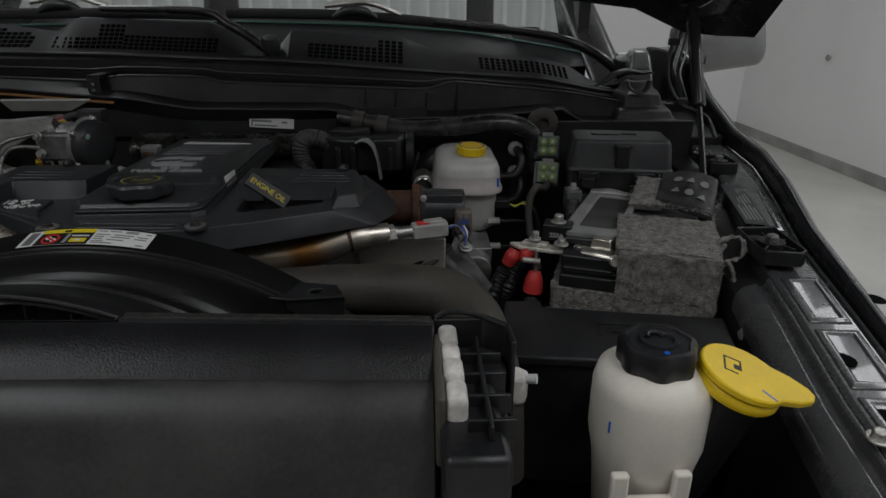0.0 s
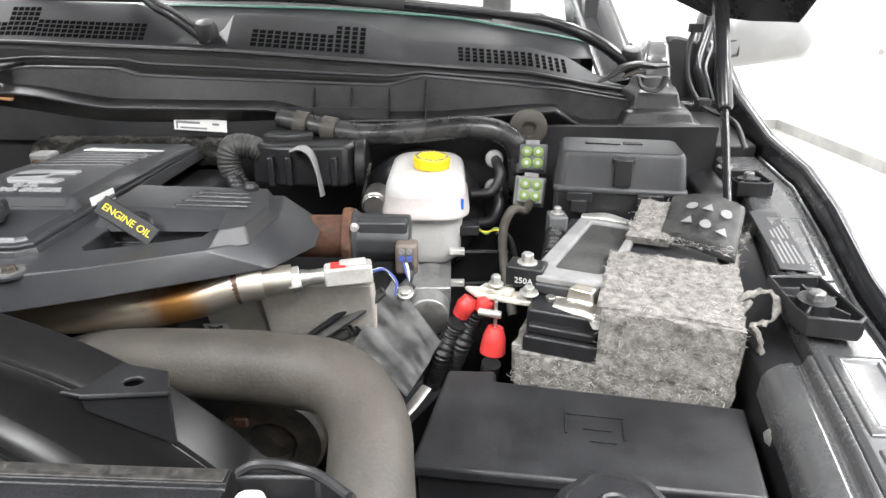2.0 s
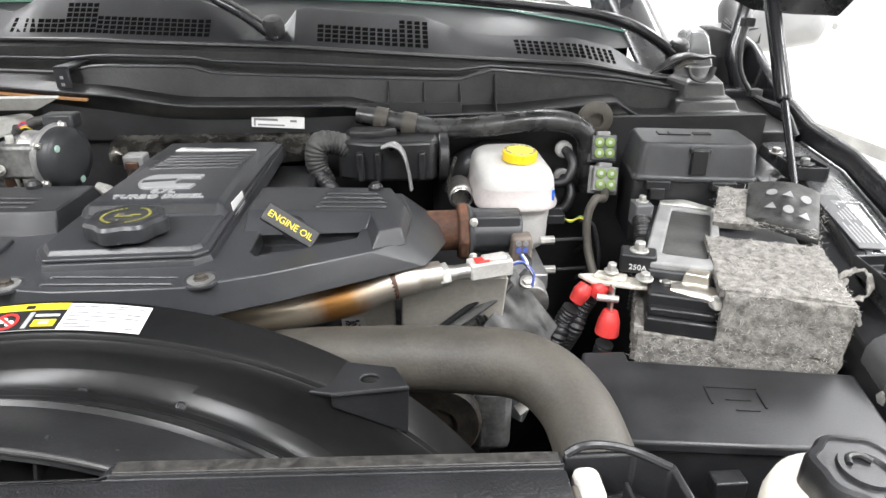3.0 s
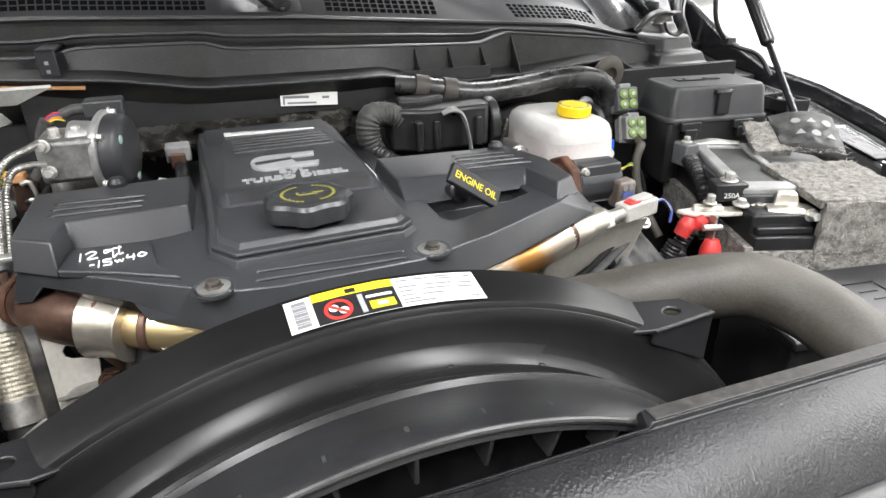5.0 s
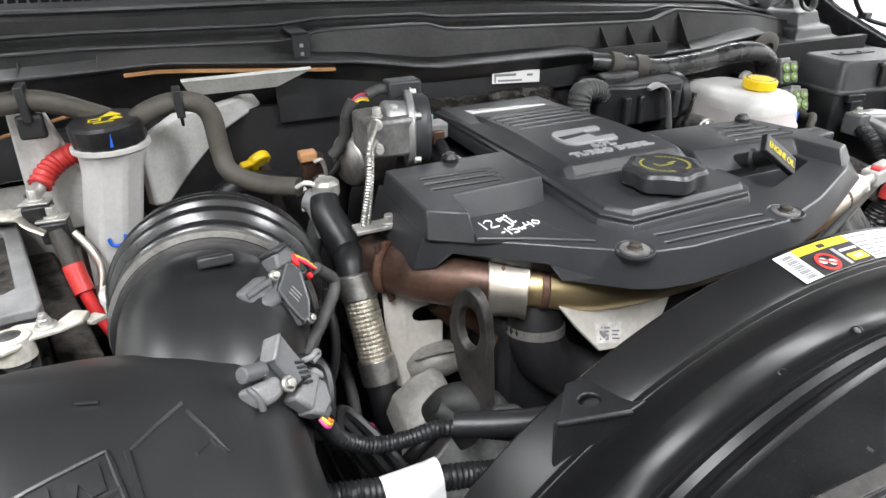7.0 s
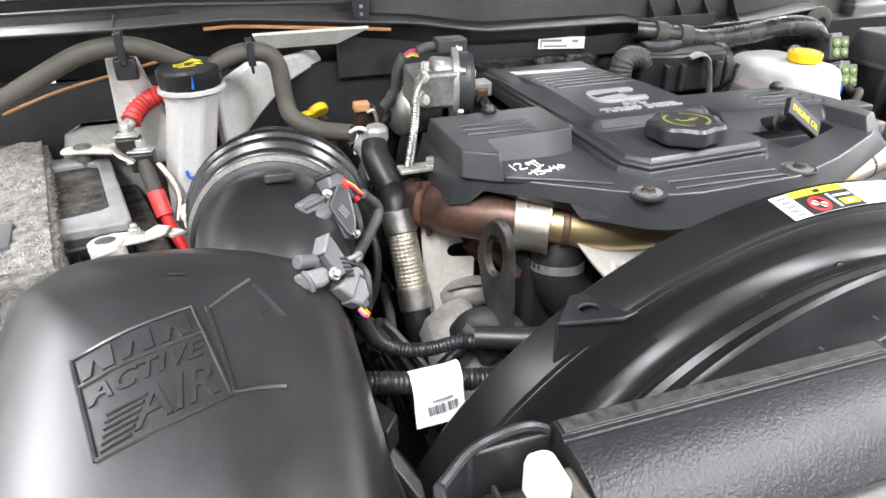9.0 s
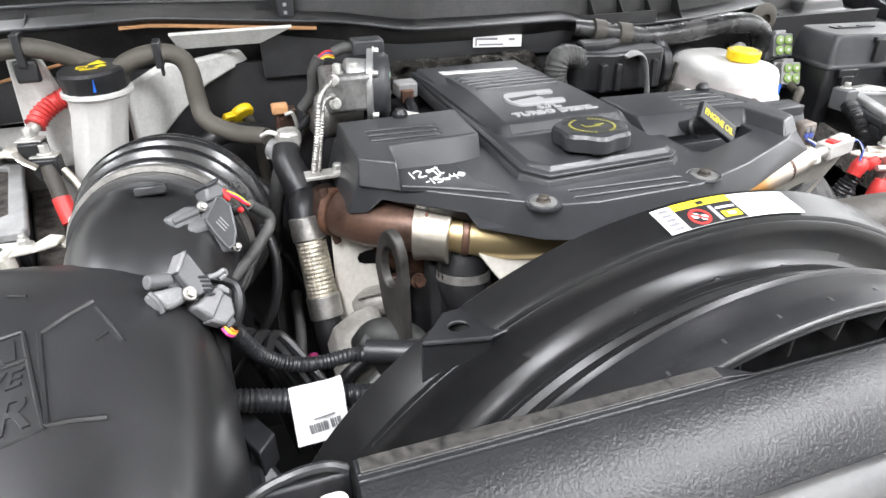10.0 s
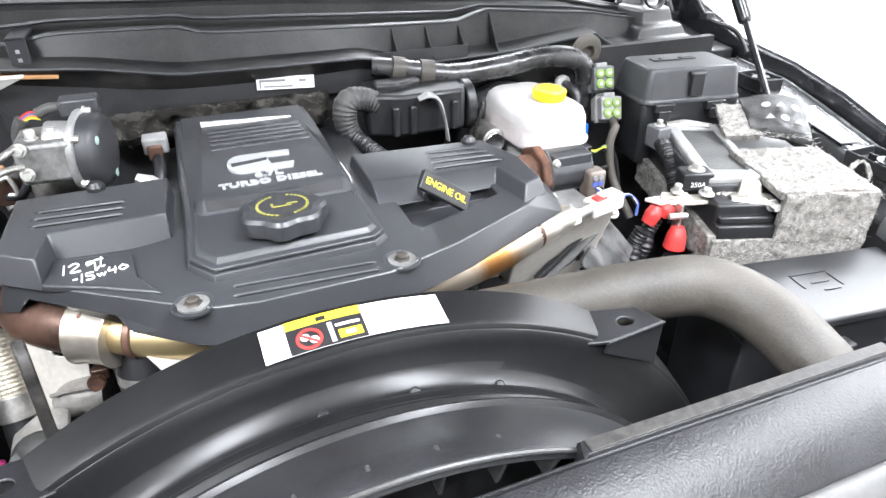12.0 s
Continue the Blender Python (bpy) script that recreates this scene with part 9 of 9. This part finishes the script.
for i in range(26):
    x = -0.63 + 0.36 * i / 25
    rows.append([(x, 1.30 + 0.012 * rs.random(), 1.268 + 0.012 * rs.random()), (x, 1.28 + 0.014 * rs.random(), 1.258 + 0.010 * rs.random()), (x, 1.285 + 0.012 * rs.random(), 1.24 + 0.01 * rs.random()), (x, 1.335, 1.235), (x, 1.335, 1.285)])
part("foil_sheet", loft(rows), FOIL, fo, "crumpled foil", smooth=50)
part("rear_pad", strip([(x, 1.325, 1.335) for x in np.linspace(-0.87, -0.75, 6)], [(x, 1.31, 1.358) for x in np.linspace(-0.88, -0.70, 6)], 0.006), MILKY, fo, "pale insulation pad")
pc = thing("injector_plug", "white and brown plug with a black lead behind the cover", "connector", (-0.545, 1.20, 1.25))
part("plug_body", box((-0.565, 1.195, 1.262), (-0.532, 1.225, 1.285)), LIGHTGREY, pc, "white plug body", bev=0.003)
part("plug_core", box((-0.560, 1.190, 1.255), (-0.540, 1.198, 1.276)), BROWNP, pc, "brown core", bev=0.002)
part("plug_lead", tube([(-0.548, 1.195, 1.258), (-0.548, 1.17, 1.245), (-0.555, 1.15, 1.225), (-0.56, 1.12, 1.21)], 0.009, 10, 5), BLACK, pc, "black lead")
part("silver_fitting", tube([(-0.575, 1.12, 1.262), (-0.56, 1.115, 1.255), (-0.545, 1.11, 1.250)], [0.006, 0.010, 0.006], 8, 4), ZINC, pc, "silver fitting")

# ---- fender details ----
fp = thing("fender_pad", "black ribbed fender bolt pad", "bracket", (0, 0, 0), "fender bolt pads")
pad_o = [(-0.045, 0.062), (0.030, 0.068), (0.042, -0.050), (0.030, -0.064), (-0.032, -0.058), (-0.040, -0.03)]
pad_i = [(-0.040, 0.057), (0.026, 0.063), (0.0375, -0.048), (0.027, -0.059), (-0.029, -0.053), (-0.036, -0.028)]
part("pad_frame", cut(prism(pad_o, -0.014, 0.010), prism(pad_i, -0.006, 0.02)), BLACK, fp, "black frame", bev=0.002)
for k in range(5):
    a = radians(72 * k + 20)
    part("pad_rib", box((0.010, -0.0018, -0.008), (0.044, 0.0018, 0.006), Matrix.Rotation(a, 4, "Z") @ Matrix.Translation((0.002, 0, 0))), BLACK, fp, bev=0.0008)
part("pad_ring", lathe([(0.021, -0.008), (0.024, -0.008), (0.024, 0.007), (0.021, 0.007)], 32), BLACK, fp)
part("pad_bolt", lathe([(0.018, -0.004), (0.018, 0.004), (0.012, 0.006), (0.012, 0.015), (0.009, 0.017)], 6), DULLAL, fp, "dull steel bolt", bev=0.0008)
fp.matrix_basis = pose(0.530, 0.862, 1.196, 0, -2, -10) @ Matrix.Diagonal((0.82, 0.9, 1, 1))
copy_thing(fp, pose(0.598, 1.205, 1.240, 0, -2, -12) @ Matrix.Identity(4)).scale = (0.72, 0.62, 1)
rail_x = lambda y: float(np.interp(y, [p[1] for p in FX], [p[0] for p in FX]))
rail_z = lambda y: float(np.interp(y, [p[1] for p in FX], FZ))
for y0, y1 in ((0.44, 0.535), (0.548, 0.665), (0.680, 0.795), (0.94, 1.10)):
    ring = lambda ins, h: [(rail_x(y) + dx, y, rail_z(y) + 0.004 + h) for dx, y in ((0.016 + ins, y0 + ins), (0.074 - ins, y0 + ins - 0.004), (0.074 - ins, y1 - ins - 0.004), (0.016 + ins, y1 - ins))]
    part("rail_panel", loft([ring(0, -0.002), ring(0.001, 0.002), ring(0.005, 0.0035), ring(0.010, 0.0035), ring(0.013, 0.001)]), BAYPAINT, truck, "dark painted pressed rail panel", bev=0.001)
# The rail is not pierced; near-black discs paint the dark of its holes.
for y, dx in ((0.600, 0.030), (0.500, 0.034), (0.615, 0.108), (0.705, 0.112)):
    x, z = rail_x(y) + dx, rail_z(y) + (0.0058 if dx < 0.1 else 0.0225)
    part("rail_hole", lathe([(0.0125, 0.0), (0.0125, 0.0008), (0.0, 0.0004)], 24, Matrix.Translation((x, y, z)) @ Matrix.Diagonal((1, 1.2, 1, 1))), PIT, truck, "near-black disc painting a punched hole's shade")
for x, y, z in ((0.592, 1.285, 1.243), (0.432, 0.465, 1.146)):
    rb = thing("rail_bolt", "hex bolt on the fender rail", "bolt", (x, y, z), "fender rail bolts")
    hexbolt(rb, (x, y, z), (0, 0, 1), 0.008, 0.008, 0.013, STEEL, "bolt_head")
rlb = thing("rail_label", "black printed label on the fender rail", "label", (0.59, 1.04, 1.21))
RLM = frame_at((0.572, 1.035, 1.2065), (0.18, 1, 0.13), (-1, 0.18, 0))
part("label_sheet", box((-0.085, -0.018, 0), (0.085, 0.022, 0.003), RLM), DARKGREY, rlb, "dark label", bev=0.002)
part("label_print", bar_print(RLM @ Matrix.Translation((0, 0, 0.003)), [(-0.07 + 0.0 * k, -0.02 + 0.01 * (k % 3), -0.012 + 0.006 * k, -0.0095 + 0.006 * k) for k in range(5)] + [(0.0, 0.04 - 0.006 * k, -0.012 + 0.006 * k, -0.0095 + 0.006 * k) for k in range(4)]), INKW, rlb, "pale print bars")
sb = thing("side_bolt", "zinc bolt with a yellow paint mark on the bay wall", "bolt", (0.455, 0.744, 1.105))
hexbolt(sb, (0.452, 0.744, 1.105), (-1, -0.3, 0.1), 0.010, 0.012, 0.016, ZINC, "bolt_head")
part("paint_mark", box((0.444, 0.728, 1.086), (0.452, 0.738, 1.094)), BRIGHTY, sb, "yellow paint mark")
part("bolt_strap", tube([(0.458, 0.742, 1.10), (0.462, 0.735, 1.07), (0.45, 0.71, 1.02), (0.44, 0.68, 0.98)], 0.008, 8, 4, flat=0.5), DEEP, sb, "dark strap")

# ---- gas strut, hinge ----
gs = thing("gas_strut", "black and steel hood gas strut", "strut", (0.50, 1.06, 1.19))
S0, S1 = V((0.523, 1.078, 1.191)), V((0.602, 1.506, 1.633))
sd = (S1 - S0)
part("strut_socket", tube([S0 - sd * 0.03, S0 + sd * 0.03], 0.0105, 14, 1, smooth=False), BLACK, gs, "black ball socket", bev=0.002)
part("strut_rod", tube([S0 + sd * 0.03, S0 + sd * 0.37], 0.0062, 14, 1, smooth=False), PAINT, gs, "dark steel rod")
part("strut_tube", tube([S0 + sd * 0.362, S0 + sd * 0.372, S1], [0.010, 0.0135, 0.0135], 20, 1, smooth=False), PAINT, gs, "black strut tube", bev=0.001)
part("ball_stud", lathe([(0.012, 0), (0.012, 0.006), (0.006, 0.010), (0.006, 0.02)], 14, along(S0 + V((0.03, 0, -0.01)), S0)), STEEL, gs)
hg = thing("hood_hinge", "black steel hood hinge with a washer line", "hinge", (0.57, 1.42, 1.35))
part("hinge_arm", tube([(0.676, 1.645, 1.540), (0.670, 1.643, 1.478), (0.657, 1.632, 1.425), (0.645, 1.617, 1.378), (0.652, 1.606, 1.350), (0.668, 1.59, 1.29)], [0.020, 0.018, 0.017, 0.016, 0.017, 0.018], 10, 5, flat=0.5), PAINT, hg, "black hinge arm")
# Silver strip in place of a highlight along the black arm.
part("arm_glint", tube([(0.694, 1.635, 1.530), (0.688, 1.630, 1.478), (0.674, 1.620, 1.425), (0.660, 1.606, 1.380), (0.667, 1.596, 1.350), (0.684, 1.582, 1.30)], 0.0026, 6, 5), MIRRORM, hg, "silver strip painting the arm's edge highlight")
part("hinge_foot", prism([(0.585, 1.56), (0.690, 1.56), (0.695, 1.645), (0.59, 1.645)], 1.25, 1.312), PAINT, hg, "black hinge foot", bev=0.006)
part("washer_line", tube([(0.545, 1.39, 1.47), (0.530, 1.37, 1.43), (0.535, 1.36, 1.38), (0.56, 1.34, 1.34), (0.60, 1.30, 1.32), (0.615, 1.27, 1.28)], 0.005, 8, 7), RUBBER, hg, "black washer line")
part("line_clip", box((0.548, 1.335, 1.338), (0.572, 1.355, 1.352)), BLACK, hg, "black clip", bev=0.002)
part("line_clip", box((0.535, 1.38, 1.46), (0.556, 1.40, 1.475)), BLACK, hg, "black clip", bev=0.002)

# ---- hood ----
hood = thing("open_hood", "black hood panel standing open over the bay", "hood", (-0.41, 1.45, 1.45))
HA = radians(42)


def hood_pt(x, s, d=0.0):
    """s metres forward of the rear edge, d metres off the under face."""
    k = (x + 0.41) / 1.15
    rear_y = 1.475 + 0.02 * k * k
    rear_z = float(np.interp(abs(x + 0.41), [0, 0.43, 0.58, 0.71, 0.83, 0.89, 0.95, 1.11, 1.15], [1.568, 1.567, 1.558, 1.546, 1.535, 1.525, 1.488, 1.452, 1.405]))
    crown = 0.0
    return V((x, rear_y - s * math.cos(HA) - d * math.sin(HA), rear_z + s * math.sin(HA) + d * math.cos(HA) + crown))


xs = [-1.56, -1.52, -1.44, -1.30, -1.1, -0.85, -0.6, -0.41, -0.2, 0.03, 0.28, 0.48, 0.60, 0.68, 0.725, 0.74]
rows = []
for x in xs:
    e = max(0.0, abs(x + 0.41) - 1.05) / 0.1
    fall = 0.0
    s0 = 0.09 * e * e
    ss = [s0, s0 + 0.02, 0.12 + s0, 0.30, 0.6, 0.9, 1.25]
    low = [hood_pt(x, s, 0.012 if i in (0,) else (0.0 if i < 3 else -0.005)) for i, s in enumerate(ss)]
    high = [hood_pt(x, s, 0.05) for s in ss]
    rows.append([*low, *high[::-1]])
part("hood_panel", loft(rows), HOODM, hood, "black hood shell", bev=0.004, smooth=50)
part("inner_frame", loft([[hood_pt(x, 0.14, -0.002), hood_pt(x, 0.20, -0.028), hood_pt(x, 0.27, -0.028), hood_pt(x, 0.33, -0.002), hood_pt(x, 0.33, 0.02), hood_pt(x, 0.14, 0.02)] for x in (-1.40, -1.0, -0.4, 0.2, 0.55)]), HOODM, hood, "pressed cross member", bev=0.006)
part("side_member", loft([[hood_pt(0.50, s, -0.002), hood_pt(0.54, s, -0.025), hood_pt(0.62, s, -0.025), hood_pt(0.66, s, -0.002), hood_pt(0.66, s, 0.02), hood_pt(0.50, s, 0.02)] for s in (0.10, 0.4, 0.8, 1.1)]), HOODM, hood, "pressed side member", bev=0.006)
for k in range(3):
    part("pressed_rib", tube([hood_pt(0.60 - 0.02 * k, 0.34 + 0.16 * k, -0.024), hood_pt(0.66, 0.36 + 0.16 * k, -0.006), hood_pt(0.70, 0.42 + 0.16 * k, 0.0)], 0.007, 8, 5), HOODM, hood)
part("hood_bumper", tube([hood_pt(0.56, 0.10, -0.015), hood_pt(0.60, 0.14, -0.03), hood_pt(0.63, 0.20, -0.03)], 0.008, 8, 4), PAINT, hood)

# ---- windscreen, wipers, cab, mirror ----
cab = thing("truck_cab", "black truck cab behind the windscreen", "truck cab", (-0.41, 2.6, 0.0))
wl, wr = -1.20, 0.40
W0, W1, WT0, WT1 = (-1.21, 1.70, 1.40), (0.50, 1.70, 1.37), (0.30, 2.45, 1.98), (-1.08, 2.45, 1.98)
glassrows = []
for i in range(13):
    x = -1.22 + 1.74 * i / 12
    b = bow(x, 0.12)
    k = (x + 0.41) / 0.85
    glassrows.append([(x, 1.585 + b, 1.40), (x * 0.86 - 0.06, 2.40 + b * 0.6, 1.96), (x * 0.86 - 0.06, 2.406 + b * 0.6, 1.957), (x, 1.591 + b, 1.397)])
ws = part("windscreen", loft(glassrows), GLASS, cab, "clear curved windscreen", smooth=60)
ws.visible_shadow = False
frit_top = lambda x: float(np.interp(x, [-1.25, -0.5, -0.16, 0.12, 0.38, 0.5], [1.500, 1.514, 1.506, 1.488, 1.446, 1.42]))
on_glass = lambda x, z, lift: (x * (1 - 0.25 * (z - 1.40)), 1.585 + bow(x, 0.12) + (z - 1.40) * 1.455 - lift, z)
fx_ = [-1.20 + 1.70 * i / 24 for i in range(25)]
part("frit_band", loft([[on_glass(x, 1.39, 0.006), on_glass(x, frit_top(x), 0.006), on_glass(x, frit_top(x), 0.002), on_glass(x, 1.39, 0.002)] for x in fx_]), BLACK, cab, "black glass border")
part("glass_edge", tube([on_glass(x, frit_top(x) - 0.014, 0.010) for x in fx_], 0.0035, 6, 1), GLASSEDGE, cab, "green glass edge")
part("dashboard", loft([[(x, 1.70, 1.36), (x, 1.78, 1.44), (x, 2.10, 1.47), (x, 2.25, 1.42), (x, 2.25, 1.0), (x, 1.70, 1.0)] for x in (-1.22, -0.8, -0.2, 0.38)]), CLOTH, cab, "dark dashboard", bev=0.01)
for x0, x1 in ((0.47, 0.32), (-1.29, -1.14)):
    part("roof_pillar", tube([(x0 + 0.02, 1.60, 1.33), (x0, 1.72, 1.42), (x0 * 0.5 + x1 * 0.5, 2.1, 1.72), (x1, 2.45, 1.98)], 0.05, 12, 5, flat=0.6), PAINT, cab, "black roof pillar")
part("roof", box((-1.20, 2.40, 1.95), (0.38, 4.2, 2.0)), PAINT, cab, "black roof", bev=0.02)
part("rear_wall", cut(box((-1.25, 4.1, 0.9), (0.43, 4.16, 1.97)), box((-1.12, 4.0, 1.42), (0.30, 4.3, 1.86))), CLOTH, cab, "cab rear wall with a window opening")
for x in (0.42, -1.27):
    part("door_side", cut(box((x, 1.75, 0.5), (x + 0.03, 4.15, 1.97)), prism([(1.95, 1.42), (2.5, 1.90), (3.95, 1.90), (3.95, 1.42)], -0.2, 0.2, Matrix.Translation((x, 0, 0)) @ Matrix(((0, 0, 1, 0), (1, 0, 0, 0), (0, 1, 0, 0), (0, 0, 0, 1))))), PAINT, cab, "black cab side with window openings")
part("cab_floor", box((-1.3, 1.40, 0.0), (0.48, 4.16, 0.9)), PAINT, cab, "lower cab body")
def wiper(px, py, pz, pts, blade, lab):
    w = thing("windscreen_wiper", lab, "wiper", (px, py, pz), "windscreen wipers")
    part("arm", tube([(px + 0.006, py + 0.004, pz - 0.026), *pts], [0.018, 0.017, 0.016, 0.014, 0.011][:len(pts) + 1], 12, 6, flat=0.7), PAINT, w, "black wiper arm", smooth=60)
    part("pivot_cap", lathe([(0.020, -0.03), (0.021, 0.004), (0.016, 0.013), (0.0, 0.016)], 24, along((px, py, pz), (px, py - 0.12, pz + 0.3))), BLACK, w, "round pivot cap")
    part("blade", tube(blade, 0.0075, 8, 3, flat=1.6), RUBBER, w, "black rubber blade")
    part("blade_bridge", tube([V(blade[0]).lerp(V(blade[-1]), 0.35) + V((0, -0.01, 0.03)), V(blade[0]).lerp(V(blade[-1]), 0.5) + V((0, -0.012, 0.042)), V(blade[0]).lerp(V(blade[-1]), 0.62) + V((0, -0.01, 0.02))], 0.006, 8, 4), STEEL, w, "metal bridge")
    c = V(blade[0]).lerp(V(blade[-1]), 0.46)
    part("blade_joint", tube([c + V((-0.055, -0.012, 0.008)), c + V((-0.02, -0.016, 0.022)), c + V((0.02, -0.016, 0.020)), c + V((0.05, -0.012, 0.006))], [0.008, 0.014, 0.013, 0.007], 10, 4), BLACK, w, "black blade joint")
    return w
wiper(-0.352, 1.468, 1.462, [(-0.40, 1.475, 1.476), (-0.445, 1.485, 1.500), (-0.51, 1.50, 1.527), (-0.75, 1.55, 1.532)], [(-1.20, 1.66, 1.515), (-0.85, 1.615, 1.522), (-0.50, 1.605, 1.518)], "black wiper arm and blade, middle pivot")
wiper(0.468, 1.50, 1.412, [(0.41, 1.50, 1.430), (0.34, 1.51, 1.462), (0.25, 1.54, 1.480), (0.02, 1.575, 1.503)], [(-0.48, 1.605, 1.522), (-0.16, 1.60, 1.516), (0.20, 1.61, 1.484)], "black wiper arm and blade, outer pivot")
mr = thing("door_mirror", "silver chrome-capped truck door mirror", "mirror", (0.85, 1.85, 1.40))
mm = frame_at((0.865, 1.87, 1.435), (1, 0.10, 0.12), (0, 0.2, 1))
part("mirror_shell", loft([[mm @ V(p) for p in rrect(0, 0, w, h, 0.035, z)] for z, w, h in ((-0.06, 0.20, 0.10), (-0.02, 0.26, 0.15), (0.03, 0.27, 0.16), (0.06, 0.24, 0.13), (0.075, 0.16, 0.07))]), MIRRORM, mr, "satin silver cap", smooth=60)
part("mirror_arm", tube([(0.55, 1.80, 1.38), (0.66, 1.82, 1.39), (0.78, 1.85, 1.40)], 0.035, 12, 4), MIRRORM, mr, "silver arm")
part("badge_outline", tube([mm @ V(p) for p in ((-0.125, -0.055, 0.06), (-0.075, -0.055, 0.068), (-0.07, -0.02, 0.072), (-0.12, -0.02, 0.066))], 0.003, 6, 1, smooth=False), BLACK, mr, "dark seam outline")
